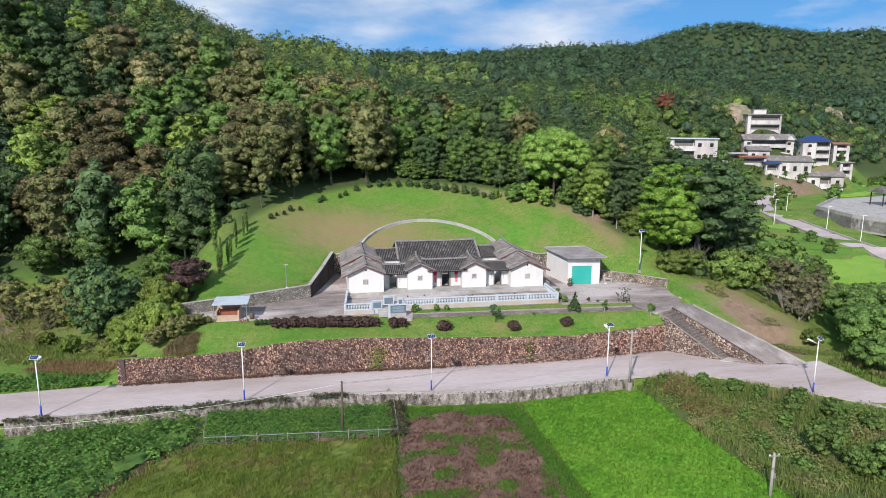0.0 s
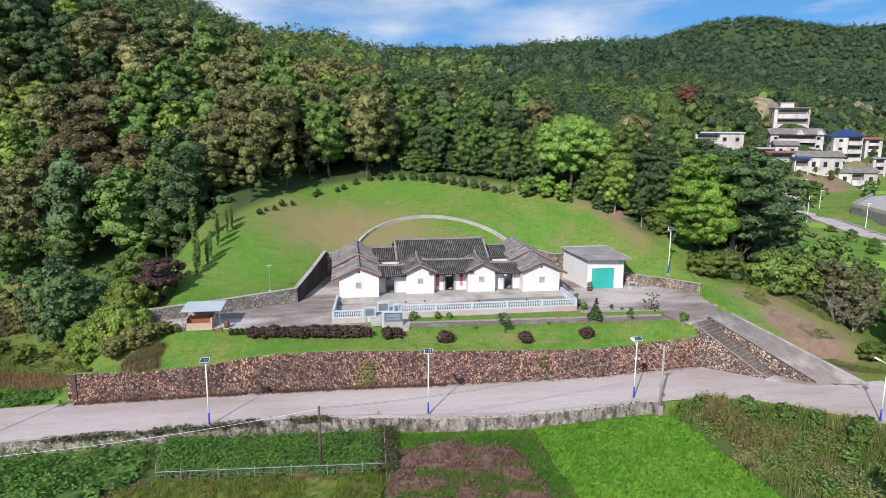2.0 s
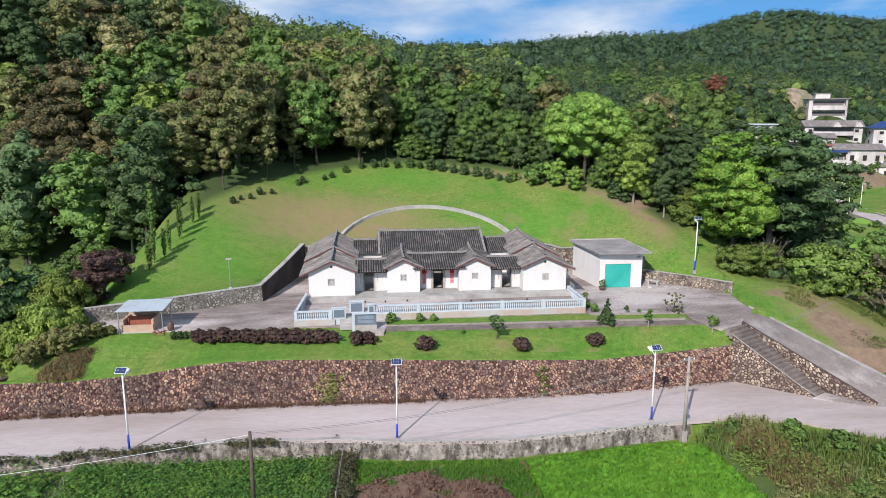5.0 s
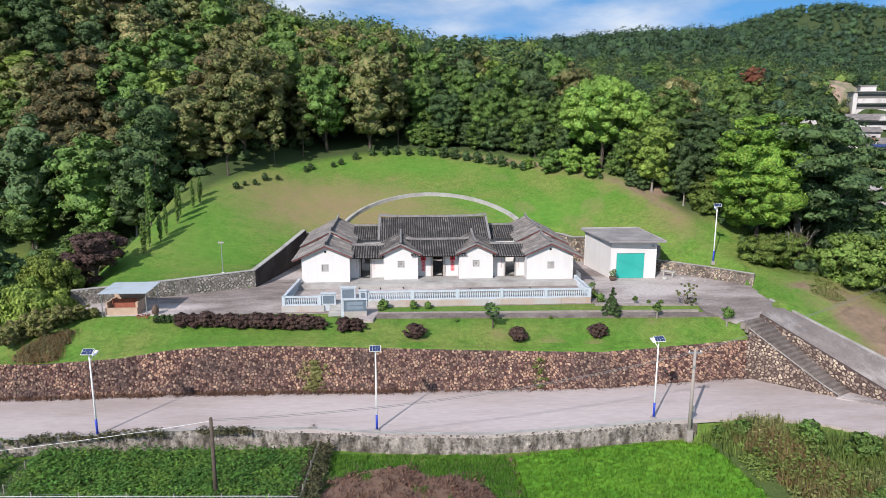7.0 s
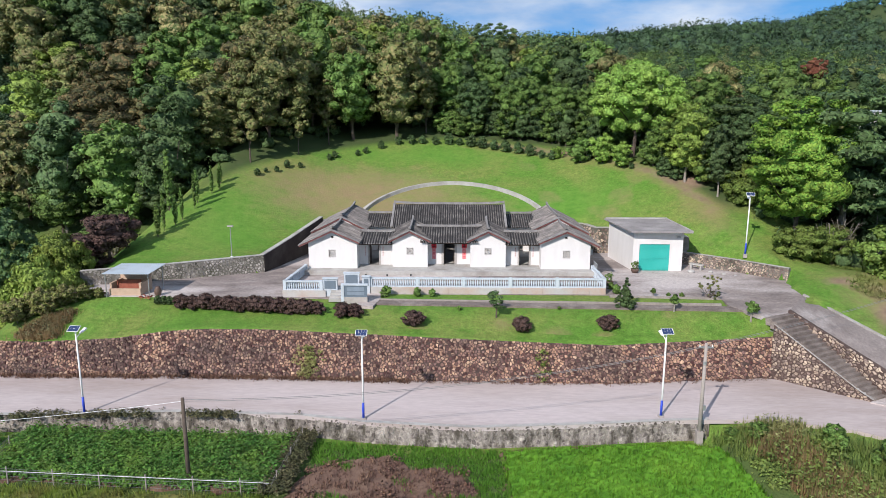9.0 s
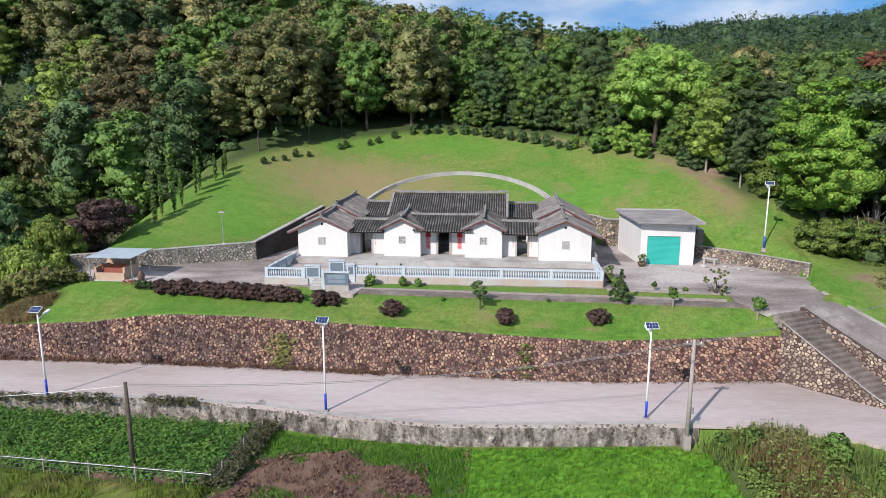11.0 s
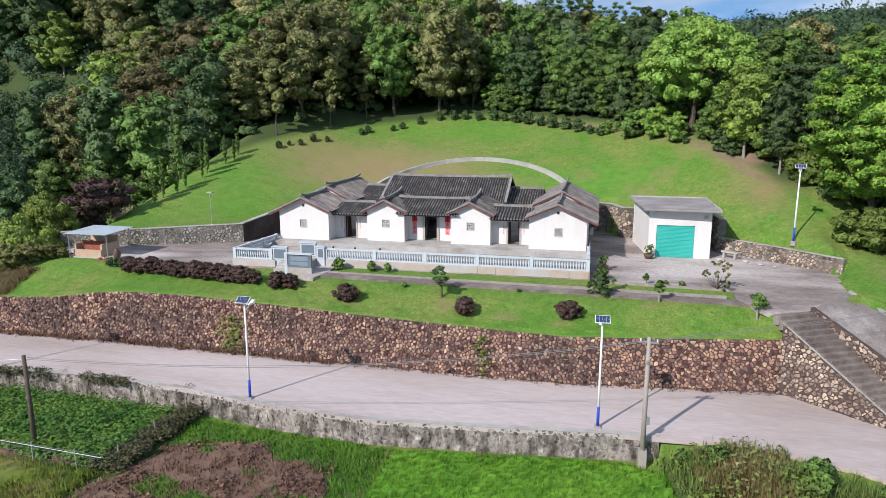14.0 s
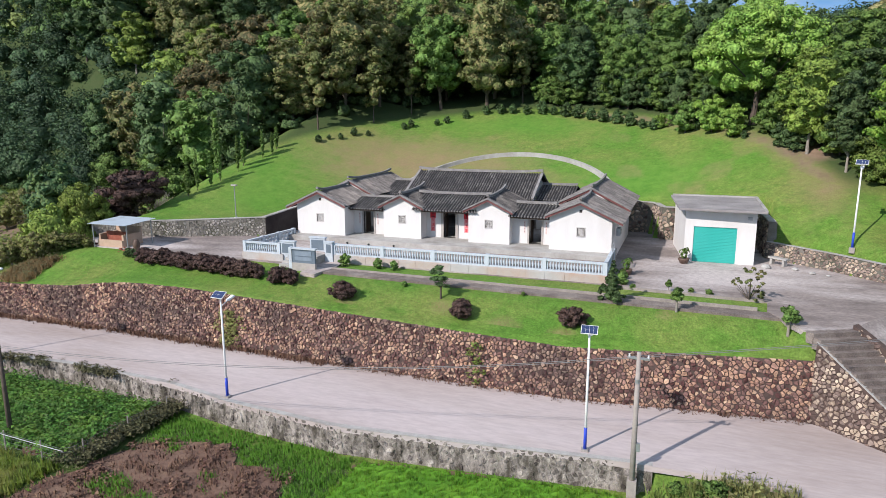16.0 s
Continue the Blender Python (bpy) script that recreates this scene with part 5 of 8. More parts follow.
bal = thing("balustrade", "blue-grey stone balustrade around the forecourt", "balustrade")
post_b = Build().box(-0.14, -0.14, 0, 0.14, 0.14, 0.94)
bal_b = Build().lathe([(0.06, 0), (0.06, 0.05), (0.045, 0.09), (0.085, 0.26), (0.085, 0.33), (0.045, 0.5), (0.06, 0.56), (0.06, 0.6)], n=6)
first_post, first_bal = None, None
def rail_run(p, q, posts):
    global first_post, first_bal
    p, q = Vector(p), Vector(q)
    d = q - p
    L = d.length
    ang = math.atan2(d.y, d.x)
    r = Build()
    s = Vector((-d.y, d.x, 0)).normalized()
    for z0, z1, w in ((0.0, 0.14, 0.12), (0.76, 0.90, 0.13)):
        lo = [p - s * w, q - s * w, q + s * w, p + s * w]
        r.prism([(v.x, v.y, v.z + z0) for v in lo], [(v.x, v.y, v.z + z1) for v in lo])
    part("rail", r, M["balustrade"], bal)
    for i in range(posts + 1):
        c = p + d * (i / posts)
        if first_post is None:
            first_post = part("post", post_b, M["balustrade"], bal)
            ob = first_post
        else:
            ob = new("post", first_post.data)
            ob.parent = bal
        ob.location, ob.rotation_euler = c, (0, 0, ang)
        if i < posts:
            n = int(L / posts / 0.215)
            for k in range(n):
                c2 = p + d * ((i + (k + 1) / (n + 1)) / posts)
                if first_bal is None:
                    first_bal = part("baluster", bal_b, M["balustrade"], bal, smooth=True)
                    o2 = first_bal
                else:
                    o2 = new("baluster", first_bal.data)
                    o2.parent = bal
                o2.location = (c2.x, c2.y, c2.z + 0.15)
rail_run((7.9, 84.45, 0.56), (29.25, 84.45, 0.56), 5)
rail_run((29.25, 84.45, 0.56), (29.2, 89.6, 0.56), 2)
rail_run((0.3, 83.1, 0.56), (3.6, 83.1, 0.56), 1)
rail_run((0.3, 83.1, 0.56), (0.75, 89.6, 0.56), 3)
# gate posts and open gate leaf, steps up to the court
M["balustrade_dark"] = material("slate_blue_stone", (0.22, 0.27, 0.32), (0.18, 0.225, 0.27), 2.0, 0.7, 0.12, 0.05)
gate = thing("gate", "open blue-grey gate with panelled stone posts", "gate")
for x0, x1, y0, zt in ((3.75, 5.05, 83.05, 1.62), (5.35, 6.75, 84.9, 1.7), (7.15, 7.85, 84.16, 1.55)):
    gp = part("gate_post", Build().box(x0, y0, -0.1, x1, y0 + 0.28, zt), M["balustrade"], gate)
    part("panel", Build().box(x0 + 0.14, y0 - 0.02, 0.72, x1 - 0.14, y0 - 0.002, zt - 0.14), M["gate"], gp)
    part("cap", Build().box(x0 - 0.06, y0 - 0.06, zt, x1 + 0.06, y0 + 0.34, zt + 0.09), M["balustrade"], gp)
lf = part("gate_wall", Build().box(5.95, 81.3, 0.44, 7.95, 81.5, 1.5), M["gate"], gate, "dark blue-grey panelled gate wall")
part("plinth", Build().box(5.92, 81.26, -0.35, 7.98, 81.54, 0.44), M["grey_frame"], lf, "grey stone plinth")
part("panel", Build().box(6.2, 81.27, 0.62, 7.7, 81.298, 0.92), M["balustrade_dark"], lf)
part("panel", Build().box(6.2, 81.27, 1.0, 7.7, 81.298, 1.34), M["balustrade_dark"], lf)
part("cap", Build().box(5.85, 81.2, 1.5, 8.05, 81.6, 1.6), M["balustrade"], lf)
part("end_post", Build().box(5.68, 81.24, -0.35, 5.94, 81.56, 1.62), M["balustrade"], lf)
for k in range(4):
    part("step", Build().box(4.5, 81.62 + k * 0.45, -0.1, 7.12, 82.07 + k * 0.45 if k < 3 else 84.28, 0.15 + k * 0.15), M["pale_concrete"], gate)

# ---- garage ----
gar = thing("garage", "white rendered flat-roofed garage with teal shutter", "garage")
b = Build()
def quad_wall(p, q, z0, z1, t=0.25):
    p, q = Vector((*p, 0)), Vector((*q, 0))
    d = (q - p).normalized()
    s = Vector((-d.y, d.x, 0)) * t
    return Build().prism([(*v.xy, z0) for v in (p, q, q + s, p + s)], [(*v.xy, z1) for v in (p, q, q + s, p + s)])
A_, B_, C_, D_ = (34.25, 93.9), (39.4, 93.9), (39.5, 101.2), (33.3, 101.2)
part("wall", quad_wall((34.25, 93.9), (34.9, 93.9), -0.05, 4.2), M["plaster"], gar)
part("wall", quad_wall((38.06, 93.9), (39.4, 93.9), -0.05, 4.2), M["plaster"], gar)
part("wall", quad_wall((34.9, 93.9), (38.06, 93.9), 2.85, 4.2), M["plaster"], gar)
part("wall", quad_wall(B_, C_, -0.05, 4.2), M["plaster"], gar)
part("wall", quad_wall(C_, D_, -0.05, 4.2), M["plaster"], gar)
part("wall", quad_wall(D_, A_, -0.05, 4.2), M["plaster"], gar)
rf = part("roof", Build().slab([(33.75, 93.0), (40.0, 92.75), (40.0, 101.7), (32.85, 101.7)], 4.2, 4.38), M["slab"], gar, "grey concrete slab roof", bevel=0.02)
part("parapet", Build().box(33.0, 101.45, 4.38, 40.0, 101.7, 4.5).box(39.8, 92.8, 4.38, 40.0, 101.45, 4.46), M["pale_concrete"], rf)
sh = part("shutter", Build().box(34.9, 94.03, 0.0, 38.06, 94.06, 2.86), M["teal"], gar, "closed teal roller shutter")
for k in range(24):
    z0 = 0.02 + k * 0.118
    part("slat", Build().box(34.9, 93.98, z0, 38.06, 94.02, z0 + 0.105).box(34.9, 94.0, z0 + 0.105, 38.06, 94.03, z0 + 0.118), M["teal"], sh)
wd = part("window", Build().box(33.86, 97.2, 2.3, 33.98, 97.7, 2.9), M["grey_frame"], gar)
part("pane", Build().box(33.84, 97.26, 2.36, 33.856, 97.64, 2.84), M["dark"], wd)
part("lamp_bracket", Build().box(38.75, 93.65, 3.55, 39.05, 93.9, 3.75), M["metal"], gar)

# ---- street lamps, poles and cables ----
def street_lamp(at, height=6.1, base=0.1, turn=0.0):
    x, y, z = at
    lamp = thing("street_lamp", "white solar street lamp with blue pole foot", "street lamp", "solar street lamps", at=pose(x, y, z, 0, 0, turn))
    part("base", Build().box(-0.19, -0.19, -0.3, 0.19, 0.19, base), M["pole"], lamp, "square concrete footing", bevel=0.02)
    pole = part("pole", Build().tube((0, 0, base), (0, 0, height), 0.075, 0.05, 12), M["white_paint"], lamp, smooth=True)
    part("band", Build().tube((0, 0, base), (0, 0, base + 1.15), 0.085, 0.083, 12), M["blue_paint"], pole, "blue painted foot", smooth=True)
    part("flange", Build().tube((0, 0, base), (0, 0, base + 0.03), 0.17, 0.17, 12), M["metal"], pole)
    part("arm", Build().tube((0, 0, height - 0.45), (0.0, 0.75, height - 0.2), 0.03, 0.028, 8), M["white_paint"], lamp)
    hd = part("lamp_head", Build().prism([(-0.12, 0.6, height - 0.27), (0.12, 0.6, height - 0.27), (0.14, 1.15, height - 0.13), (-0.14, 1.15, height - 0.13)], [(-0.10, 0.6, height - 0.19), (0.10, 0.6, height - 0.19), (0.11, 1.12, height - 0.04), (-0.11, 1.12, height - 0.04)]), M["white_paint"], lamp)
    part("lens", Build().prism([(-0.09, 0.72, height - 0.252), (0.09, 0.72, height - 0.252), (0.09, 1.05, height - 0.168), (-0.09, 1.05, height - 0.168)], [(-0.09, 0.72, height - 0.232), (0.09, 0.72, height - 0.232), (0.09, 1.05, height - 0.148), (-0.09, 1.05, height - 0.148)]), M["lamp_glass"], hd)
    part("bracket", Build().tube((0, 0, height), (0, -0.12, height + 0.24), 0.035, 0.035, 8), M["metal"], lamp)
    ta = radians(32)
    def pp(u, v, w):
        return (u, -0.12 + v * math.cos(ta) + w * -math.sin(ta), height + 0.26 + v * math.sin(ta) + w * math.cos(ta))
    fr = [(-0.40, -0.27), (0.40, -0.27), (0.40, 0.27), (-0.40, 0.27)]
    panel = part("solar_panel", Build().prism([pp(u, v, 0) for u, v in fr], [pp(u, v, 0.045) for u, v in fr]), M["white_paint"], lamp, "framed solar panel tilted to the sun")
    for i in range(4):
        for j in range(2):
            u0, v0 = -0.375 + i * 0.189, -0.247 + j * 0.25
            c = [(u0, v0), (u0 + 0.18, v0), (u0 + 0.18, v0 + 0.242), (u0, v0 + 0.242)]
            part("cell", Build().prism([pp(u, v, 0.046) for u, v in c], [pp(u, v, 0.052) for u, v in c]), M["solar"], panel)
    return lamp

first_lamp = street_lamp((9.25, 68.75, ROAD_Z))
for x, y, z, tn in ((30.3, 69.55, ROAD_Z, 4), (-10.9, 69.25, ROAD_Z, -3), (-30.6, 68.55, ROAD_Z, -4), (51.1, 61.4, ROAD_Z - 0.05, 30), (45.9, 93.9, float(ground(45.9, 93.9)), -14)):
    copy_thing(first_lamp, pose(x, y, z, 0, 0, tn))
gl = thing("garden_lamp", "slim grey garden lamp post on the lawn", "lamp post", at=pose(-7.5, 92.2, float(ground(-7.5, 92.2)) - 0.05))
part("post", Build().tube((0, 0, 0), (0, 0, 3.4), 0.05, 0.04, 10), M["metal"], gl)
part("cap", Build().box(-0.28, -0.16, 3.4, 0.28, 0.16, 3.52), M["grey_frame"], gl)
part("foot", Build().box(-0.12, -0.12, -0.1, 0.12, 0.12, 0.3), M["white_paint"], gl)

def utility_pole(at, h, mat, label, cross=True):
    p = thing("utility_pole", label, "utility pole", "poles", at=pose(*at))
    part("shaft", Build().tube((0, 0, -0.6), (0, 0, h), 0.15, 0.10, 12), mat, p, smooth=True)
    if cross:
        part("crossarm", Build().box(-0.5, -0.05, h - 0.35, 0.5, 0.05, h - 0.25), M["metal"], p)
        for k in (-0.42, 0.0, 0.42):
            part("insulator", Build().lathe([(0.035, 0), (0.05, 0.05), (0.03, 0.08), (0.045, 0.13)], (k, 0, h - 0.25), 8), M["white_paint"], p)
        part("band", Build().tube((0, 0, h - 1.5), (0, 0, h - 1.3), 0.125, 0.125, 12), M["metal"], p)
        part("junction_box", Build().box(0.1, -0.09, 1.9, 0.28, 0.09, 2.3), M["metal"], p)
    return p
utility_pole((32.7, 68.55, -5.9), 6.8, M["pole"], "concrete utility pole at the roadside wall")
utility_pole((-0.7, 62.4, FIELD_Z + 0.15), 5.7, M["bark"], "dark weathered utility pole in the plots", cross=False)
utility_pole((34.4, 45.3, -6.5), 4.2, M["pole"], "short concrete pole at the field edge", cross=True)
tagged(part("pole_footing", Build().box(32.48, 68.33, -7.0, 32.92, 68.77, -5.5), M["pole"]), "square concrete block around the pole foot", "footing")

def cable(a, c, sag, r=0.014, mat="cable"):
    a, c = Vector(a), Vector(c)
    cu = bpy.data.curves.new("cable", "CURVE")
    cu.dimensions, cu.bevel_depth, cu.bevel_resolution = "3D", r, 1
    sp = cu.splines.new("POLY")
    n = 24
    sp.points.add(n)
    for i in range(n + 1):
        t = i / n
        p = a + (c - a) * t
        sp.points[i].co = (p.x, p.y, p.z - sag * 4 * t * (1 - t), 1)
    cu.materials.append(M[mat])
    return tagged(new("cable", cu), "thin grey overhead cable between poles", "cable", "overhead cables")
for dy in (0.0, 0.22):
    cable((32.7, 68.55 + dy, 0.65), (-0.7, 62.4 + dy, -0.85), 0.9)
    cable((32.7, 68.55 + dy, 0.65), (78, 96 + dy, 2.6), 0.8)
cable((-0.7, 62.4, -0.85), (-46, 56.0, 0.2), 1.3, 0.013, "white_paint")

# ---- plants ----
def leaf_cloud(rs, centres, radii, per, size, up=0.35, crown=None, flat=1.0, dw=0.75, ow=0.55, shell=0.7, top=None, lift=0.0, jitter=0.3):
    """Leaves over clumps; returns verts, triangles and soft normals."""
    n = len(centres)
    cs, rr = np.repeat(np.asarray(centres), per, 0), np.repeat(np.asarray(radii), per)
    d = rs.normal(size=(n * per, 3))
    d[:, 2] = np.where((d[:, 2] < 0) & (rs.random(n * per) < lift), -d[:, 2], d[:, 2])
    if top is not None:
        d[:, 2] = np.abs(d[:, 2]) + top
    d /= np.linalg.norm(d, axis=1, keepdims=True)
    p = cs + d * (rr * rs.uniform(shell, 1.1, n * per))[:, None] * np.array([1, 1, flat])
    o = np.asarray(crown if crown is not None else np.mean(centres, 0))
    out = p - o
    out /= np.linalg.norm(out, axis=1, keepdims=True) + 1e-6
    nrm = d * dw + out * ow + np.array([0, 0, up])
    nrm /= np.linalg.norm(nrm, axis=1, keepdims=True)
    face = nrm + rs.normal(scale=0.32, size=nrm.shape)
    face /= np.linalg.norm(face, axis=1, keepdims=True)
    a = np.cross(face, rs.normal(size=face.shape))
    a /= np.linalg.norm(a, axis=1, keepdims=True)
    b = np.cross(face, a)
    s = size * rs.uniform(0.6, 1.35, (n * per, 1))
    l, w = a * s * 0.62, b * s * 0.46
    v = np.stack([p + l, p - l * 0.6 + w, p - l * 0.6 - w], 1).reshape(-1, 3)
    q = np.arange(len(v)).reshape(-1, 3)
    nrm = nrm + rs.normal(scale=jitter, size=nrm.shape)
    nrm /= np.linalg.norm(nrm, axis=1, keepdims=True)
    return v, q, np.repeat(nrm, 3, 0)

BALLS = {}
def ball(sub):
    """Unit vertices and triangles of a geodesic ball."""
    if sub not in BALLS:
        bm = bmesh.new()
        bmesh.ops.create_icosphere(bm, subdivisions=sub, radius=1.0)
        bm.verts.ensure_lookup_table()
        BALLS[sub] = (np.array([v.co[:] for v in bm.verts]), np.array([[v.index for v in f.verts] for f in bm.faces]))
        bm.free()
    return BALLS[sub]

def lumps(rs, centres, radii, sub=2, flat=0.8, rag=0.2, up=0.2):
    """Uneven leafy masses; returns verts, triangles and soft normals."""
    d, f = ball(sub)
    n, m = len(centres), len(d)
    turn = np.linalg.qr(rs.normal(size=(n, 3, 3)))[0]
    dd = np.einsum("mj,njk->nmk", d, turn)
    r = np.asarray(radii)[:, None, None] * (1 + rs.uniform(-rag, rag, (n, m, 1)))
    v = np.asarray(centres)[:, None, :] + dd * r * np.array([1, 1, flat])
    nr = dd + np.array([0, 0, up])
    nr /= np.linalg.norm(nr, axis=2, keepdims=True)
    flip = np.linalg.det(turn) < 0
    ff = np.where(flip[:, None, None], f[None, :, ::-1], f[None]) + (np.arange(n) * m)[:, None, None]
    return v.reshape(-1, 3), ff.reshape(-1, 3), nr.reshape(-1, 3)

def crown_width(shape, t):
    if shape == "round":
        return math.sqrt(max(0.05, 1 - (2 * t - 0.92) ** 2))
    if shape == "tall":
        return 0.35 + 0.65 * math.sin(math.pi * min(1, t * 0.8 + 0.12)) ** 0.8
    if shape == "cone":
        return 1.02 - t * 0.95
    if shape == "column":
        return 0.55 + 0.45 * math.sin(math.pi * t)
    return 0.55 + 0.45 * math.sqrt(t) - 0.55 * max(0.0, t - 0.8) / 0.2

def crown_points(rs, shape, r, h, n, lump=0.25):
    """Lump centres and radii over the outside of a crown of radius r and height h that starts at z = 0."""
    pts, rad = [], []
    f1, f2 = rs.uniform(0, 6.28, 2)
    gap = 0.95
    while len(pts) < n:
        t, a = rs.uniform(0.03, 0.97), rs.uniform(0, 2 * math.pi)
        w = crown_width(shape, t)
        k = r * lump * rs.uniform(0.7, 1.3) * (0.7 + 0.4 * w)
        if shape != "column":
            w *= 1 + 0.2 * math.sin(2 * a + f1 + 2.5 * t) + 0.14 * math.sin(3 * a + f2 - 4 * t)
        q = max(0.0, r * w - k) * (rs.uniform(0.82, 1.0) if t < 0.85 else math.sqrt(rs.uniform(0.05, 1.0)))
        c = (q * math.cos(a), q * math.sin(a), t * h)
        if any((c[0] - e[0]) ** 2 + (c[1] - e[1]) ** 2 + (c[2] - e[2]) ** 2 < (gap * 0.72 * (k + g)) ** 2 for e, g in zip(pts, rad)):
            gap *= 0.997
            continue
        pts.append(c)
        rad.append(k)
    return pts, rad

ALL_KINDS = []
def tree_kind(name, label, category, shape, r, h, trunk_h, mat, bark, seed, clumps=30, per=60, size=0.26, limbs=5, group="", seeds=0, lump=0.2, core=0.5, flat=0.75, jitter=0.38):
    """A tree with a tapered trunk, limbs and a ragged crown of leafy lumps and loose leaves, at the origin."""
    rs = np.random.default_rng(seed)
    t = thing(name, label, category, group)
    pts, rad = crown_points(rs, shape, r, h, clumps, lump)
    pts = [(x, y, z + trunk_h) for x, y, z in pts]
    mid_c = (0, 0, trunk_h + h * 0.35)
    pieces = [lumps(rs, pts, [k * 0.8 for k in rad], 1, flat, 0.3)]
    if core:
        us = np.linspace(0.12, 0.78, 5)
        heart = [(rs.normal(0, 0.12 * r), rs.normal(0, 0.12 * r), trunk_h + u * h) for u in us]
        girth = [core * r * crown_width(shape, u) for u in us]
        pieces.append(lumps(rs, heart, girth, 2, min(1.0, h / r * 0.26), 0.22))
        pieces.append(leaf_cloud(rs, heart, [g * 1.05 for g in girth], per * 2, size, crown=mid_c, flat=min(1.0, h / r * 0.26), shell=0.9, jitter=0.5))
    pieces.append(leaf_cloud(rs, pts, rad, per, size, crown=mid_c, flat=flat, shell=0.72, dw=0.8, ow=0.45, up=0.3, lift=0.6, jitter=jitter))
    V, Q, N, k = [], [], [], 0
    for v, q, nr in pieces:
        V.append(v)
        Q.append(q + k)
        N.append(nr)
        k += len(v)
    me = raw_mesh("crown", np.concatenate(V), np.concatenate(Q), mat, np.concatenate(N))
    cr = new("crown", me)
    cr.parent = t
    if seeds:
        high = [(p, k) for p, k in zip(pts, rad) if p[2] > trunk_h + h * 0.3]
        v, q, nr = leaf_cloud(rs, [p for p, k in high], [k * 1.04 for p, k in high], seeds, size * 0.9, crown=mid_c, flat=flat, shell=0.98, top=0.35)
        sh = new("seed_head", raw_mesh("seed_head", v, q, M["seed_heads"], nr))
        sh.parent = t
        tagged(sh, kind="stuff")
        sh["label"] = "buff-brown seed heads"
    b = Build()
    tr = max(0.06, r * 0.042)
    top = trunk_h + h * 0.55
    lean = rs.uniform(-0.25, 0.25, 2) * r * 0.2
    mid = (lean[0], lean[1], trunk_h * 0.8)
    b.tube((0, 0, -0.8), mid, tr * 1.5, tr, 8).tube(mid, (lean[0] * 1.4, lean[1] * 1.4, top), tr, tr * 0.35, 7)
    for k in range(limbs):
        a = 2 * math.pi * (k + rs.uniform(0, 0.6)) / limbs
        z0 = trunk_h * rs.uniform(0.75, 1.05)
        b.tube((lean[0], lean[1], z0), (r * 0.6 * math.cos(a), r * 0.6 * math.sin(a), z0 + h * rs.uniform(0.25, 0.5)), tr * 0.5, tr * 0.15, 5)
    part("trunk", b, bark, t)
    ALL_KINDS.append(t)
    return t

PLACED = {}
def plant(kind, x, y, s=1.0, turn=None, dz=0.0, sz=None):
    """Stands a copy of a kind of plant on the ground (the first call moves the plant itself)."""
    tn = random.uniform(0, 360) if turn is None else turn
    m = pose(x, y, float(ground(x, y)) + dz, 0, 0, tn) @ Matrix.Diagonal((s, s, sz or s, 1))
    if kind.name not in PLACED:
        PLACED[kind.name] = kind
        kind.matrix_basis = m
        return kind
    c = copy_thing(kind, pose(x, y, float(ground(x, y)) + dz, 0, 0, tn))
    c.scale = (s, s, sz or s)
    return c

random.seed(21)
G_W = "trees of the wooded slope"
def wood_kinds(clumps, per, size):
    """The kinds of tree on the slope, at one fineness of leaf."""
    k = dict(clumps=clumps, per=per, size=size, group=G_W)
    return {
        "dark": [tree_kind("broadleaf_tree", "tall dark green broadleaf tree on the wooded slope", "tree", "round", 3.8, 8.6, 2.2, M["leaf_dark"], M["bark"], 1, **k),
                 tree_kind("broadleaf_tree", "tall dark green broadleaf tree on the wooded slope", "tree", "tall", 3.4, 9.8, 1.9, M["leaf_dark"], M["bark"], 2, **k)],
        "mid": [tree_kind("broadleaf_tree", "full green broadleaf tree on the wooded slope", "tree", "round", 4.0, 8.6, 2.1, M["leaf_mid"], M["bark"], 3, **k),
                tree_kind("broadleaf_tree", "full green broadleaf tree on the wooded slope", "tree", "tall", 3.8, 8.8, 2.4, M["leaf_mid"], M["pale_bark"], 4, **k)],
        "olive": [tree_kind("broadleaf_tree", "olive green broadleaf tree with airy crown", "tree", "tall", 3.6, 9.4, 1.9, M["leaf_olive"], M["bark"], 5, **k)],
        "brown": [tree_kind("flowering_tree", "broad green tree tipped with brown seed heads", "tree", "round", 5.0, 8.6, 2.0, M["leaf_brown"], M["bark"], 6, lump=0.18, **k)],
        "buff": [tree_kind("flowering_tree", "broad green tree tipped with buff flower heads", "tree", "round", 4.4, 9.2, 2.0, M["leaf_buff"], M["bark"], 16, seeds=per // 4, lump=0.18, **k)],
        "blue": [tree_kind("broadleaf_tree", "grey-green slender tree on the wooded slope", "tree", "tall", 3.0, 9.6, 2.4, M["leaf_blue"], M["pale_bark"], 7, **k)],
        "bamboo": [tree_kind("feathery_tree", "yellow-green feathery tree on the slope", "tree", "tall", 3.3, 8.5, 1.8, M["leaf_bamboo"], M["pale_bark"], 11, **k)]}
NEAR, BACK = wood_kinds(60, 92, 0.25), wood_kinds(42, 46, 0.35)
slim = tree_kind("slender_tree", "slender young tree with bare pale trunk", "tree", "tall", 1.7, 6.4, 2.0, M["leaf_olive"], M["bark"], 9, clumps=20, per=60, size=0.24, limbs=3, core=0.4, group="young trees at the lawn's edge")
low_tree = tree_kind("low_tree", "bushy green tree leafy down to the lawn", "tree", "round", 2.5, 4.4, 0.3, M["leaf_mid"], M["bark"], 19, clumps=30, per=60, size=0.24, group="bushy trees at the lawn's edge")
low_dark = tree_kind("low_tree", "bushy dark green tree at the lawn's edge", "tree", "tall", 2.2, 5.0, 0.4, M["leaf_dark"], M["bark"], 20, clumps=28, per=60, size=0.24, group="bushy trees at the lawn's edge")
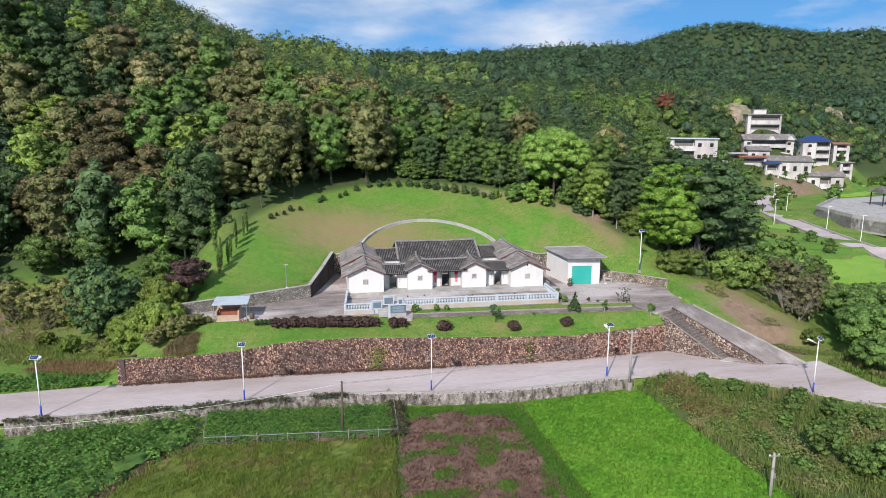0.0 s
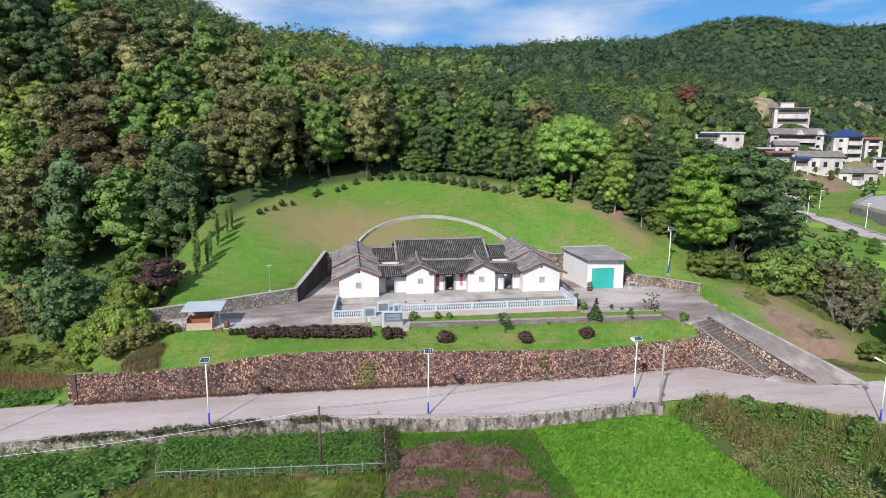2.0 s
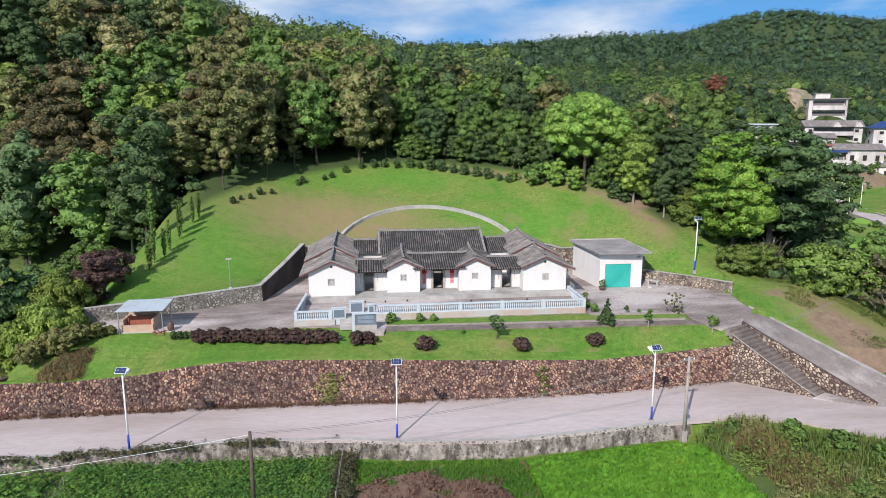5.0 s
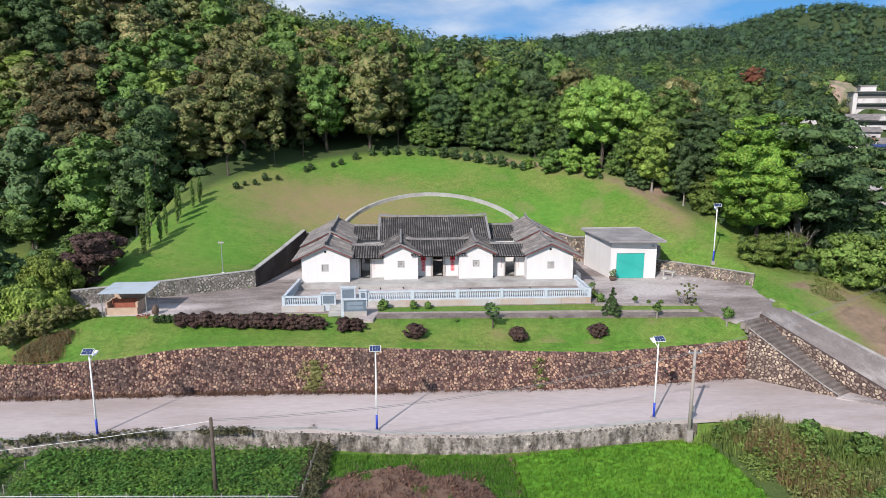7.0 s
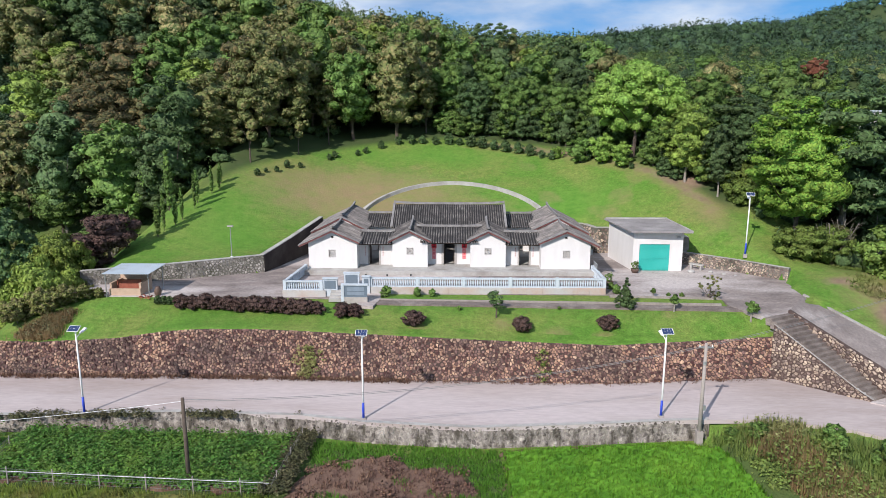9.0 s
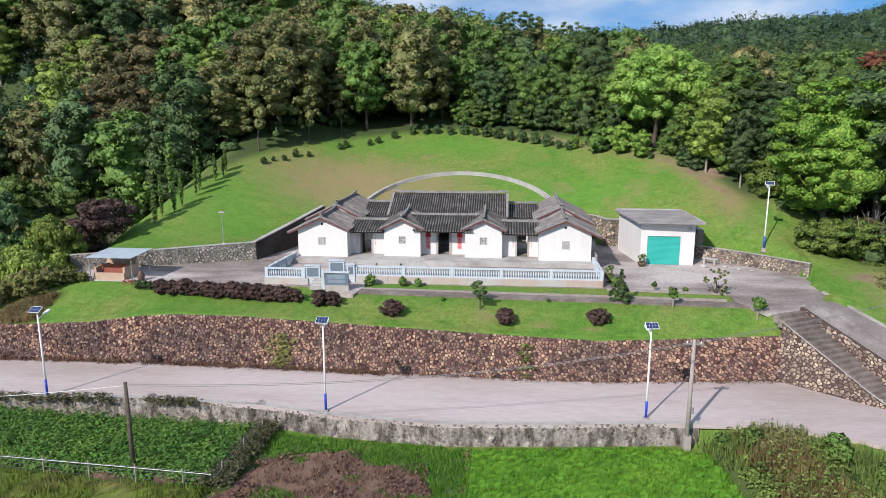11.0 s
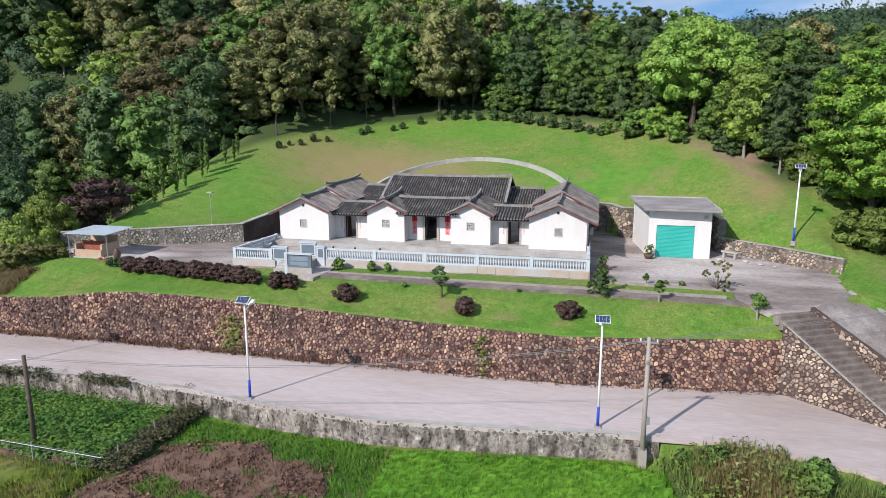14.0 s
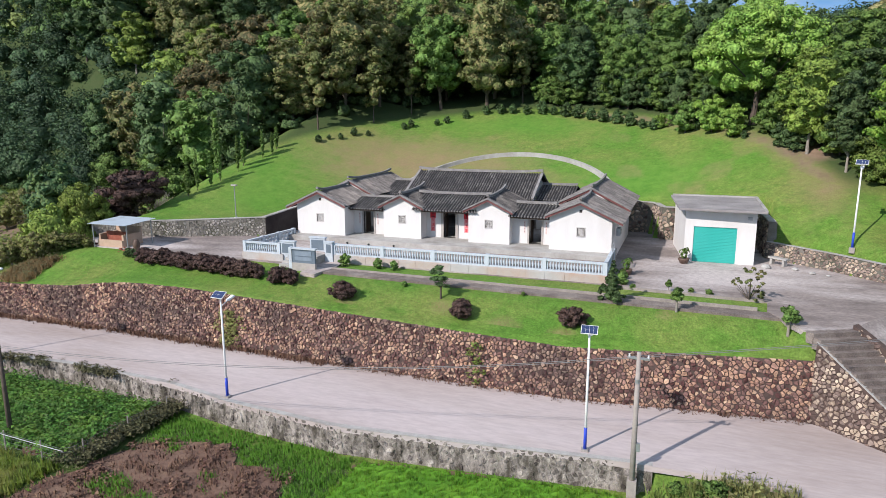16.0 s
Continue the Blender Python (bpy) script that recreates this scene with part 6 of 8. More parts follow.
bright = tree_kind("bright_tree", "large bright lime-green spreading tree", "tree", "round", 5.9, 9.0, 3.4, M["leaf_bright"], M["bark"], 8, clumps=120, per=130, size=0.24, lump=0.16)
russet = tree_kind("russet_tree", "russet-red leafed tree among green ones", "tree", "round", 5.0, 8.0, 3.0, M["leaf_russet"], M["bark"], 10, size=0.4)

# near woods round the lawn
rs_w = np.random.default_rng(77)
spots = []
def far_enough(x, y, d):
    return all((x - a) ** 2 + (y - c) ** 2 > (d * 0.5 + e * 0.5) ** 2 for a, c, e in spots)
def lawn_edge(x, y):
    return math.hypot((x - 14.5) / 33.0, max(y - 90, 0) / 42.0)
tries = 0
KEEP_OFF = ((-44, 133, 8), (-51, 126.5, 7), (-36.5, 125, 6.5), (-18.5, 120.5, 5.5), (-57, 152, 6), (40, 119, 6.5), (52, 98, 8), (-27.5, 106, 5), (-20, 93.5, 5))
while len(spots) < 300 and tries < 26000:
    tries += 1
    x, y = rs_w.uniform(-96, 84), rs_w.uniform(96, 182)
    edge = lawn_edge(x, y)
    if edge < 1.03 or (x < -18 and y < 113.5 + (-18 - x) * 0.12) or (-31 < x < -7 and y < 114):
        continue
    q = (x - 58) * 0.866 - (y - 95) * 0.5
    if q > 4 or (x < -45 and y < 119 + 0.08 * (-45 - x)) or (x < -58 and y < 150):
        continue
    if any(math.hypot(x - a, y - c) < r for a, c, r in KEEP_OFF):
        continue
    d = rs_w.uniform(5.0, 7.2) + (0.6 if edge > 1.5 else -1.4 if edge < 1.15 else 0)
    if far_enough(x, y, d):
        spots.append((x, y, d))
for x, y, d in spots:
    edge = lawn_edge(x, y)
    left = x < 12
    w = {"dark": 0.24, "mid": 0.24, "olive": 0.14, "brown": 0.12, "buff": 0.08, "blue": 0.12, "bamboo": 0.06} if left else {"dark": 0.26, "mid": 0.42, "olive": 0.10, "buff": 0.02, "blue": 0.12, "bamboo": 0.08}
    if -30 < x < 15 and y > 122 and edge > 1.15:
        w = {"buff": 0.26, "brown": 0.10, "olive": 0.20, "mid": 0.34, "bamboo": 0.1}
    if -56 < x < -30 and 112 < y < 150:
        w = {"brown": 0.36, "olive": 0.18, "dark": 0.20, "mid": 0.26}
    if x < -56:
        w = {"dark": 0.36, "mid": 0.34, "olive": 0.12, "blue": 0.08, "bamboo": 0.1}
    if edge < 1.12 and left:
        w = {"slim": 0.5, "olive": 0.22, "blue": 0.1, "mid": 0.18}
    names = list(w)
    p = np.array([w[k] for k in names])
    nm = names[int(rs_w.choice(len(names), p=p / p.sum()))]
    if x < 0 and y < 121 and nm != "slim":
        nm = ("dark", "mid", "blue", "olive")[int(rs_w.integers(4))]
    kinds = NEAR if edge < 1.45 and x > -50 else BACK
    kd = slim if nm == "slim" else kinds[nm][int(rs_w.integers(len(kinds[nm])))]
    base_s = 1.12 if not left else 1.3
    if edge < 1.25 and not left:
        base_s = 0.85
    if x > 44 and y > 122:
        base_s = 0.75
    plant(kd, x, y, base_s * rs_w.uniform(0.8, 1.22), rs_w.uniform(0, 360))
# bushy trees that close the wood's edge down to the lawn
for k in range(46):
    a = math.radians(0.5 + 2.02 * k)
    e = rs_w.uniform(1.05, 1.12)
    x, y = 14.5 + 33.0 * e * math.cos(a), 90 + 42.0 * e * math.sin(a)
    if y < 109 or math.hypot(x - 40, y - 119) < 3.0:
        continue
    plant(low_dark if rs_w.random() < 0.5 else low_tree, x, y, rs_w.uniform(0.65, 1.15))
# trees that stand out
for kd, x, y, sc_, up_ in ((NEAR["brown"][0], -44, 133, 1.5, 1.55), (NEAR["brown"][0], -51, 126.5, 1.2, 1.1), (NEAR["brown"][0], -36.5, 125, 1.25, 1.25), (NEAR["olive"][0], -18.5, 120.5, 1.35, 1.1), (NEAR["bamboo"][0], -57, 152, 1.5, 1.1), (NEAR["blue"][0], -26, 117.5, 1.3, 1.1)):
    plant(kd, x, y, sc_, 30 * sc_, sz=up_)
plant(bright, 40.2, 119.6, 1.05, 40)
low_bright = tree_kind("low_tree", "bushy lime-green tree at the lawn's edge", "tree", "round", 2.3, 4.2, 0.2, M["leaf_bright"], M["bark"], 21, clumps=30, per=70, size=0.24, group="bushy trees at the lawn's edge")
for x, y, s in ((36.4, 120.0, 0.95), (38.4, 117.4, 0.8), (30.6, 124.4, 0.42), (46.4, 112.6, 0.5)):
    plant(low_bright, x, y, s)
plant(low_tree, 33.4, 121.6, 0.8)
plant(low_tree, 42.0, 115.6, 0.9)
plant(russet, 148, 281, 0.95, 0)
tall_airy = tree_kind("tall_tree", "tall airy tree rising above the woods", "tree", "vase", 5.4, 7.5, 9.5, M["leaf_blue"], M["bark"], 22, clumps=90, per=46, size=0.26, limbs=14, lump=0.11, core=0, flat=0.6)
plant(tall_airy, 22.5, 160, 1.0)
plant(tall_airy, 32.0, 161, 0.92)
big = tree_kind("large_tree", "large bright green tree with dense clumped foliage", "tree", "tall", 5.6, 13.0, 2.0, foliage("leaf_fresh_green", (0.180, 0.335, 0.050), (0.145, 0.285, 0.045), tip=(0.225, 0.350, 0.055), rand=0.0), M["bark"], 31, clumps=130, per=130, size=0.25, lump=0.15, flat=0.6, core=0.55)
plant(big, 52.6, 97.8, 1.0, 10)
fea = tree_kind("spreading_tree", "dark green tree with layered spreading boughs", "tree", "vase", 5.6, 8.0, 3.0, M["leaf_dark"], M["pale_bark"], 32, clumps=56, per=90, size=0.25, lump=0.2, flat=0.4, core=0.35)
for x, y, s in ((59.0, 100.0, 1.6), (66, 104, 1.55), (56, 108, 0.95), (72, 113, 1.0), (63, 118, 1.1), (52, 112, 0.85)):
    plant(fea, x, y, s)
rt = tree_kind("spreading_tree", "dark glossy tree beside the drive", "tree", "round", 4.2, 5.8, 1.2, M["leaf_mid"], M["bark"], 33, clumps=56, per=70, size=0.25, lump=0.22)
for x, y, s in ((66.5, 70.5, 1.0), (71, 77, 1.15), (63.5, 65.5, 0.7), (76, 69, 1.1), (68, 61, 0.8), (80, 80, 1.2)):
    plant(rt, x, y, s)
bushy = tree_kind("large_shrub", "large rounded olive-green shrub on the bank", "shrub", "round", 2.9, 3.2, 0.2, foliage("leaf_shrub", (0.185, 0.262, 0.058), (0.14, 0.21, 0.048), grain=4.5), M["bark"], 34, clumps=34, per=100, size=0.22, group="shrubs on the bank")
for x, y, s in ((51.6, 93.4, 1.0), (54.2, 94.2, 1.05), (58.6, 88.0, 1.55), (61.4, 88.6, 1.35), (56.3, 97.5, 0.9), (70, 90, 1.2), (63.2, 76.6, 0.6), (49.6, 103.5, 0.9), (50.0, 106.5, 1.0), (47.6, 109.2, 0.9)):
    plant(bushy, x, y, s)
bare = thing("bare_shrub", "leafless grey branched shrub on the bank", "shrub", "bare shrubs")
bb = Build()
rb_ = np.random.default_rng(3)
for k in range(26):
    a, l = rb_.uniform(0, 6.28), rb_.uniform(1.6, 3.2)
    e = (l * 0.45 * math.cos(a), l * 0.45 * math.sin(a), l)
    bb.tube((0, 0, -0.2), e, 0.035, 0.015, 4)
    for j in range(4):
        c = rb_.uniform(0.45, 0.95)
        f = tuple(v * c for v in e)
        g = rb_.normal(size=3) * 0.45
        bb.tube(f, (f[0] + g[0], f[1] + g[1], f[2] + abs(g[2]) + 0.2), 0.014, 0.006, 3)
part("twigwork", bb, M["pale_bark"], bare)
for x, y, s in ((55.0, 94.0, 1.5), (63.6, 83.6, 1.2), (65.0, 81.6, 1.3), (-25.5, 96.5, 1.0), (-23.8, 99.5, 1.1)):
    plant(bare, x, y, s)
dry_sh = tree_kind("dry_shrub", "tall thin brownish shrub with sparse leaves", "shrub", "vase", 2.6, 5.6, 0.4, foliage("leaf_dry_olive", (0.18, 0.165, 0.085), (0.12, 0.13, 0.06), grain=4.5), M["pale_bark"], 48, clumps=44, per=50, size=0.17, limbs=11, lump=0.15, core=0.3, group="dry shrubs on the bank")
for x, y, s in ((63.2, 86.0, 1.1), (65.6, 84.2, 1.25), (67.8, 83.4, 1.15), (64.6, 81.4, 0.9), (55.2, 94.6, 0.7), (-24.2, 97.0, 0.6), (-40, 96, 0.5), (-46, 100, 0.55), (-52, 97, 0.5)):
    plant(dry_sh, x, y, s)
# left side: single trees and bushes
purple = tree_kind("purple_tree", "dark purple-leafed ornamental tree by the yard", "tree", "round", 2.7, 3.0, 1.3, M["leaf_purple"], M["bark"], 35, clumps=30, per=90, size=0.2, group="purple trees")
plant(purple, -20.6, 92.6, 1.3, sz=1.2)
plant(purple, -23.6, 92.6, 1.15, sz=0.95)
gr = tree_kind("round_tree", "round bright green tree below the woods", "tree", "round", 3.6, 6.0, 1.6, M["leaf_mid"], M["bark"], 36, clumps=40, per=110, size=0.27)
plant(gr, -27.4, 106, 1.05)
plant(gr, -48, 116, 0.95)
plant(gr, -40, 117, 1.0)
yb = tree_kind("large_bush", "yellow-green leafy bush at the wall's end", "bush", "round", 3.3, 5.0, 0.2, foliage("leaf_yellow_bush", (0.228, 0.300, 0.057), (0.168, 0.240, 0.050), grain=4.5), M["pale_bark"], 37, clumps=46, per=100, size=0.22, group="bushes at the wall's end")
for x, y, s, tall in ((-22.6, 84.4, 1.15, 1.6), (-22.9, 88.0, 0.9, 1.2), (-26.2, 86.4, 0.85, 1.0), (-28.3, 88.5, 0.75, 0.8)):
    plant(yb, x, y, s, sz=tall)
bg = tree_kind("dark_bush", "blue-green dense bush below the lawn", "bush", "tall", 2.4, 5.2, 0.3, foliage("leaf_deep_green", (0.092, 0.178, 0.070), (0.070, 0.142, 0.062), tip=(0.14, 0.22, 0.07), grain=4.0), M["bark"], 38, clumps=60, per=80, size=0.2, lump=0.17, group="dark bushes")
for x, y, s, tall in ((-32.2, 92.4, 1.6, 1.95), (-28.8, 93.5, 1.25, 1.4), (-30.0, 97.5, 1.0, 1.1)):
    plant(bg, x, y, s, sz=tall)
scrub_bush = tree_kind("scrub_bush", "rounded olive-green bush on rough ground", "bush", "round", 2.2, 2.8, 0.1, foliage("leaf_scrub_olive", (0.24, 0.27, 0.075), (0.19, 0.23, 0.065), tip=(0.29, 0.26, 0.12), grain=4.5), M["pale_bark"], 52, clumps=44, per=60, size=0.2, core=0.45, group="bushes on rough ground")
for x, y, s in ((-38, 99, 1.25), (-41.5, 101.5, 1.1), (-36.5, 103, 1.3), (-45, 104.5, 1.2), (-33.5, 105, 1.1), (-50, 108, 1.2), (-56, 104, 1.0), (-42, 108, 1.2), (-60, 110, 1.2), (-34, 98, 0.9), (-54, 97, 0.7), (-25.5, 95.5, 0.8), (-24.5, 102.5, 0.9), (-28.5, 101.5, 1.0)):
    plant(scrub_bush, x, y, s)
for x, y, s in ((-18.9, 81.4, 0.62), (-17.6, 82.3, 0.45), (-20.3, 80.2, 0.75), (-20.6, 82.2, 0.8), (-21.8, 79.2, 0.7), (-16.6, 82.7, 0.3)):
    plant(scrub_bush, x, y, s)
for x, y, s in ((-26.6, 90.0, 0.8), (-36, 97, 0.6), (-38.5, 91, 0.35), (-34.5, 88, 0.45), (-26.5, 99.5, 0.5), (-29.5, 90.0, 0.5)):
    plant(yb, x, y, s)
# cypress row down the left edge of the lawn
cyp = tree_kind("cypress", "narrow green cypress at the lawn's edge", "tree", "column", 0.55, 4.2, 0.3, M["leaf_mid"], M["bark"], 39, clumps=24, per=42, size=0.15, limbs=2, lump=0.5, group="row of cypresses")
for k in range(11):
    t = k / 10
    if k in (4, 7):
        continue
    plant(cyp, -16.9 + 2.6 * t + random.uniform(-0.3, 0.3), 96.6 + 13.5 * t, random.uniform(0.5, 0.85), sz=random.uniform(0.5, 1.1))
plant(cyp, -18.6, 103.6, 1.2, sz=1.6)
# clipped shrubs along the top edge of the lawn
shrub = tree_kind("round_shrub", "small clipped dark green shrub on the lawn", "shrub", "round", 0.85, 1.5, 0.05, M["leaf_dark"], M["bark"], 40, clumps=20, per=28, size=0.13, limbs=3, lump=0.3, group="shrubs along the lawn's edge")
ed = [(6.5, 131.0), (8.6, 131.3), (10.3, 131.5), (12.4, 131.2), (14.5, 131.3), (16.2, 131.0), (18.0, 130.4), (19.7, 129.9), (21.5, 129.2), (23.2, 128.4), (25.1, 127.6), (26.8, 126.5), (28.4, 125.3), (29.8, 124.3), (34.6, 121.8), (36.6, 120.6), (4.0, 129.4)]
for x, y in ed:
    plant(shrub, x, y, random.uniform(0.75, 1.3))
plant(shrub, 42.6, 112.4, 1.5)
plant(shrub, 43.9, 110.9, 1.6)
for x, y in ((-2.4, 124.6), (-3.0, 123.6), (0.8, 126.4), (1.9, 127.4), (-6.4, 119.4), (-8.0, 118.4), (-10.2, 115.6), (-11.0, 114.2), (-9.0, 116.5), (38.0, 117.5), (39.4, 116.2)):
    plant(shrub, x, y, random.uniform(0.4, 0.7))

# front lawn planting
hb = tree_kind("hedge_bush", "dark purple clipped hedge bush beside the yard", "bush", "round", 0.95, 1.25, 0.02, M["leaf_purple"], M["bark"], 41, clumps=34, per=90, size=0.085, limbs=4, lump=0.24, group="purple hedge")
for k in range(15):
    t = k / 14
    if k == 12:
        continue
    plant(hb, -8.2 + 15.4 * t, 80.7 - 1.7 * t + random.uniform(-0.15, 0.15), random.uniform(0.85, 1.08))
for x, y, s in ((12.25, 77.8, 1.0), (21.1, 77.3, 0.95), (28.2, 77.6, 0.95)):
    plant(hb, x, y, s)
for k in range(5):
    plant(shrub, -10.6 + k * 0.55, 81.4 - 0.05 * k, 0.5)
pine = tree_kind("cloud_pine", "small layered pine tree on the lawn", "tree", "vase", 0.95, 1.3, 0.8, M["leaf_dark"], M["bark"], 42, clumps=11, per=110, size=0.11, limbs=6, lump=0.3, core=0, flat=0.5)
plant(pine, 19.1, 78.9, 1.05)
cone = tree_kind("conifer", "small dense green conifer on the lawn", "tree", "cone", 0.95, 2.7, 0.15, M["leaf_dark"], M["bark"], 43, clumps=34, per=80, size=0.11, limbs=3)
plant(cone, 30.2, 80.3, 1.0)
std = tree_kind("standard_shrub", "small round-headed tree with pale stem", "tree", "round", 0.5, 0.7, 0.75, M["leaf_mid"], M["pale_bark"], 44, clumps=12, per=70, size=0.1, limbs=4, lump=0.35, group="small trees on the lawn")
plant(std, 34.1, 79.6, 1.0)
plant(std, 40.1, 78.5, 1.15)
plant(std, 33.5, 83.6, 0.6)
airy = tree_kind("airy_shrub", "sparse airy green shrub at the yard's edge", "shrub", "vase", 1.1, 1.9, 0.1, M["leaf_olive"], M["bark"], 47, clumps=30, per=24, size=0.13, limbs=9, lump=0.09, core=0)
plant(airy, 38.3, 83.1, 1.1)
lowp = tree_kind("low_plant", "small leafy plant by the forecourt", "plant", "round", 0.5, 0.75, 0.05, M["leaf_mid"], M["bark"], 45, clumps=9, per=50, size=0.1, limbs=3, lump=0.35, group="small plants by the forecourt")
for x, y, s in ((9.4, 83.4, 1.2), (12.2, 83.5, 1.0), (13.6, 83.4, 0.9), (30.4, 84.6, 1.1), (30.3, 86.2, 0.9), (36.0, 83.5, 0.6), (16.0, 79.9, 0.5), (31.2, 83.6, 0.5), (24.5, 80.0, 0.35), (34.9, 83.8, 0.5)):
    plant(lowp, x, y, s)

# ---- village sites: no wood on them or in front of them ----
SITES = ((147, 255, 9), (203.9, 292, 12), (197.2, 278, 15), (212.2, 266, 10), (169.5, 262, 8), (176.2, 257, 8), (180.4, 250, 7), (192.2, 256, 13), (205.3, 250, 11), (241.7, 285, 8), (222, 258, 7), (186, 268, 8), (207, 313, 10), (313, 380, 11))
def on_site(x, y, ahead=9):
    for a, c, r in SITES:
        r = r * 0.72
        t = min(max(((a - x) * 0.56 + (c - y) * 0.83) / ahead, 0), 1)
        if math.hypot(x + 0.56 * ahead * t - a, y + 0.83 * ahead * t - c) < r:
            return True
    return False

# ---- far woods: one joined mass of crowns ----
def wood_mass(n, region, r0, r1, m, per, size, seed, hgt=1.0, tone=None):
    """Many crowns in one mesh: each a shaded heart and m sprays of loose leaves round it."""
    rs = np.random.default_rng(seed)
    cs = []
    while n > 0:
        n -= 1
        x, y = region(rs)
        if x is not None:
            cs.append((x, y))
    cs = np.array(cs)
    k = len(cs)
    rd = rs.uniform(r0, r1, k)
    z = ground(cs[:, 0], cs[:, 1])
    h = rd * hgt * rs.uniform(0.9, 1.6, k)
    a = rs.uniform(0, 2 * np.pi, (k, m))
    lift = rs.uniform(0.2, 1.1, (k, m))
    q = rs.uniform(0.3, 0.8, (k, m)) * rd[:, None] * np.where(lift > 0.8, 0.5, 1.0)
    pts = np.stack([cs[:, :1] + q * np.cos(a), cs[:, 1:] + q * np.sin(a), z[:, None] + h[:, None] * lift], 2).reshape(-1, 3)
    rad = (rd[:, None] * rs.uniform(0.3, 0.5, (k, m))).ravel()
    v, f, nr = lumps(rs, np.stack([cs[:, 0], cs[:, 1], z + h * 0.45], 1), rd * 0.56, 1, 0.85, 0.25, 0.25)
    v2, f2, nr2 = leaf_cloud(rs, pts, rad, per, size, crown=(0, 0, -4000), dw=0.9, ow=0.1, lift=0.75, shell=0.7, jitter=0.3)
    tn = tone(rs, cs) if tone else rs.uniform(0, 1, k)
    T = np.concatenate([np.repeat(tn, 12), np.repeat(tn, m * per * 3)])
    return np.concatenate([v, v2]), np.concatenate([f, f2 + len(v)]), np.concatenate([nr, nr2]), T

def tone_mid(rs, cs):
    """Species by place: young lime growth high on the left hill, mixed woods elsewhere."""
    t = np.clip(rs.beta(1.3, 1.5, len(cs)), 0, 0.89)
    high = (cs[:, 0] < 20) & (cs[:, 1] > 200) & (rs.random(len(cs)) < 0.6)
    t = np.where(high, rs.uniform(0.66, 0.93, len(cs)), t)
    grove = (np.hypot(cs[:, 0] - 135, cs[:, 1] - 270) < 26) & (rs.random(len(cs)) < 0.7)
    return np.where(grove, rs.uniform(0.74, 0.84, len(cs)), t)
def tone_far(rs, cs):
    # dark, cool greens put the haze of distance into the crown colour
    t = np.where(rs.random(len(cs)) < 0.7, rs.uniform(0.0, 0.36, len(cs)), rs.uniform(0.54, 0.68, len(cs)))
    lime = (cs[:, 0] < 90) & (cs[:, 1] < 700) & (rs.random(len(cs)) < 0.65)
    return np.where(lime, rs.uniform(0.74, 0.88, len(cs)), t)
def reg_mid(rs):
    y = rs.uniform(150, 360)
    x = rs.uniform(-0.62 * y - 25, 1.08 * y)
    edge = math.hypot((x - 14.5) / 33.0, max(y - 90, 0) / 42.0)
    q = (x - 58) * 0.866 - (y - 95) * 0.5
    if y < 182 and -78 < x < 84 or (q > -6 and valley_n(x, y) < 6) or edge < 1.1 or on_site(x, y):
        return None, None
    return x, y
def reg_far(rs):
    y = rs.uniform(360, 980)
    x = rs.uniform(-0.40 * y - 40, 0.98 * y)
    return (None, None) if valley_n(x, y) < 10 or on_site(x, y) else (x, y)
def reg_left(rs):
    x, y = rs.uniform(-170, -57), rs.uniform(116, 158)
    return (None, None) if x > -62 and y > 148 else (x, y)
# darkest tones only: the valley's shadow is put into the leaf colour
V, Q, N, T = wood_mass(420, reg_left, 2.4, 4.2, 9, 22, 0.45, 17, 1.2, lambda r, c: r.uniform(0.0, 0.34, len(c)))
tagged(new("valley_woods", raw_mesh("valley_woods", V, Q, M["mid_wood"], N, T)), "green trees filling the side valley, toned dark for its shadow", "woodland", kind="stuff")
V, Q, N, T = wood_mass(5000, reg_mid, 2.6, 5.0, 8, 16, 0.62, 12, 1.15, tone_mid)
tagged(new("hillside_woods", raw_mesh("hillside_woods", V, Q, M["mid_wood"], N, T)), "mixed green woodland on the hillside behind", "woodland", kind="stuff")
V, Q, N, T = wood_mass(6800, reg_far, 4.0, 7.4, 5, 8, 1.25, 13, 0.95, tone_far)
tagged(new("far_woods", raw_mesh("far_woods", V, Q, M["far_wood"], N, T)), "dense green woodland covering the distant hills", "woodland", kind="stuff")
# undergrowth under the near woods
def reg_under(rs):
    x, y = rs.uniform(-110, 78), rs.uniform(92, 165)
    edge = math.hypot((x - 14.5) / 33.0, max(y - 90, 0) / 42.0)
    q = (x - 58) * 0.866 - (y - 95) * 0.5
    if edge < 1.10 or q > 6 or (x < -14 and y < 111):
        return None, None
    return x, y
V, Q, N, T = wood_mass(2000, reg_under, 0.8, 1.7, 4, 9, 0.34, 14, 0.8)
tagged(new("undergrowth", raw_mesh("undergrowth", V, Q, M["leaf_dark"], N)), "dark bushy undergrowth beneath the trees", "undergrowth", kind="stuff")

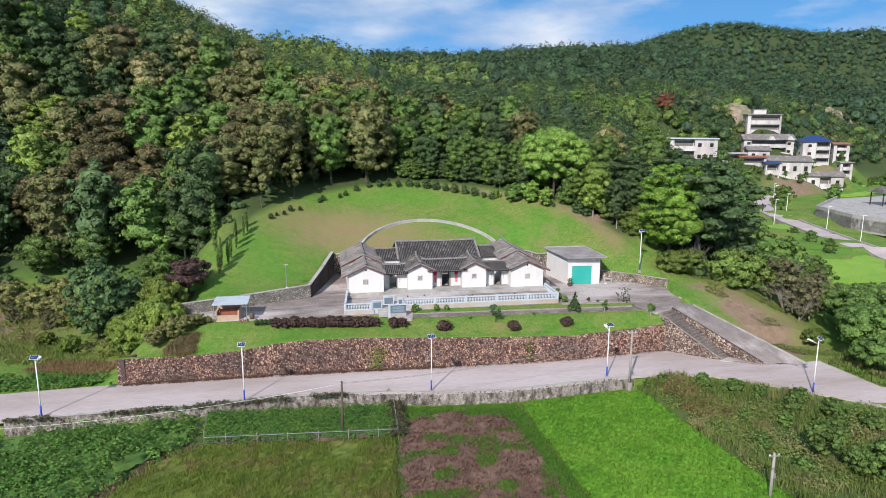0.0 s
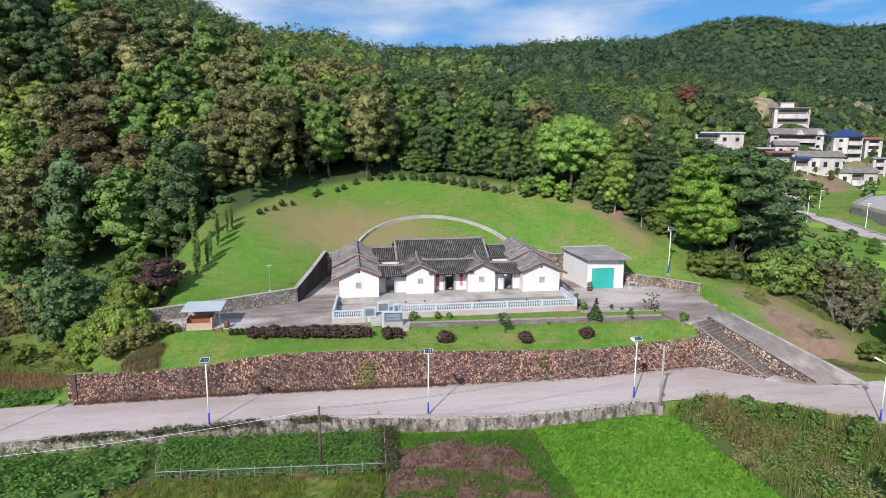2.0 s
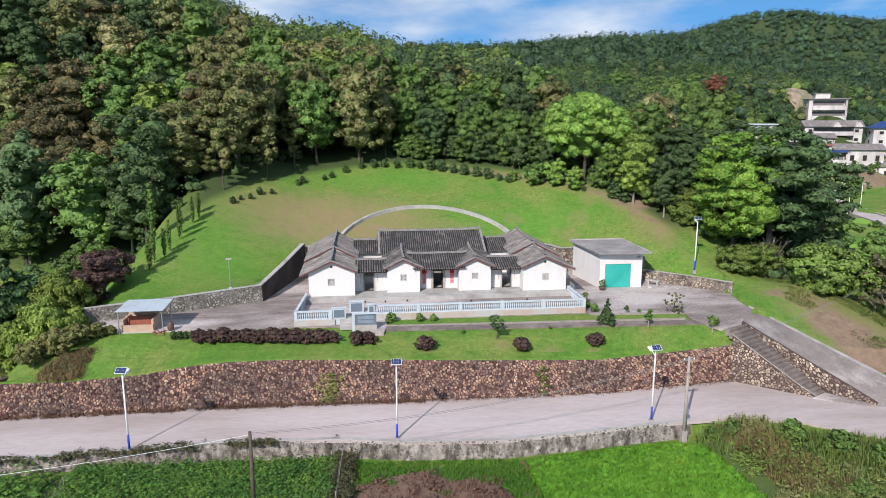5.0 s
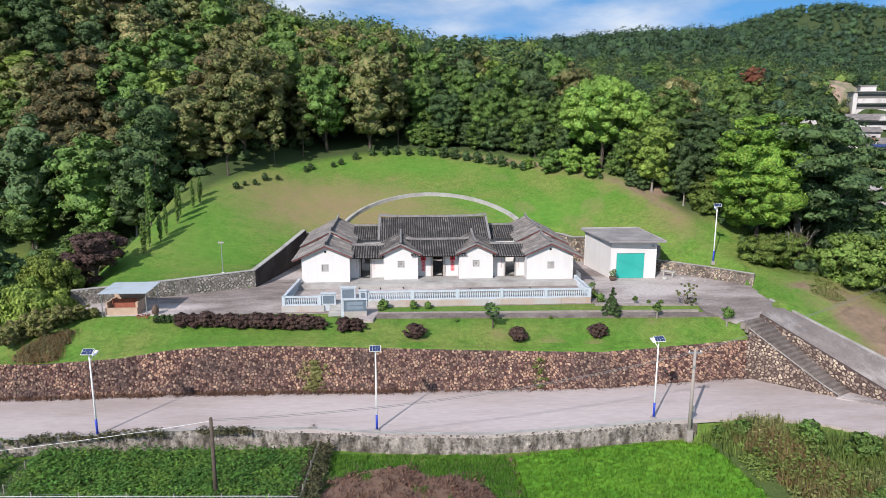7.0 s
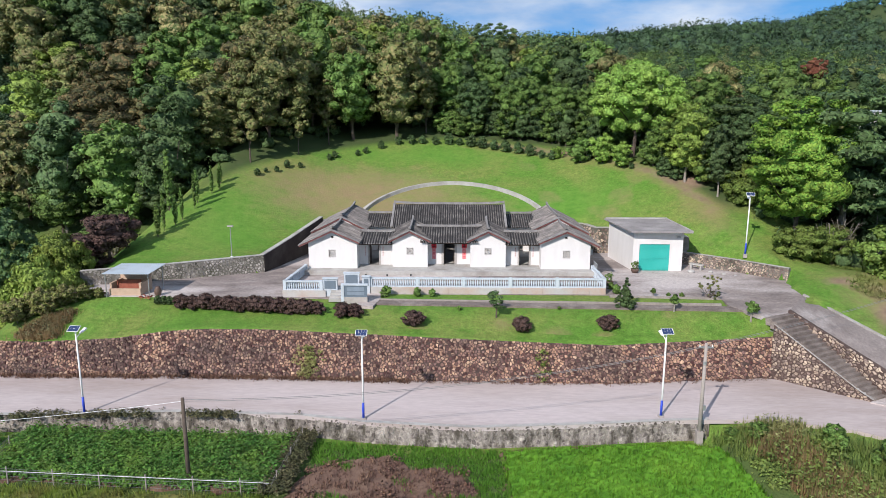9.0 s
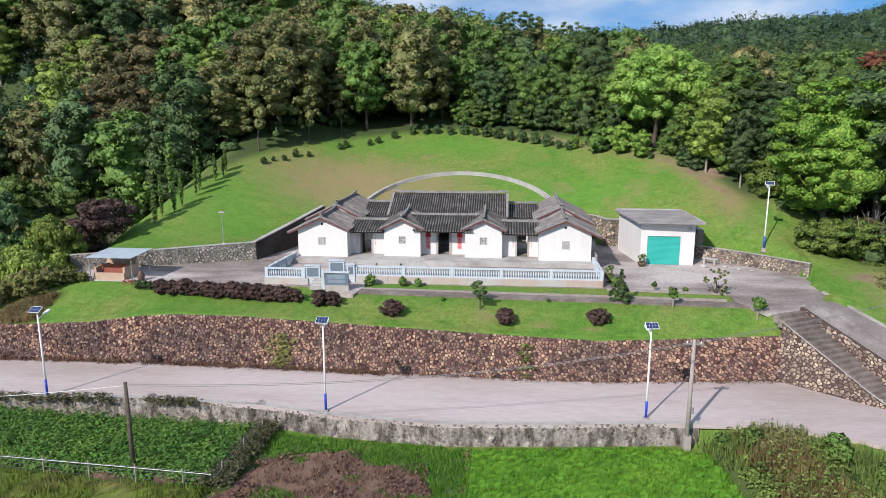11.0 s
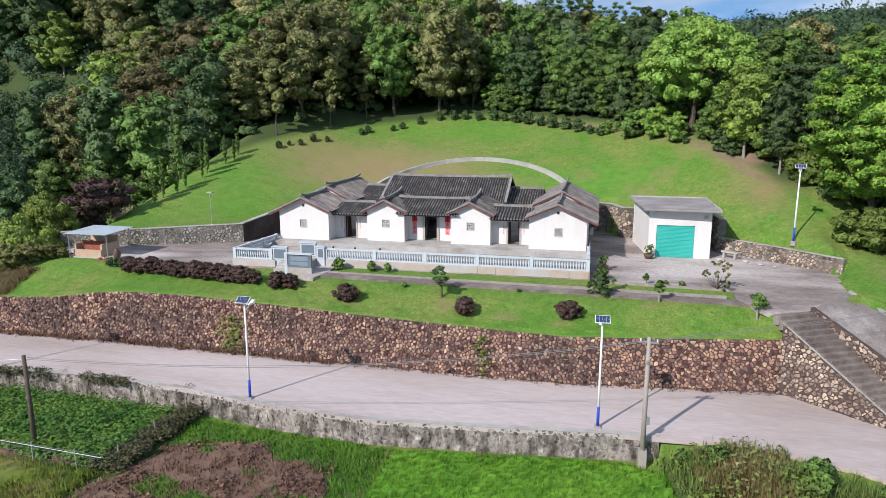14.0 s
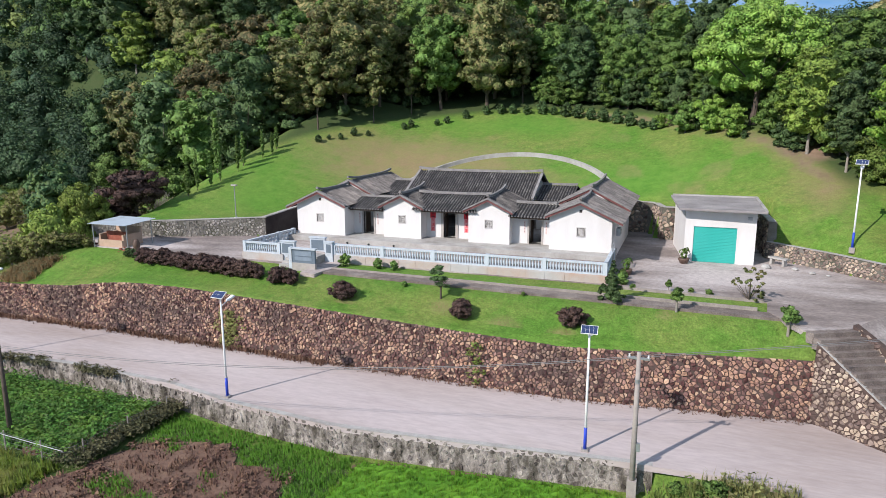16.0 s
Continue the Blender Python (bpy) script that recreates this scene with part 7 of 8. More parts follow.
# ---- fields: blades and leaves ----
def blades(rs, pts, length, width, per, lean=0.35, spread=0.12, bend=0.0):
    """Tapering blades from each point; returns verts, quads, normals."""
    n = len(pts) * per
    p = np.repeat(pts, per, 0) + np.concatenate([rs.normal(scale=spread, size=(n, 2)), np.zeros((n, 1))], 1)
    a = rs.uniform(0, 2 * np.pi, n)
    l = length * rs.uniform(0.65, 1.25, n)
    tl = np.abs(rs.normal(scale=lean, size=n))
    d = np.stack([np.cos(a) * np.sin(tl), np.sin(a) * np.sin(tl), np.cos(tl)], 1)
    s = np.stack([-np.sin(a), np.cos(a), np.zeros(n)], 1) * (width * rs.uniform(0.6, 1.3, n))[:, None]
    t = p + d * l[:, None]
    s = np.where((np.cross(s, d) @ np.array([0, -0.5, 0.85]) < 0)[:, None], -s, s)
    v = np.stack([p - s * 1.2, p + s * 1.2, t], 1).reshape(-1, 3)
    nr = d * 0.5 + np.array([0, 0, 0.8]) + rs.normal(scale=0.28, size=(n, 3))
    nr /= np.linalg.norm(nr, axis=1, keepdims=True)
    return v, np.arange(n * 3).reshape(-1, 3), np.repeat(nr, 3, 0)

def inside(poly, x, y):
    r = np.zeros(len(x), bool)
    for (x0, y0), (x1, y1) in zip(poly, poly[1:] + poly[:1]):
        c = ((y0 > y) != (y1 > y)) & (x < (x1 - x0) * (y - y0) / (y1 - y0 + 1e-9) + x0)
        r ^= c
    return r

def points_in(poly, n, rs, lift=0.0):
    xs_, ys_ = [p[0] for p in poly], [p[1] for p in poly]
    x, y = rs.uniform(min(xs_), max(xs_), n), rs.uniform(min(ys_), max(ys_), n)
    k = inside(poly, x, y)
    x, y = x[k], y[k]
    return np.stack([x, y, ground(x, y) + lift], 1)

def stuff(name, label, category, mat, v, q, nr):
    return tagged(new(name, raw_mesh(name, v, q, mat, nr)), label, category, kind="stuff")

def low_leaves(rs, pts, r0, r1, per, size, lift=0.5):
    rad = rs.uniform(r0, r1, len(pts))
    c = pts + np.stack([np.zeros(len(pts)), np.zeros(len(pts)), rad * lift], 1)
    return leaf_cloud(rs, c, rad, per, size, up=0.9, crown=np.mean(pts, 0) - np.array([0, 0, 60.0]), flat=0.75)

def patchy(pts, scale, level, seed):
    """Keeps the points where a smooth random field is above a level."""
    r = np.random.default_rng(seed)
    f = 0
    for k in range(9):
        a, w = r.uniform(0, 2 * math.pi), scale * r.uniform(0.6, 2.0)
        f = f + np.sin((pts[:, 0] * math.cos(a) + pts[:, 1] * math.sin(a)) * w + r.uniform(0, 6))
    return pts[f + r.normal(scale=0.6, size=len(pts)) > level]

def with_canopy(poly, height, step, rough, leafage, seed):
    """Adds to loose leaves the closed, uneven leaf layer that they grow out of."""
    r = np.random.default_rng(seed)
    xs_, ys_ = np.arange(min(p[0] for p in poly), max(p[0] for p in poly), step), np.arange(min(p[1] for p in poly), max(p[1] for p in poly), step)
    xx, yy = np.meshgrid(xs_, ys_)
    keep = inside(poly, xx.ravel(), yy.ravel()).reshape(xx.shape)
    z = ground(xx, yy) + height * r.uniform(1 - rough, 1 + rough, xx.shape)
    vv = np.stack([xx.ravel() + r.normal(0, step * 0.2, xx.size), yy.ravel() + r.normal(0, step * 0.2, xx.size), z.ravel()], 1)
    n = xx.shape[1]
    i = (np.arange(xx.shape[0] - 1)[:, None] * n + np.arange(n - 1)[None, :])
    ok = keep[:-1, :-1] & keep[1:, :-1] & keep[:-1, 1:] & keep[1:, 1:]
    i = i[ok]
    tri = np.concatenate([np.stack([i, i + 1, i + n + 1], 1), np.stack([i, i + n + 1, i + n], 1)])
    nn = r.normal(scale=0.25, size=vv.shape) + np.array([0, 0, 1.0])
    nn /= np.linalg.norm(nn, axis=1, keepdims=True)
    v, q, nr = leafage
    return np.concatenate([v, vv]), np.concatenate([q, tri + len(v)]), np.concatenate([nr, nn])

rs = np.random.default_rng(33)
PADDY = [(18.9, 67.0), (24, 67.6), (31.6, 68.4), (33.9, 67.6), (36.6, 41), (19.6, 41)]
xg, yg = np.meshgrid(np.arange(18, 37, 0.21), np.arange(41, 69, 0.22))
pp = np.stack([xg.ravel() + rs.normal(scale=0.05, size=xg.size), yg.ravel() + rs.normal(scale=0.05, size=xg.size)], 1)
pp = pp[inside(PADDY, pp[:, 0], pp[:, 1])]
pts = np.concatenate([pp, (ground(pp[:, 0], pp[:, 1]))[:, None]], 1)
stuff("rice_field", "dense bright green young rice in the paddy", "rice", M["rice"], *with_canopy(PADDY, 0.19, 0.24, 0.4, blades(rs, pts, 0.38, 0.036, 12, 1.0, 0.06), 61))
def ragged(poly, rs, step=0.7, amount=0.22):
    out = []
    for (x0, y0), (x1, y1) in zip(poly, poly[1:] + poly[:1]):
        n = max(1, int(math.hypot(x1 - x0, y1 - y0) / step))
        out += [(x0 + (x1 - x0) * i / n + rs.normal(0, amount), y0 + (y1 - y0) * i / n + rs.normal(0, amount)) for i in range(n)]
    return out
def patch(name, label, poly, z, mat):
    b = Build()
    b.slab(ragged(poly, np.random.default_rng(len(poly))), FIELD_Z - 0.2, z)
    return tagged(part(name, b, mat), label, "soil", kind="structure")
patch("soil_paddy", "wet dark soil of the rice paddy", PADDY, FIELD_Z + 0.05, M["soil"])
DRY = [(6.6, 64.8), (11.0, 66.2), (13.0, 64.6), (16.2, 65.0), (17.4, 60), (17.6, 41), (3.2, 41), (4.8, 60)]
patch("soil_plot", "bare brown soil of the cleared plot", DRY, FIELD_Z + 0.06, M["soil"])
VEG = [(-14.4, 68.6), (4.2, 68.2), (4.5, 61.8), (-13.8, 62.6)]
patch("soil_bed", "dark soil of the vegetable plot", VEG, FIELD_Z + 0.28, M["soil"])
pts = points_in(DRY, 2600, rs, 0.05)
stuff("dead_stalks", "withered brown stalks on the cleared plot", "stalks", M["dead_stalk"], *blades(rs, pts, 0.28, 0.03, 9, 1.1, 0.18))
pts = patchy(points_in(DRY, 420, rs, 0.0), 0.8, 0.8, 15)
stuff("stalk_heaps", "heaps of withered stalks on the cleared plot", "stalks", M["dead_stalk"], *low_leaves(rs, pts, 0.25, 0.7, 60, 0.16, 0.1))
gp = patchy(points_in(DRY, 16000, rs, 0.05), 1.0, 1.3, 5)
stuff("weed_patches", "green weed patches on the cleared plot", "weeds", M["turf"], *blades(rs, gp, 0.22, 0.028, 8, 0.7, 0.12))
EDGE = [(5.2, 68.2), (18.6, 67.2), (19.4, 60), (19.6, 41), (17.7, 41), (17.5, 60), (16.4, 65.2), (13.2, 64.8), (11.0, 66.4), (6.4, 65.0)]
pts = points_in(EDGE, 9000, rs)
stuff("grass_verge", "lush green grass between the plots", "grass", M["turf"], *blades(rs, pts, 0.26, 0.028, 9, 0.6, 0.12))
pts = points_in(VEG, 1900, rs, 0.22)
stuff("vegetable_leaves", "dark green leafy vegetable crop", "vegetables", M["veg"], *low_leaves(rs, pts, 0.18, 0.72, 40, 0.17))
RIPE = [(-17.5, 59.5), (-13.9, 61.8), (4.4, 61.0), (2.8, 41), (-26, 41)]
pts = patchy(points_in(RIPE, 11000, rs), 0.9, -2.0, 3)
stuff("ripening_crop", "yellow-green ripening grain crop", "crop", M["ripe_rice"], *with_canopy(RIPE, 0.22, 0.4, 0.6, blades(rs, pts, 0.55, 0.042, 12, 0.9, 0.15), 62))
LEFTV = [(-60, 67), (-34, 66.6), (-15.4, 67.6), (-15.2, 62.0), (-19, 58.5), (-29, 41), (-80, 41)]
pts = patchy(points_in(LEFTV, 2300, rs), 0.5, -2.6, 4)
stuff("bean_plants", "tall dense green leafy bean plants", "plants", M["veg"], *with_canopy(LEFTV, 0.32, 0.6, 0.8, low_leaves(rs, pts, 0.35, 1.35, 60, 0.25, 0.8), 63))
DITCH = [(-15.6, 62.4), (-13.9, 61.9), (-18.2, 55.5), (-26.2, 41), (-29.5, 41), (-19.6, 58.3)]
pts = points_in(DITCH, 900, rs)
stuff("ditch_weeds", "withered brown weeds along the ditch", "weeds", M["dead_stalk"], *blades(rs, pts, 0.45, 0.035, 14, 0.8, 0.2))
pts = patchy(points_in(DITCH, 300, rs), 1.2, 0.0, 6)
stuff("ditch_leaves", "leafy weeds along the ditch", "weeds", M["scrub"], *low_leaves(rs, pts, 0.25, 0.6, 30, 0.17, 0.4))
WEEDR = [(33.9, 68.9), (38.5, 69.0), (42.6, 67.2), (46.6, 64.4), (50.6, 61.2), (55.4, 56.2), (65, 48.6), (80, 41), (37.2, 41), (34.6, 66)]
pts = patchy(points_in(WEEDR, 6800, rs), 0.4, -1.2, 16)
stuff("tall_weeds", "rough tall weeds and grass on the bank", "weeds", M["weed"], *blades(rs, pts, 0.75, 0.035, 16, 0.55, 0.3))
pts = patchy(points_in(WEEDR, 3600, rs), 0.7, 0.3, 11)
stuff("weed_leaves", "leafy weeds on the bank", "weeds", M["weed"], *low_leaves(rs, pts, 0.3, 1.0, 34, 0.2, 0.5))
DRYG = [(35.0, 66.8), (38.2, 67.4), (40.6, 62.5), (43.0, 56), (39.4, 56.5), (36.6, 61.5)]
pts = patchy(points_in(DRYG, 1500, rs), 0.8, -0.6, 31)
stuff("dry_grass_band", "straw-coloured dry grass on the bank", "grass", M["dry_grass"], *blades(rs, pts, 0.85, 0.03, 14, 0.7, 0.25))
# verge weeds along the road wall and under the retaining wall
vx = rs.uniform(-34, 5, 700)
pts = np.stack([vx, line_y(ROAD_FRONT, vx) + rs.uniform(-0.5, 0.35, 700), np.full(700, ROAD_Z - 0.06)], 1)
pts = patchy(pts, 0.9, 0.2, 21)
stuff("verge_weeds", "straggling dry weeds along the road's edge", "weeds", bpy.data.materials["leaf_dry_olive"], *low_leaves(rs, pts, 0.12, 0.34, 26, 0.12, 0.2))
vx = rs.uniform(-25, 12, 500)
pts = np.stack([vx, np.interp(vx, WALL_X, WALL_Y) - rs.uniform(0.02, 0.5, 500), np.full(500, ROAD_Z + 0.02)], 1)
stuff("dead_weeds", "brown dead weeds along the foot of the wall", "weeds", M["dead_stalk"], *blades(rs, pts, 0.3, 0.03, 12, 0.7, 0.2))
vx = rs.uniform(5, 41, 160)
pts = np.stack([vx, np.interp(vx, WALL_X, WALL_Y) - rs.uniform(0.02, 0.3, 160), np.full(160, ROAD_Z + 0.02)], 1)
stuff("dead_weeds", "brown dead weeds along the foot of the wall", "weeds", M["dead_stalk"], *blades(rs, pts, 0.2, 0.03, 10, 0.8, 0.2))
for cx, n in ((4.0, 60), (3.5, 40), (22.6, 20)):
    z = rs.uniform(-4.8, -2.2, n)
    pts = np.stack([rs.normal(cx, 0.3, n), np.interp(cx, WALL_X, WALL_Y) + 0.07 * (z - ROAD_Z) - 0.12 + 0 * z, z], 1)
    stuff("wall_creeper", "green creeper hanging on the stone wall", "creeper", M["weed"], *low_leaves(rs, pts, 0.15, 0.3, 14, 0.16, 0.0))
# plots and rough ground left of the wall
PLOT = [(-62, 76.6), (-38, 76.2), (-27, 77.0), (-27.5, 79.5), (-45, 82), (-62, 82)]
pts = points_in(PLOT, 1300, rs)
stuff("plot_vegetables", "rows of green vegetables beside the road", "vegetables", M["veg"], *low_leaves(rs, pts, 0.2, 0.42, 16, 0.24))
BRN = [(-38, 82.6), (-29, 79.9), (-26.3, 80.5), (-27.0, 84.2), (-36, 85.4)]
pts = points_in(BRN, 700, rs)
stuff("dry_weeds", "brown dry weeds on a fallow plot", "weeds", M["dry_grass"], *blades(rs, pts, 0.42, 0.035, 13, 0.8, 0.3))
ROUGH = [(-75, 83), (-40, 84.5), (-27, 85.5), (-22, 84.5), (-20.8, 88), (-21, 97), (-30, 104), (-45, 112), (-80, 120)]
pts = patchy(points_in(ROUGH, 8200, rs), 0.35, -0.8, 23)
stuff("rough_grass", "rough yellow-green grass and weeds", "grass", M["scrub"], *blades(rs, pts, 0.5, 0.045, 12, 0.8, 0.4))
pts = points_in(ROUGH, 650, rs)
stuff("scrub_leaves", "low leafy scrub below the lawn", "scrub", M["scrub"], *low_leaves(rs, pts, 0.4, 0.9, 28, 0.28, 0.5))
TUFT = [(-20.6, 76.9), (-17.6, 76.8), (-16.9, 78.2), (-17.4, 80.4), (-18.8, 80.2), (-20.2, 78.6)]
pts = patchy(points_in(TUFT, 700, rs), 1.2, 0.2, 8)
stuff("dry_tuft", "russet dry grass clump above the wall", "grass", M["dry_grass"], *blades(rs, pts, 0.5, 0.03, 16, 0.8, 0.3))
stuff("dry_bramble", "russet dry bramble above the wall", "bramble", bpy.data.materials["leaf_dry_olive"], *low_leaves(rs, pts[::4], 0.25, 0.6, 34, 0.13, 0.5))
RB = [(50.6, 88.2), (54, 82), (59, 73), (64, 72), (63, 84), (57, 95), (50, 96)]
pts = patchy(points_in(RB, 5000, rs), 0.5, 0.4, 12)
stuff("bank_grass", "short rough grass on the bank above the drive", "grass", M["weed"], *blades(rs, pts, 0.2, 0.04, 9, 0.9, 0.2))
RV = [(59.5, 69.5), (60.0, 62.5), (68, 56), (90, 47), (90, 85), (64, 72)]
pts = points_in(RV, 3000, rs)
stuff("roadside_weeds", "green roadside weeds under the trees", "weeds", M["weed"], *blades(rs, pts, 0.6, 0.05, 11, 0.6, 0.3))
small_tree = tree_kind("young_tree", "young leafy green tree among the weeds", "tree", "round", 1.5, 2.4, 0.5, M["leaf_mid"], M["bark"], 46, clumps=30, per=80, size=0.15, lump=0.2, core=0.4, group="young trees on the bank")
for x, y, s in ((43.6, 51.0, 1.3), (46.2, 45.6, 1.45), (44.6, 47.0, 1.1), (47.6, 53.6, 0.85), (50.0, 56.5, 0.8)):
    plant(small_tree, x, y, s)
bank_bush = tree_kind("bank_bush", "straggling dark green bush among the weeds", "bush", "round", 1.1, 1.5, 0.05, M["leaf_mid"], M["bark"], 53, clumps=26, per=56, size=0.15, core=0.4, group="bushes among the weeds")
for x, y, s in ((40.6, 66.2, 0.9), (43.0, 64.0, 1.1), (45.2, 62.4, 0.9), (41.4, 59.6, 0.8), (46.8, 59.4, 1.2), (48.8, 60.6, 1.0), (50.4, 57.8, 1.1), (45.0, 57.4, 0.9), (39.2, 53.0, 0.9), (47.6, 53.4, 1.2), (52.4, 54.4, 1.2), (40.2, 48.6, 1.0), (55, 50, 1.3), (50, 50, 1.2), (36.2, 67.4, 0.7), (34.8, 67.9, 0.6)):
    plant(bank_bush, x, y, s)

# ---- small things round the yard ----
shed = thing("shed", "open shed of red brick under pale metal roof", "shed")
part("low_wall", Build().box(-15.7, 83.0, -0.9, -12.85, 83.2, 0.62), M["adobe"], shed, "tan rendered low wall")
part("end_wall", Build().box(-13.05, 83.2, -0.1, -12.85, 85.2, 1.1), M["adobe"], shed)
part("end_wall", Build().box(-15.7, 83.2, -0.1, -15.5, 85.2, 1.1), M["adobe"], shed)
part("brick_panel", Build().box(-15.3, 83.7, 0.2, -13.1, 83.85, 1.3), M["brick"], shed, "red brick panel")
part("back_wall", Build().box(-15.7, 85.2, -0.1, -12.85, 85.4, 1.6), M["adobe"], shed)
for x, y in ((-15.8, 82.7), (-11.9, 82.7), (-11.9, 85.6), (-15.8, 85.6)):
    part("post", Build().tube((x, y, -0.3), (x, y, 2.12 + (y - 82.7) * 0.047), 0.05, 0.05, 8), M["metal"], shed)
rb2 = Build()
for lift in (0.0, 0.02):
    for k in range(39):
        x0, zz = -15.95 + k * 0.112, (0.05 if k % 2 else 0.0) + lift
        rb2.v += [(x0, 82.3, 2.12 + zz), (x0, 86.0, 2.27 + zz)]
for k in range(38):
    a = 2 * k
    rb2.f += [(a, a + 1, a + 3, a + 2), (a + 78, a + 80, a + 81, a + 79), (a, a + 2, a + 80, a + 78), (a + 1, a + 79, a + 81, a + 3)]
rb2.f += [(0, 78, 79, 1), (76, 77, 155, 154)]
part("roof", rb2, M["blue_roof"], shed, "pale blue corrugated metal roof")
pile = thing("brick_pile", "small heap of red bricks beside the shed", "bricks")
for k in range(26):
    a = random.Random(k)
    bx, by, bz = -12.4 + a.uniform(-0.5, 0.7), 82.5 + a.uniform(-0.4, 0.4), -0.25 + 0.07 * (k // 5)
    if k == 0:
        br = part("brick", Build().box(-0.12, -0.06, -0.03, 0.12, 0.06, 0.03), M["brick"], pile)
        o = br
    else:
        o = new("brick", br.data)
        o.parent = pile
    o.location, o.rotation_euler = (bx, by, bz), (a.uniform(-0.3, 0.3), a.uniform(-0.3, 0.3), a.uniform(0, 3))
jar = thing("jar", "tall brown glazed jar beside the shed", "jar", at=pose(-11.3, 83.1, -0.12))
part("body", Build().lathe([(0.16, 0), (0.3, 0.3), (0.32, 0.6), (0.2, 0.85), (0.18, 0.95)], n=12), M["terracotta"], jar, smooth=True)
wall_low = thing("garden_wall", "low stone edging beside the shed", "wall", kind="structure")
part("edging", Build().box(-20.2, 83.4, -0.9, -16.4, 83.75, 0.12), M["mortar"], wall_low)

# path and grass strip in front of the forecourt
tagged(part("path", Build().slab([(8.0, 81.0), (41.0, 79.5), (41.4, 80.7), (9.0, 82.1)], -0.3, -0.04), M["worn_step"]), "narrow brown concrete path along the lawn", "path", kind="structure")
kb = Build()
for k in range(24):
    t0, t1 = k / 24, (k + 1) / 24 - 0.0002
    P = lambda t, o: (8.9 + 29.8 * t, 82.15 - 0.95 * t + o)
    q = [P(t0, 0), P(t1, 0), P(t1, 0.14), P(t0, 0.14)]
    kb.slab(q, -0.25, 0.06)
tagged(part("kerb", kb, M["edging"]), "brownish concrete kerb along the grass strip", "kerb", kind="structure")
kb = Build()
for k in range(18):
    t0, t1 = k / 18, (k + 1) / 18 - 0.0002
    q = [(29.6 + 9.6 * t0, 83.55 - 0.6 * t0), (29.6 + 9.6 * t1, 83.55 - 0.6 * t1), (29.6 + 9.6 * t1, 83.8 - 0.6 * t1), (29.6 + 9.6 * t0, 83.8 - 0.6 * t0)]
    kb.slab(q, -0.25, 0.1)
tagged(part("kerb", kb, M["edging"]), "raised concrete edging of the yard", "kerb", kind="structure")
rs = np.random.default_rng(51)
LAWN = [(-15, 77.4), (-8, 77.2), (5, 77.0), (20, 76.4), (30, 76.4), (41, 78.2), (40.8, 79.3), (9, 80.8), (-14, 82.4)]
pts = points_in(LAWN, 26000, rs, -0.03)
stuff("lawn_grass", "short mown grass of the front lawn", "grass", M["turf"], *blades(rs, pts, 0.07, 0.016, 3, 1.0, 0.09))

# bits at the garage and house
pot = thing("plant_pot", "round dark pot with a small plant by the garage", "pot plant", "pots", at=pose(34.3, 93.0, 0))
part("pot", Build().lathe([(0.28, 0), (0.42, 0.3), (0.45, 0.42), (0.38, 0.42), (0.36, 0.36)], n=14), M["terracotta"], pot, smooth=True)
v, q, nr = leaf_cloud(np.random.default_rng(4), [(0, 0, 0.7), (0.15, 0.1, 1.0), (-0.15, 0, 0.9)], [0.3, 0.25, 0.25], 34, 0.2)
lv = new("leaves", raw_mesh("leaves", v, q, M["leaf_mid"], nr))
lv.parent = pot
copy_thing(pot, pose(30.4, 87.6, 0.0))
bench = thing("stone_bench", "grey stone slab bench by the low wall", "bench", at=pose(41.2, 94.6, 0, 0, 0, -40))
part("seat", Build().box(-0.75, -0.25, 0.5, 0.75, 0.25, 0.62), M["pale_concrete"], bench)
part("leg", Build().box(-0.6, -0.2, 0, -0.42, 0.2, 0.5), M["pale_concrete"], bench)
part("leg", Build().box(0.42, -0.2, 0, 0.6, 0.2, 0.5), M["pale_concrete"], bench)
for x, y, s in ((40.2, 93.2, 0.42), (43.2, 92.2, 0.25), (42.2, 93.2, 0.3), (44.2, 91.8, 0.18)):
    rk = Build()
    r5 = random.Random(int(x * 10))
    rk.lathe([(s * r5.uniform(0.6, 0.9), 0), (s * r5.uniform(0.9, 1.1), s * 0.35), (s * 0.6, s * 0.7), (s * 0.12, s * 0.8)], (0, 0, -0.02), 7)
    rock = tagged(part("rock", rk, M["pale_concrete"]), "loose pale boulder lying on the yard", "rock", "boulders")
    rock.matrix_world = pose(x, y, 0, 0, 0, r5.uniform(0, 90))
side = thing("side_rail", "grey metal side gate at the forecourt corner", "gate")
for k in range(7):
    part("bar", Build().tube((29.3, 88.0 + k * 0.25, 0.6), (29.3, 88.0 + k * 0.25, 2.0), 0.02, 0.02, 6), M["metal"], side)
part("rail", Build().box(29.27, 87.95, 1.95, 29.33, 89.6, 2.02), M["metal"], side)
part("rail", Build().box(29.27, 87.95, 0.7, 29.33, 89.6, 0.76), M["metal"], side)
ac = thing("air_conditioner", "grey outdoor unit fixed to the side wall", "air conditioner", at=pose(29.2, 91.6, 2.2))
part("case", Build().box(0.0, -0.4, 0, 0.32, 0.4, 0.6), M["metal"], ac, bevel=0.02)
part("fan_grille", Build().tube((0.32, 0, 0.3), (0.34, 0, 0.3), 0.24, 0.24, 16), M["dark"], ac)
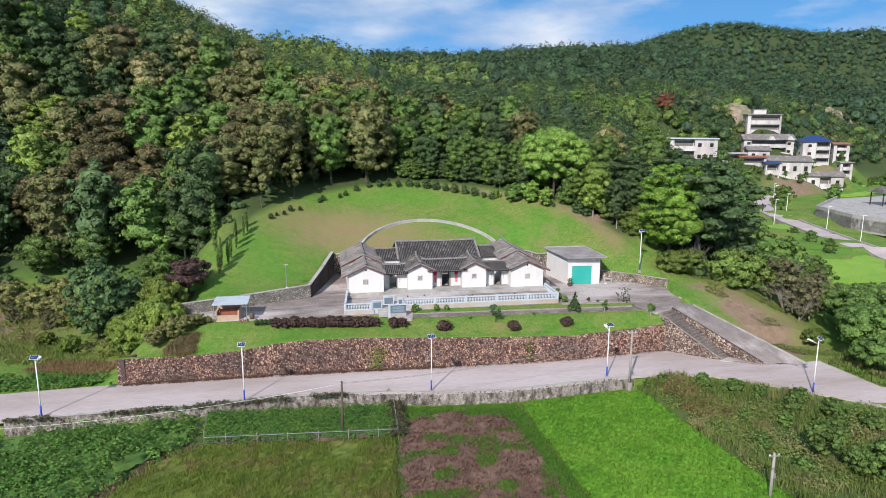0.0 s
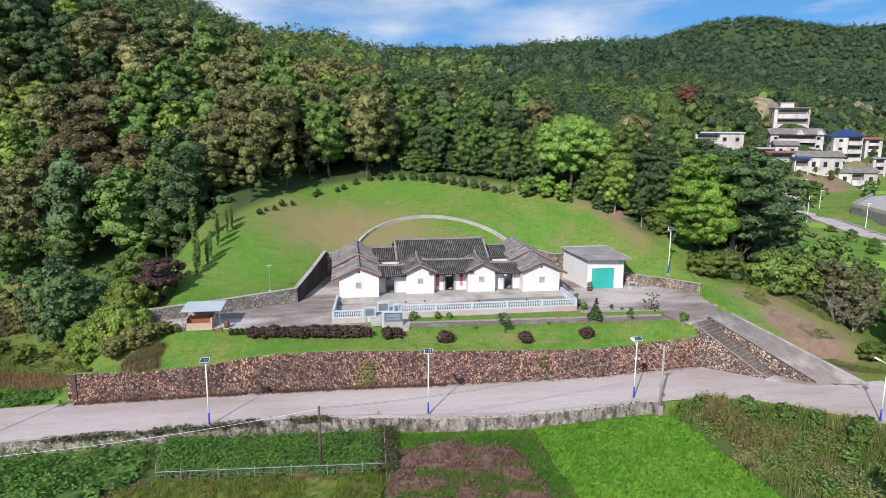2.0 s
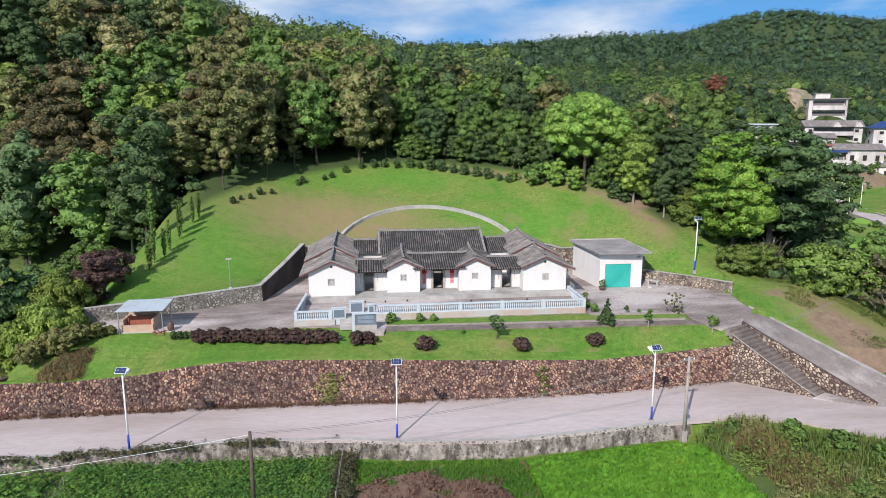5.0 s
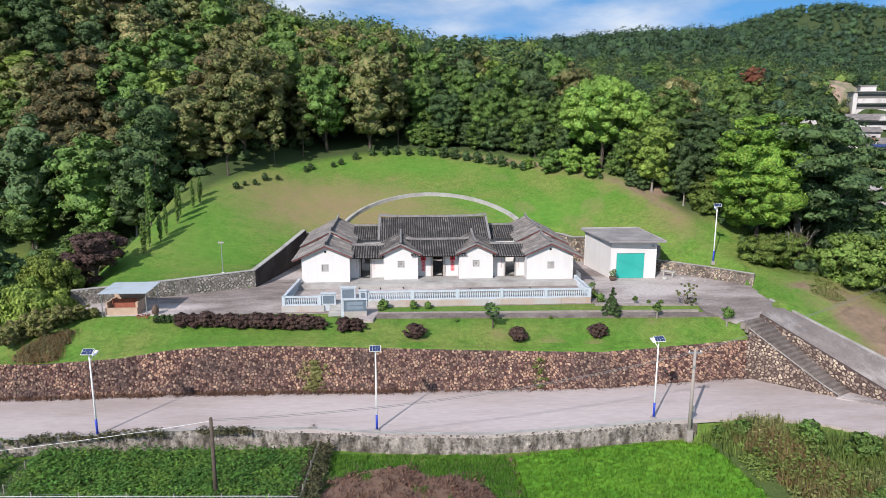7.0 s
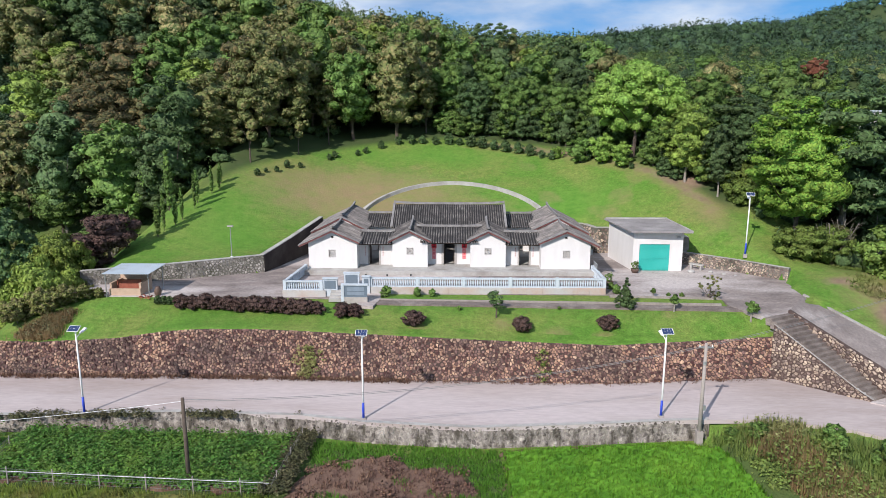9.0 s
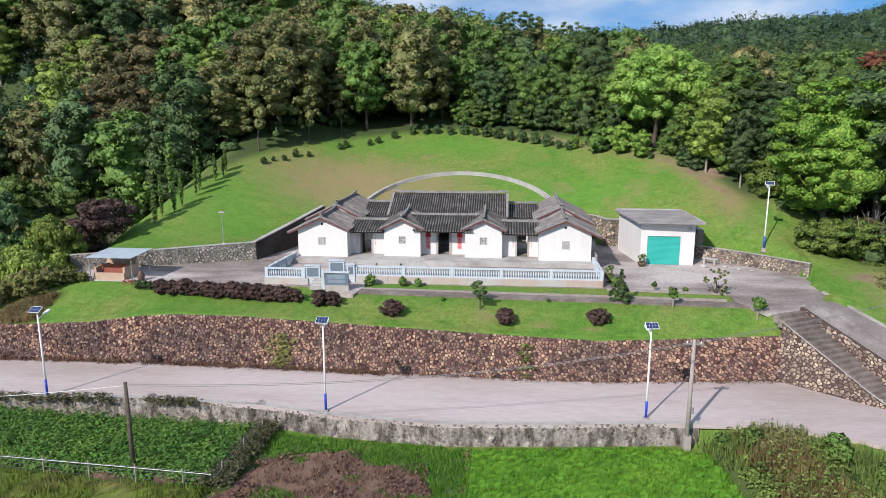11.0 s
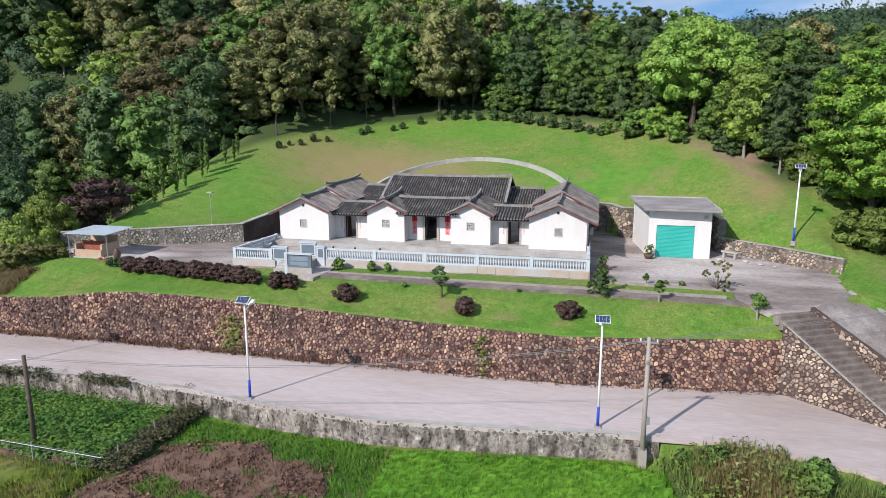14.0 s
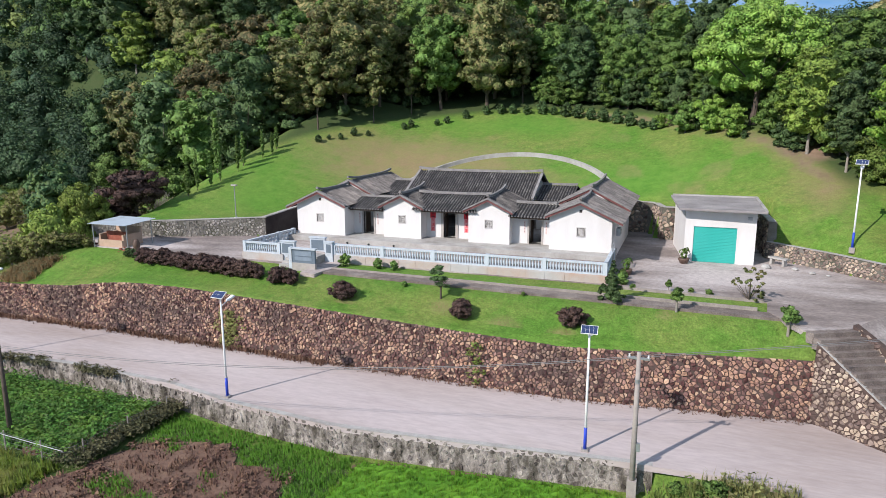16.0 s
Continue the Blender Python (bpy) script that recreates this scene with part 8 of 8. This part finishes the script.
for x, y in ((9.0, 88.3), (11.3, 88.4), (18.0, 87.6), (24.0, 87.4), (6.9, 88.4)):
    fl = thing("flood_light", "small black ground spotlight on the forecourt", "spotlight", "spotlights", at=pose(x, y, 0.62))
    part("body", Build().box(-0.08, -0.06, 0.06, 0.08, 0.06, 0.2), M["black_rubber"], fl, bevel=0.02)
    part("stand", Build().box(-0.05, -0.05, 0, 0.05, 0.05, 0.08), M["black_rubber"], fl)

# fence of the vegetable plot
fence = thing("garden_fence", "low netted fence on thin posts round the plot", "fence")
fpts = [(-14.6, 69.0), (-14.0, 62.3), (4.7, 61.4), (5.0, 68.3)]
fl_, fat = polyline(fpts)
nb_ = Build()
for k in range(23):
    p, d = fat(fl_ * k / 22)
    z = float(ground(p.x, p.y))
    if k % 2 == 0:
        part("post", Build().tube((p.x, p.y, z - 0.2), (p.x, p.y, z + 1.15), 0.04, 0.035, 6), M["pole"], fence)
for h in (0.25, 0.5, 0.75, 1.0):
    for k in range(44):
        p, d = fat(fl_ * k / 44)
        q, d2 = fat(fl_ * (k + 1) / 44 - 0.001)
        nb_.tube((p.x, p.y, float(ground(p.x, p.y)) + h), (q.x, q.y, float(ground(q.x, q.y)) + h), 0.008, 0.008, 3)
for k in range(150):
    p, d = fat(fl_ * k / 150)
    z = float(ground(p.x, p.y))
    nb_.tube((p.x, p.y, z + 0.1), (p.x, p.y, z + 1.0), 0.005, 0.005, 3)
tagged(part("netting", nb_, M["cable"], fence), kind="stuff")
part("rail", Build().tube((-13.9, 62.2, FIELD_Z + 1.1), (4.6, 61.3, FIELD_Z + 0.95), 0.022, 0.022, 6), M["metal"], fence, "pale metal rail")
vine = points_in([(4.4, 69), (5.9, 69), (5.6, 61.2), (4.0, 61.2)], 300, rs, 0.4)
stuff("fence_vines", "dead and green vines over the fence", "vines", bpy.data.materials["leaf_dry_olive"], *low_leaves(rs, vine, 0.2, 0.5, 30, 0.14, 0.3))

# ---- the village across the valley ----
M["old_plaster"] = material("weathered_plaster", (0.62, 0.59, 0.575), (0.52, 0.495, 0.48), 0.5, 0.9, 0.1, 0.1, c=(0.34, 0.31, 0.30), c_scale=0.2, c_at=0.6, stretch=(1, 1, 0.4))
M["blue_tile"] = material("blue_sheet_roof", (0.022, 0.05, 0.17), (0.018, 0.04, 0.135), 0.8, 0.5, 0.1)
M["rust_roof"] = material("rust_red_roof", (0.33, 0.13, 0.085), (0.26, 0.10, 0.07), 0.8, 0.8, 0.1)
M["sheet_roof"] = material("pale_sheet_roof", (0.40, 0.36, 0.34), (0.30, 0.27, 0.26), 0.5, 0.7, 0.1)
# colour of the shade inside the loggias
M["deep_shade"] = material("loggia_shade", (0.20, 0.19, 0.18), (0.14, 0.13, 0.125), 1.0, 0.9, 0.1)
def village_house(x, y, z, w, d, h, turn, floors, roof, label, loggia=(0.0, 0.0), top=False):
    """A house across the valley; loggia: the stretch of its front that stands back behind balconies."""
    hs = thing("village_house", label, "house", "village houses", at=pose(x, y, z, 0, 0, turn))
    fh = h / floors
    foot = min(-1.5, float(ground(x, y)) - z - 4.0)
    l0, l1 = loggia[0] * w - w / 2, loggia[1] * w - w / 2
    body = Build().box(-w / 2, -d / 2 + (1.6 if l1 > l0 else 0), foot, w / 2, d / 2, h)
    if l1 > l0:
        if l0 > -w / 2 + 0.2:
            body.box(-w / 2, -d / 2, foot, l0, -d / 2 + 1.598, h)
        if l1 < w / 2 - 0.2:
            body.box(l1, -d / 2, foot, w / 2, -d / 2 + 1.598, h)
    part("wall", body, M["old_plaster"], hs)
    for f in range(floors):
        if l1 > l0:
            bl = part("balcony", Build().box(l0 + 0.01, -d / 2 - 0.5, f * fh - 0.2, l1 - 0.01, -d / 2 + 1.59, f * fh + 0.06), M["old_plaster"], hs)
            part("parapet", Build().box(l0 + 0.01, -d / 2 - 0.5, f * fh + 0.06, l1 - 0.01, -d / 2 - 0.38, f * fh + fh * 0.4), M["old_plaster"], bl)
            # dark panel across the recess paints its shade
            part("door", Build().box(l0 + 0.4, -d / 2 + 1.5, f * fh + 0.1, l1 - 0.4, -d / 2 + 1.597, f * fh + fh * 0.8), M["deep_shade"], hs, "dark panel in place of the shade behind the balcony")
        n = max(1, int(w / 4.2))
        for k in range(n):
            wx = -w / 2 + (k + 0.5) * w / n
            if l0 - 0.5 < wx < l1 + 0.5:
                continue
            wd = part("window", Build().box(wx - 0.8, -d / 2 - 0.06, f * fh + fh * 0.3, wx + 0.8, -d / 2 + 0.02, f * fh + fh * 0.68), M["grey_frame"], hs)
            part("pane", Build().box(wx - 0.68, -d / 2 - 0.08, f * fh + fh * 0.33, wx + 0.68, -d / 2 - 0.062, f * fh + fh * 0.65), M["dark"], wd)
        sw = part("window", Build().box(-w / 2 - 0.06, -0.8, f * fh + fh * 0.3, -w / 2 + 0.02, 0.8, f * fh + fh * 0.68), M["grey_frame"], hs)
        part("pane", Build().box(-w / 2 - 0.08, -0.68, f * fh + fh * 0.33, -w / 2 - 0.062, 0.68, f * fh + fh * 0.65), M["dark"], sw)
    if roof in ("flat", "blue_flat"):
        part("roof", Build().box(-w / 2 - 0.5, -d / 2 - 0.7, h, w / 2 + 0.5, d / 2 + 0.4, h + 0.35), M["slab"] if roof == "flat" else M["blue_roof"], hs)
        if top:
            pr = part("roof_room", Build().box(-w * 0.3, -d * 0.2, h + 0.35, w * 0.08, d * 0.3, h + 2.5), M["old_plaster"], hs)
            part("roof_slab", Build().box(-w * 0.34, -d * 0.25, h + 2.5, w * 0.12, d * 0.34, h + 2.7), M["slab"], pr)
    elif roof == "hip":
        e = 0.9
        part("roof", Build().add([(-w / 2 - e, -d / 2 - e, h), (w / 2 + e, -d / 2 - e, h), (w / 2 + e, d / 2 + e, h), (-w / 2 - e, d / 2 + e, h), (-w * 0.15, 0, h + 2.8), (w * 0.15, 0, h + 2.8)], [(0, 1, 5, 4), (1, 2, 5), (2, 3, 4, 5), (3, 0, 4), (3, 2, 1, 0)]), M["blue_tile"], hs, "blue hipped roof")
    else:
        m = {"gable": M["tile_old"], "rust": M["rust_roof"], "sheet": M["sheet_roof"], "blue": M["blue_tile"]}[roof]
        rise = d * (0.30 if roof == "gable" else 0.10)
        part("roof", Build().add([(-w / 2 - 0.6, -d / 2 - 0.9, h - 0.1), (w / 2 + 0.6, -d / 2 - 0.9, h - 0.1), (w / 2 + 0.6, d / 2 + 0.7, h - 0.1), (-w / 2 - 0.6, d / 2 + 0.7, h - 0.1), (-w / 2 - 0.6, 0, h + rise), (w / 2 + 0.6, 0, h + rise)], [(0, 1, 5, 4), (2, 3, 4, 5), (1, 2, 5), (3, 0, 4), (3, 2, 1, 0)]), m, hs)
        if top:
            for gx_ in (0.05, 0.42):
                part("dormer", Build().prism([(w * gx_ - 1.6, -d / 2 - 1.0, h - 0.2), (w * gx_ + 1.6, -d / 2 - 1.0, h - 0.2), (w * gx_ + 1.6, -d / 2 + 1.5, h - 0.2), (w * gx_ - 1.6, -d / 2 + 1.5, h - 0.2)], [(w * gx_ - 0.1, -d / 2 - 1.0, h + 1.7), (w * gx_ + 0.1, -d / 2 - 1.0, h + 1.7), (w * gx_ + 0.1, -d / 2 + 1.5, h + 1.7), (w * gx_ - 0.1, -d / 2 + 1.5, h + 1.7)]), M["old_plaster"], hs)
    return hs
village_house(147, 255, 8.2, 18.3, 9, 9.2, -20, 2, "blue_flat", "white two-storey village house with bluish flat roof", (0.08, 0.52))
village_house(203.9, 292, 19.0, 14.9, 9, 8.6, -20, 2, "flat", "white terraced village house high on the slope", (0.1, 0.95), True)
village_house(197.2, 278, 9.6, 21.5, 8, 6.9, -18, 2, "gable", "white village house with grey roof and gables", (0.15, 0.85), True)
village_house(212.2, 266, 5.6, 11.0, 9, 10.3, -22, 3, "hip", "white village house with blue hipped roof", (0.5, 0.97))
village_house(169.5, 262, 6.4, 12.0, 6, 4.6, -15, 1, "sheet", "low village shed with pale sheet roof", (0.1, 0.9))
village_house(176.2, 257, 5.6, 10.4, 5, 4.2, -15, 1, "rust", "low village shed with rust-red roof", (0.1, 0.9))
village_house(180.4, 250, 3.0, 5.4, 6, 4.6, -20, 1, "blue", "small village shed with blue sheet roof", (0.1, 0.9))
village_house(192.2, 256, 2.0, 17.5, 7, 6.2, -16, 1, "gable", "long pinkish village house with grey tiled roof")
village_house(205.3, 250, -3.0, 14.6, 6, 5.2, -16, 1, "gable", "white cottage with dark roof beside rice field", (0.35, 0.65))
village_house(241.7, 285, 8.5, 6.8, 7, 5.6, -25, 2, "rust", "pale village house with red roof", (0.2, 0.8))
village_house(222, 258, 1.0, 5.0, 5, 6.0, -20, 2, "flat", "narrow white village house by the lane", (0.2, 0.8))
village_house(186, 268, 8.0, 9.0, 6, 4.2, -18, 1, "gable", "low village house with weathered tiles")
# valley road, rice fields and walled yard
vr = Build()
lv_, vat = polyline([(112, 84), (119, 118), (125, 144), (134, 174.5), (143, 199), (160, 226), (173, 239)])
def road_rise(u):
    return max(-4.5, float(ground(*vat(u)[0].xy)) + 0.3)
for k in range(80):
    u = lv_ * k / 79.001
    p, d = vat(u)
    n_ = Vector((d.y, -d.x, 0))
    z = road_rise(u)
    vr.v += [tuple(p + n_ * 2.8 + Vector((0, 0, z))), tuple(p - n_ * 2.8 + Vector((0, 0, z))), tuple(p - n_ * 2.8 + Vector((0, 0, z - 1.6))), tuple(p + n_ * 2.8 + Vector((0, 0, z - 1.6)))]
for k in range(79):
    for j in range(4):
        a = k * 4
        vr.f.append((a + j, a + (j + 1) % 4, a + 4 + (j + 1) % 4, a + 4 + j))
tagged(part("valley_road", vr, M["asphalt"]), "pale concrete road across the valley", "road", kind="structure")
vk = Build()
for k in range(70):
    u0, u1 = lv_ * (0.12 + 0.5 * k / 70), lv_ * (0.12 + 0.5 * (k + 1) / 70) - 0.05
    (p, d), (q, e) = vat(u0), vat(u1)
    c = [(p, d, 2.85), (q, e, 2.85), (q, e, 3.25), (p, d, 3.25)]
    ring = [a + Vector((g.y, -g.x, 0)) * o for a, g, o in c]
    vk.prism([(v.x, v.y, -5.2) for v in ring], [(v.x, v.y, road_rise(u0) + 0.35) for v in ring])
tagged(part("kerb", vk, M["pale_concrete"]), "low parapet beside the valley road", "kerb", kind="structure")
M["field_green"] = material("distant_rice", (0.20, 0.36, 0.04), (0.16, 0.30, 0.035), 0.5, 0.8, 0.5, 0.3, c=(0.23, 0.38, 0.05), c_scale=0.08, gap=0.15)
for poly in ([(100, 143), (90, 106), (101, 104), (117, 122), (122, 145), (130, 172), (119, 169)], [(188, 236), (224, 232), (292, 300), (262, 318)], [(92, 96), (100, 80), (110, 84), (116, 116), (103, 101)]):
    tagged(part("valley_field", Build().slab(ragged(poly, rs, 3.0, 0.5), -6, -4.72), M["field_green"], None), "bright green rice field in the valley", "field", kind="structure")
yardw = thing("walled_yard", "walled pale concrete yard across the valley", "yard")
YW = ((147.8, 182.0), (143.5, 162.4), (152.0, 126.0))
part("slab", Build().slab([YW[1], YW[2], (200, 150), (199, 210), (174, 204.6), YW[0]], -5.5, -1.9), M["pale_concrete"], yardw)
for a, c in ((YW[1], YW[2]), (YW[0], YW[1]), ((174, 204.6), YW[0])):
    p, q = Vector((*a, 0)), Vector((*c, 0))
    d = (q - p).normalized()
    n_ = Vector((-d.y, d.x, 0)) * 0.3
    for k in range(14):
        u0, u1 = p + (q - p) * (k / 14), p + (q - p) * ((k + 1) / 14 - 0.004)
        part("wall_panel", Build().prism([(v.x, v.y, -5) for v in (u0, u1, u1 + n_, u0 + n_)], [(v.x, v.y, -0.9) for v in (u0, u1, u1 + n_, u0 + n_)]), M["pale_concrete"], yardw)
pav = thing("pavilion", "small dark-roofed pavilion in the walled yard", "pavilion", at=pose(176, 186, -1.9))
for px_, py_ in ((-3, -2.5), (3, -2.5), (3, 2.5), (-3, 2.5)):
    part("post", Build().tube((px_, py_, 0), (px_, py_, 4.2), 0.2, 0.2, 8), M["timber"], pav)
part("roof", Build().add([(-4, -3.5, 4.2), (4, -3.5, 4.2), (4, 3.5, 4.2), (-4, 3.5, 4.2), (-1.5, 0, 6.2), (1.5, 0, 6.2)], [(0, 1, 5, 4), (1, 2, 5), (2, 3, 4, 5), (3, 0, 4), (3, 2, 1, 0)]), M["tile"], pav)
for k, off in ((0.16, 4.2), (0.26, 4.2), (0.36, 4.4), (0.47, 4.2), (0.56, -4.2), (0.66, 4.2), (0.78, 4.2), (0.84, 4.2), (0.9, 4.2)):
    p, d = vat(lv_ * k)
    lp = thing("street_light", "white street light beside the valley road", "street light", "valley street lights", at=pose(p.x + d.y * off, p.y - d.x * off, road_rise(lv_ * k) - 0.2))
    part("pole", Build().tube((0, 0, -2.5), (0, 0, 6.5), 0.11, 0.07, 8), M["white_paint"], lp)
    part("head", Build().box(-0.1, -0.12, 6.4, 0.9, 0.12, 6.55), M["white_paint"], lp)
valley_tree = tree_kind("valley_tree", "round green tree in the valley", "tree", "round", 4.0, 6.6, 1.4, M["leaf_mid"], M["bark"], 23, clumps=26, per=40, size=0.4, group="valley trees")
vrs = np.random.default_rng(72)
for k in range(34):
    x, y = vrs.uniform(100, 250), vrs.uniform(215, 300)
    if any((x - h.location.x) ** 2 + (y + 4 - h.location.y) ** 2 < 130 for h in bpy.data.objects if h.name.startswith("village_house")):
        continue
    if min((vat(lv_ * u)[0] - Vector((x, y, 0))).length for u in np.linspace(0, 0.99, 40)) < 7 or inside([(188, 236), (224, 232), (292, 300), (262, 318)], np.array([x]), np.array([y]))[0]:
        continue
    plant(valley_tree, x, y, vrs.uniform(0.7, 1.3))
for x, y, s in ((154, 206, 1.0), (151, 203, 0.7), (113, 140, 0.5), (108, 128, 0.45), (116, 150, 0.4), (176, 232, 0.6), (190, 244, 0.5)):
    plant(valley_tree, x, y, s)
for x, y, s in ((82, 108, 1.1), (84, 120, 1.2), (80, 98, 0.9), (88, 136, 1.1), (92, 150, 1.2), (98, 162, 1.2), (106, 176, 1.2), (114, 190, 1.2), (122, 204, 1.2), (132, 214, 1.2), (74, 90, 0.8), (82, 86, 0.8), (90, 76, 0.9), (74, 84, 0.7)):
    plant(valley_tree, x, y, s)
# shrubs at the feet of the village houses
for k, (hx, hy, hr) in enumerate(SITES[:12]):
    for off in (-0.7, 0.0, 0.6):
        x, y = hx - 0.56 * (hr * 0.5 + 4) + 0.83 * off * hr + vrs.normal(0, 1), hy - 0.83 * (hr * 0.5 + 4) - 0.56 * off * hr + vrs.normal(0, 1)
        if min((vat(lv_ * u)[0] - Vector((x, y, 0))).length for u in np.linspace(0, 0.99, 60)) > 5 and valley_n(x, y) > -12:
            plant(valley_tree, x, y, vrs.uniform(0.3, 0.5))
for k in range(26):
    x, y = vrs.uniform(214, 268), vrs.uniform(246, 290)
    if valley_n(x, y) > -22 and not on_site(x, y, 4):
        plant(valley_tree, x, y, vrs.uniform(0.3, 0.6))
# bare earth cuts on the slope behind the village
M["scar"] = material("bare_earth", (0.42, 0.31, 0.25), (0.30, 0.215, 0.17), 0.25, 0.95, 0.8, 0.2, c=(0.15, 0.18, 0.08), c_scale=0.16, c_at=0.52, gap=0.4)
for cx, cy, w, h, sl in ((207, 306, 19, 15, 0.0), (313, 364, 14, 34, 6.0)):
    sb = Build()
    nu, nv = 12, 10
    sr = np.random.default_rng(int(cx))
    for j in range(nv + 1):
        for i in range(nu + 1):
            u, v = i / nu - 0.5, j / nv
            sx, sy = cx + u * w * (1 - 0.5 * abs(v - 0.4)) - sl * v + sr.normal(0, 0.5), cy + v * h + sr.normal(0, 0.5)
            rim = max(abs(u) * 2, abs(2 * v - 1))
            sb.v.append((sx, sy, float(ground(sx, sy)) + (-1.5 if rim > 0.98 else 1.6 + sr.normal(0, 0.4))))
    for j in range(nv):
        for i in range(nu):
            a = j * (nu + 1) + i
            sb.f.append((a, a + 1, a + nu + 2, a + nu + 1))
    tagged(part("bare_earth", sb, M["scar"], smooth=True), "bare earth cut on the slope behind the village", "earth", kind="structure")

# kinds of plant that found no place
for kind in ALL_KINDS:
    if kind.name not in PLACED:
        for ob in [*kind.children, kind]:
            bpy.data.objects.remove(ob)
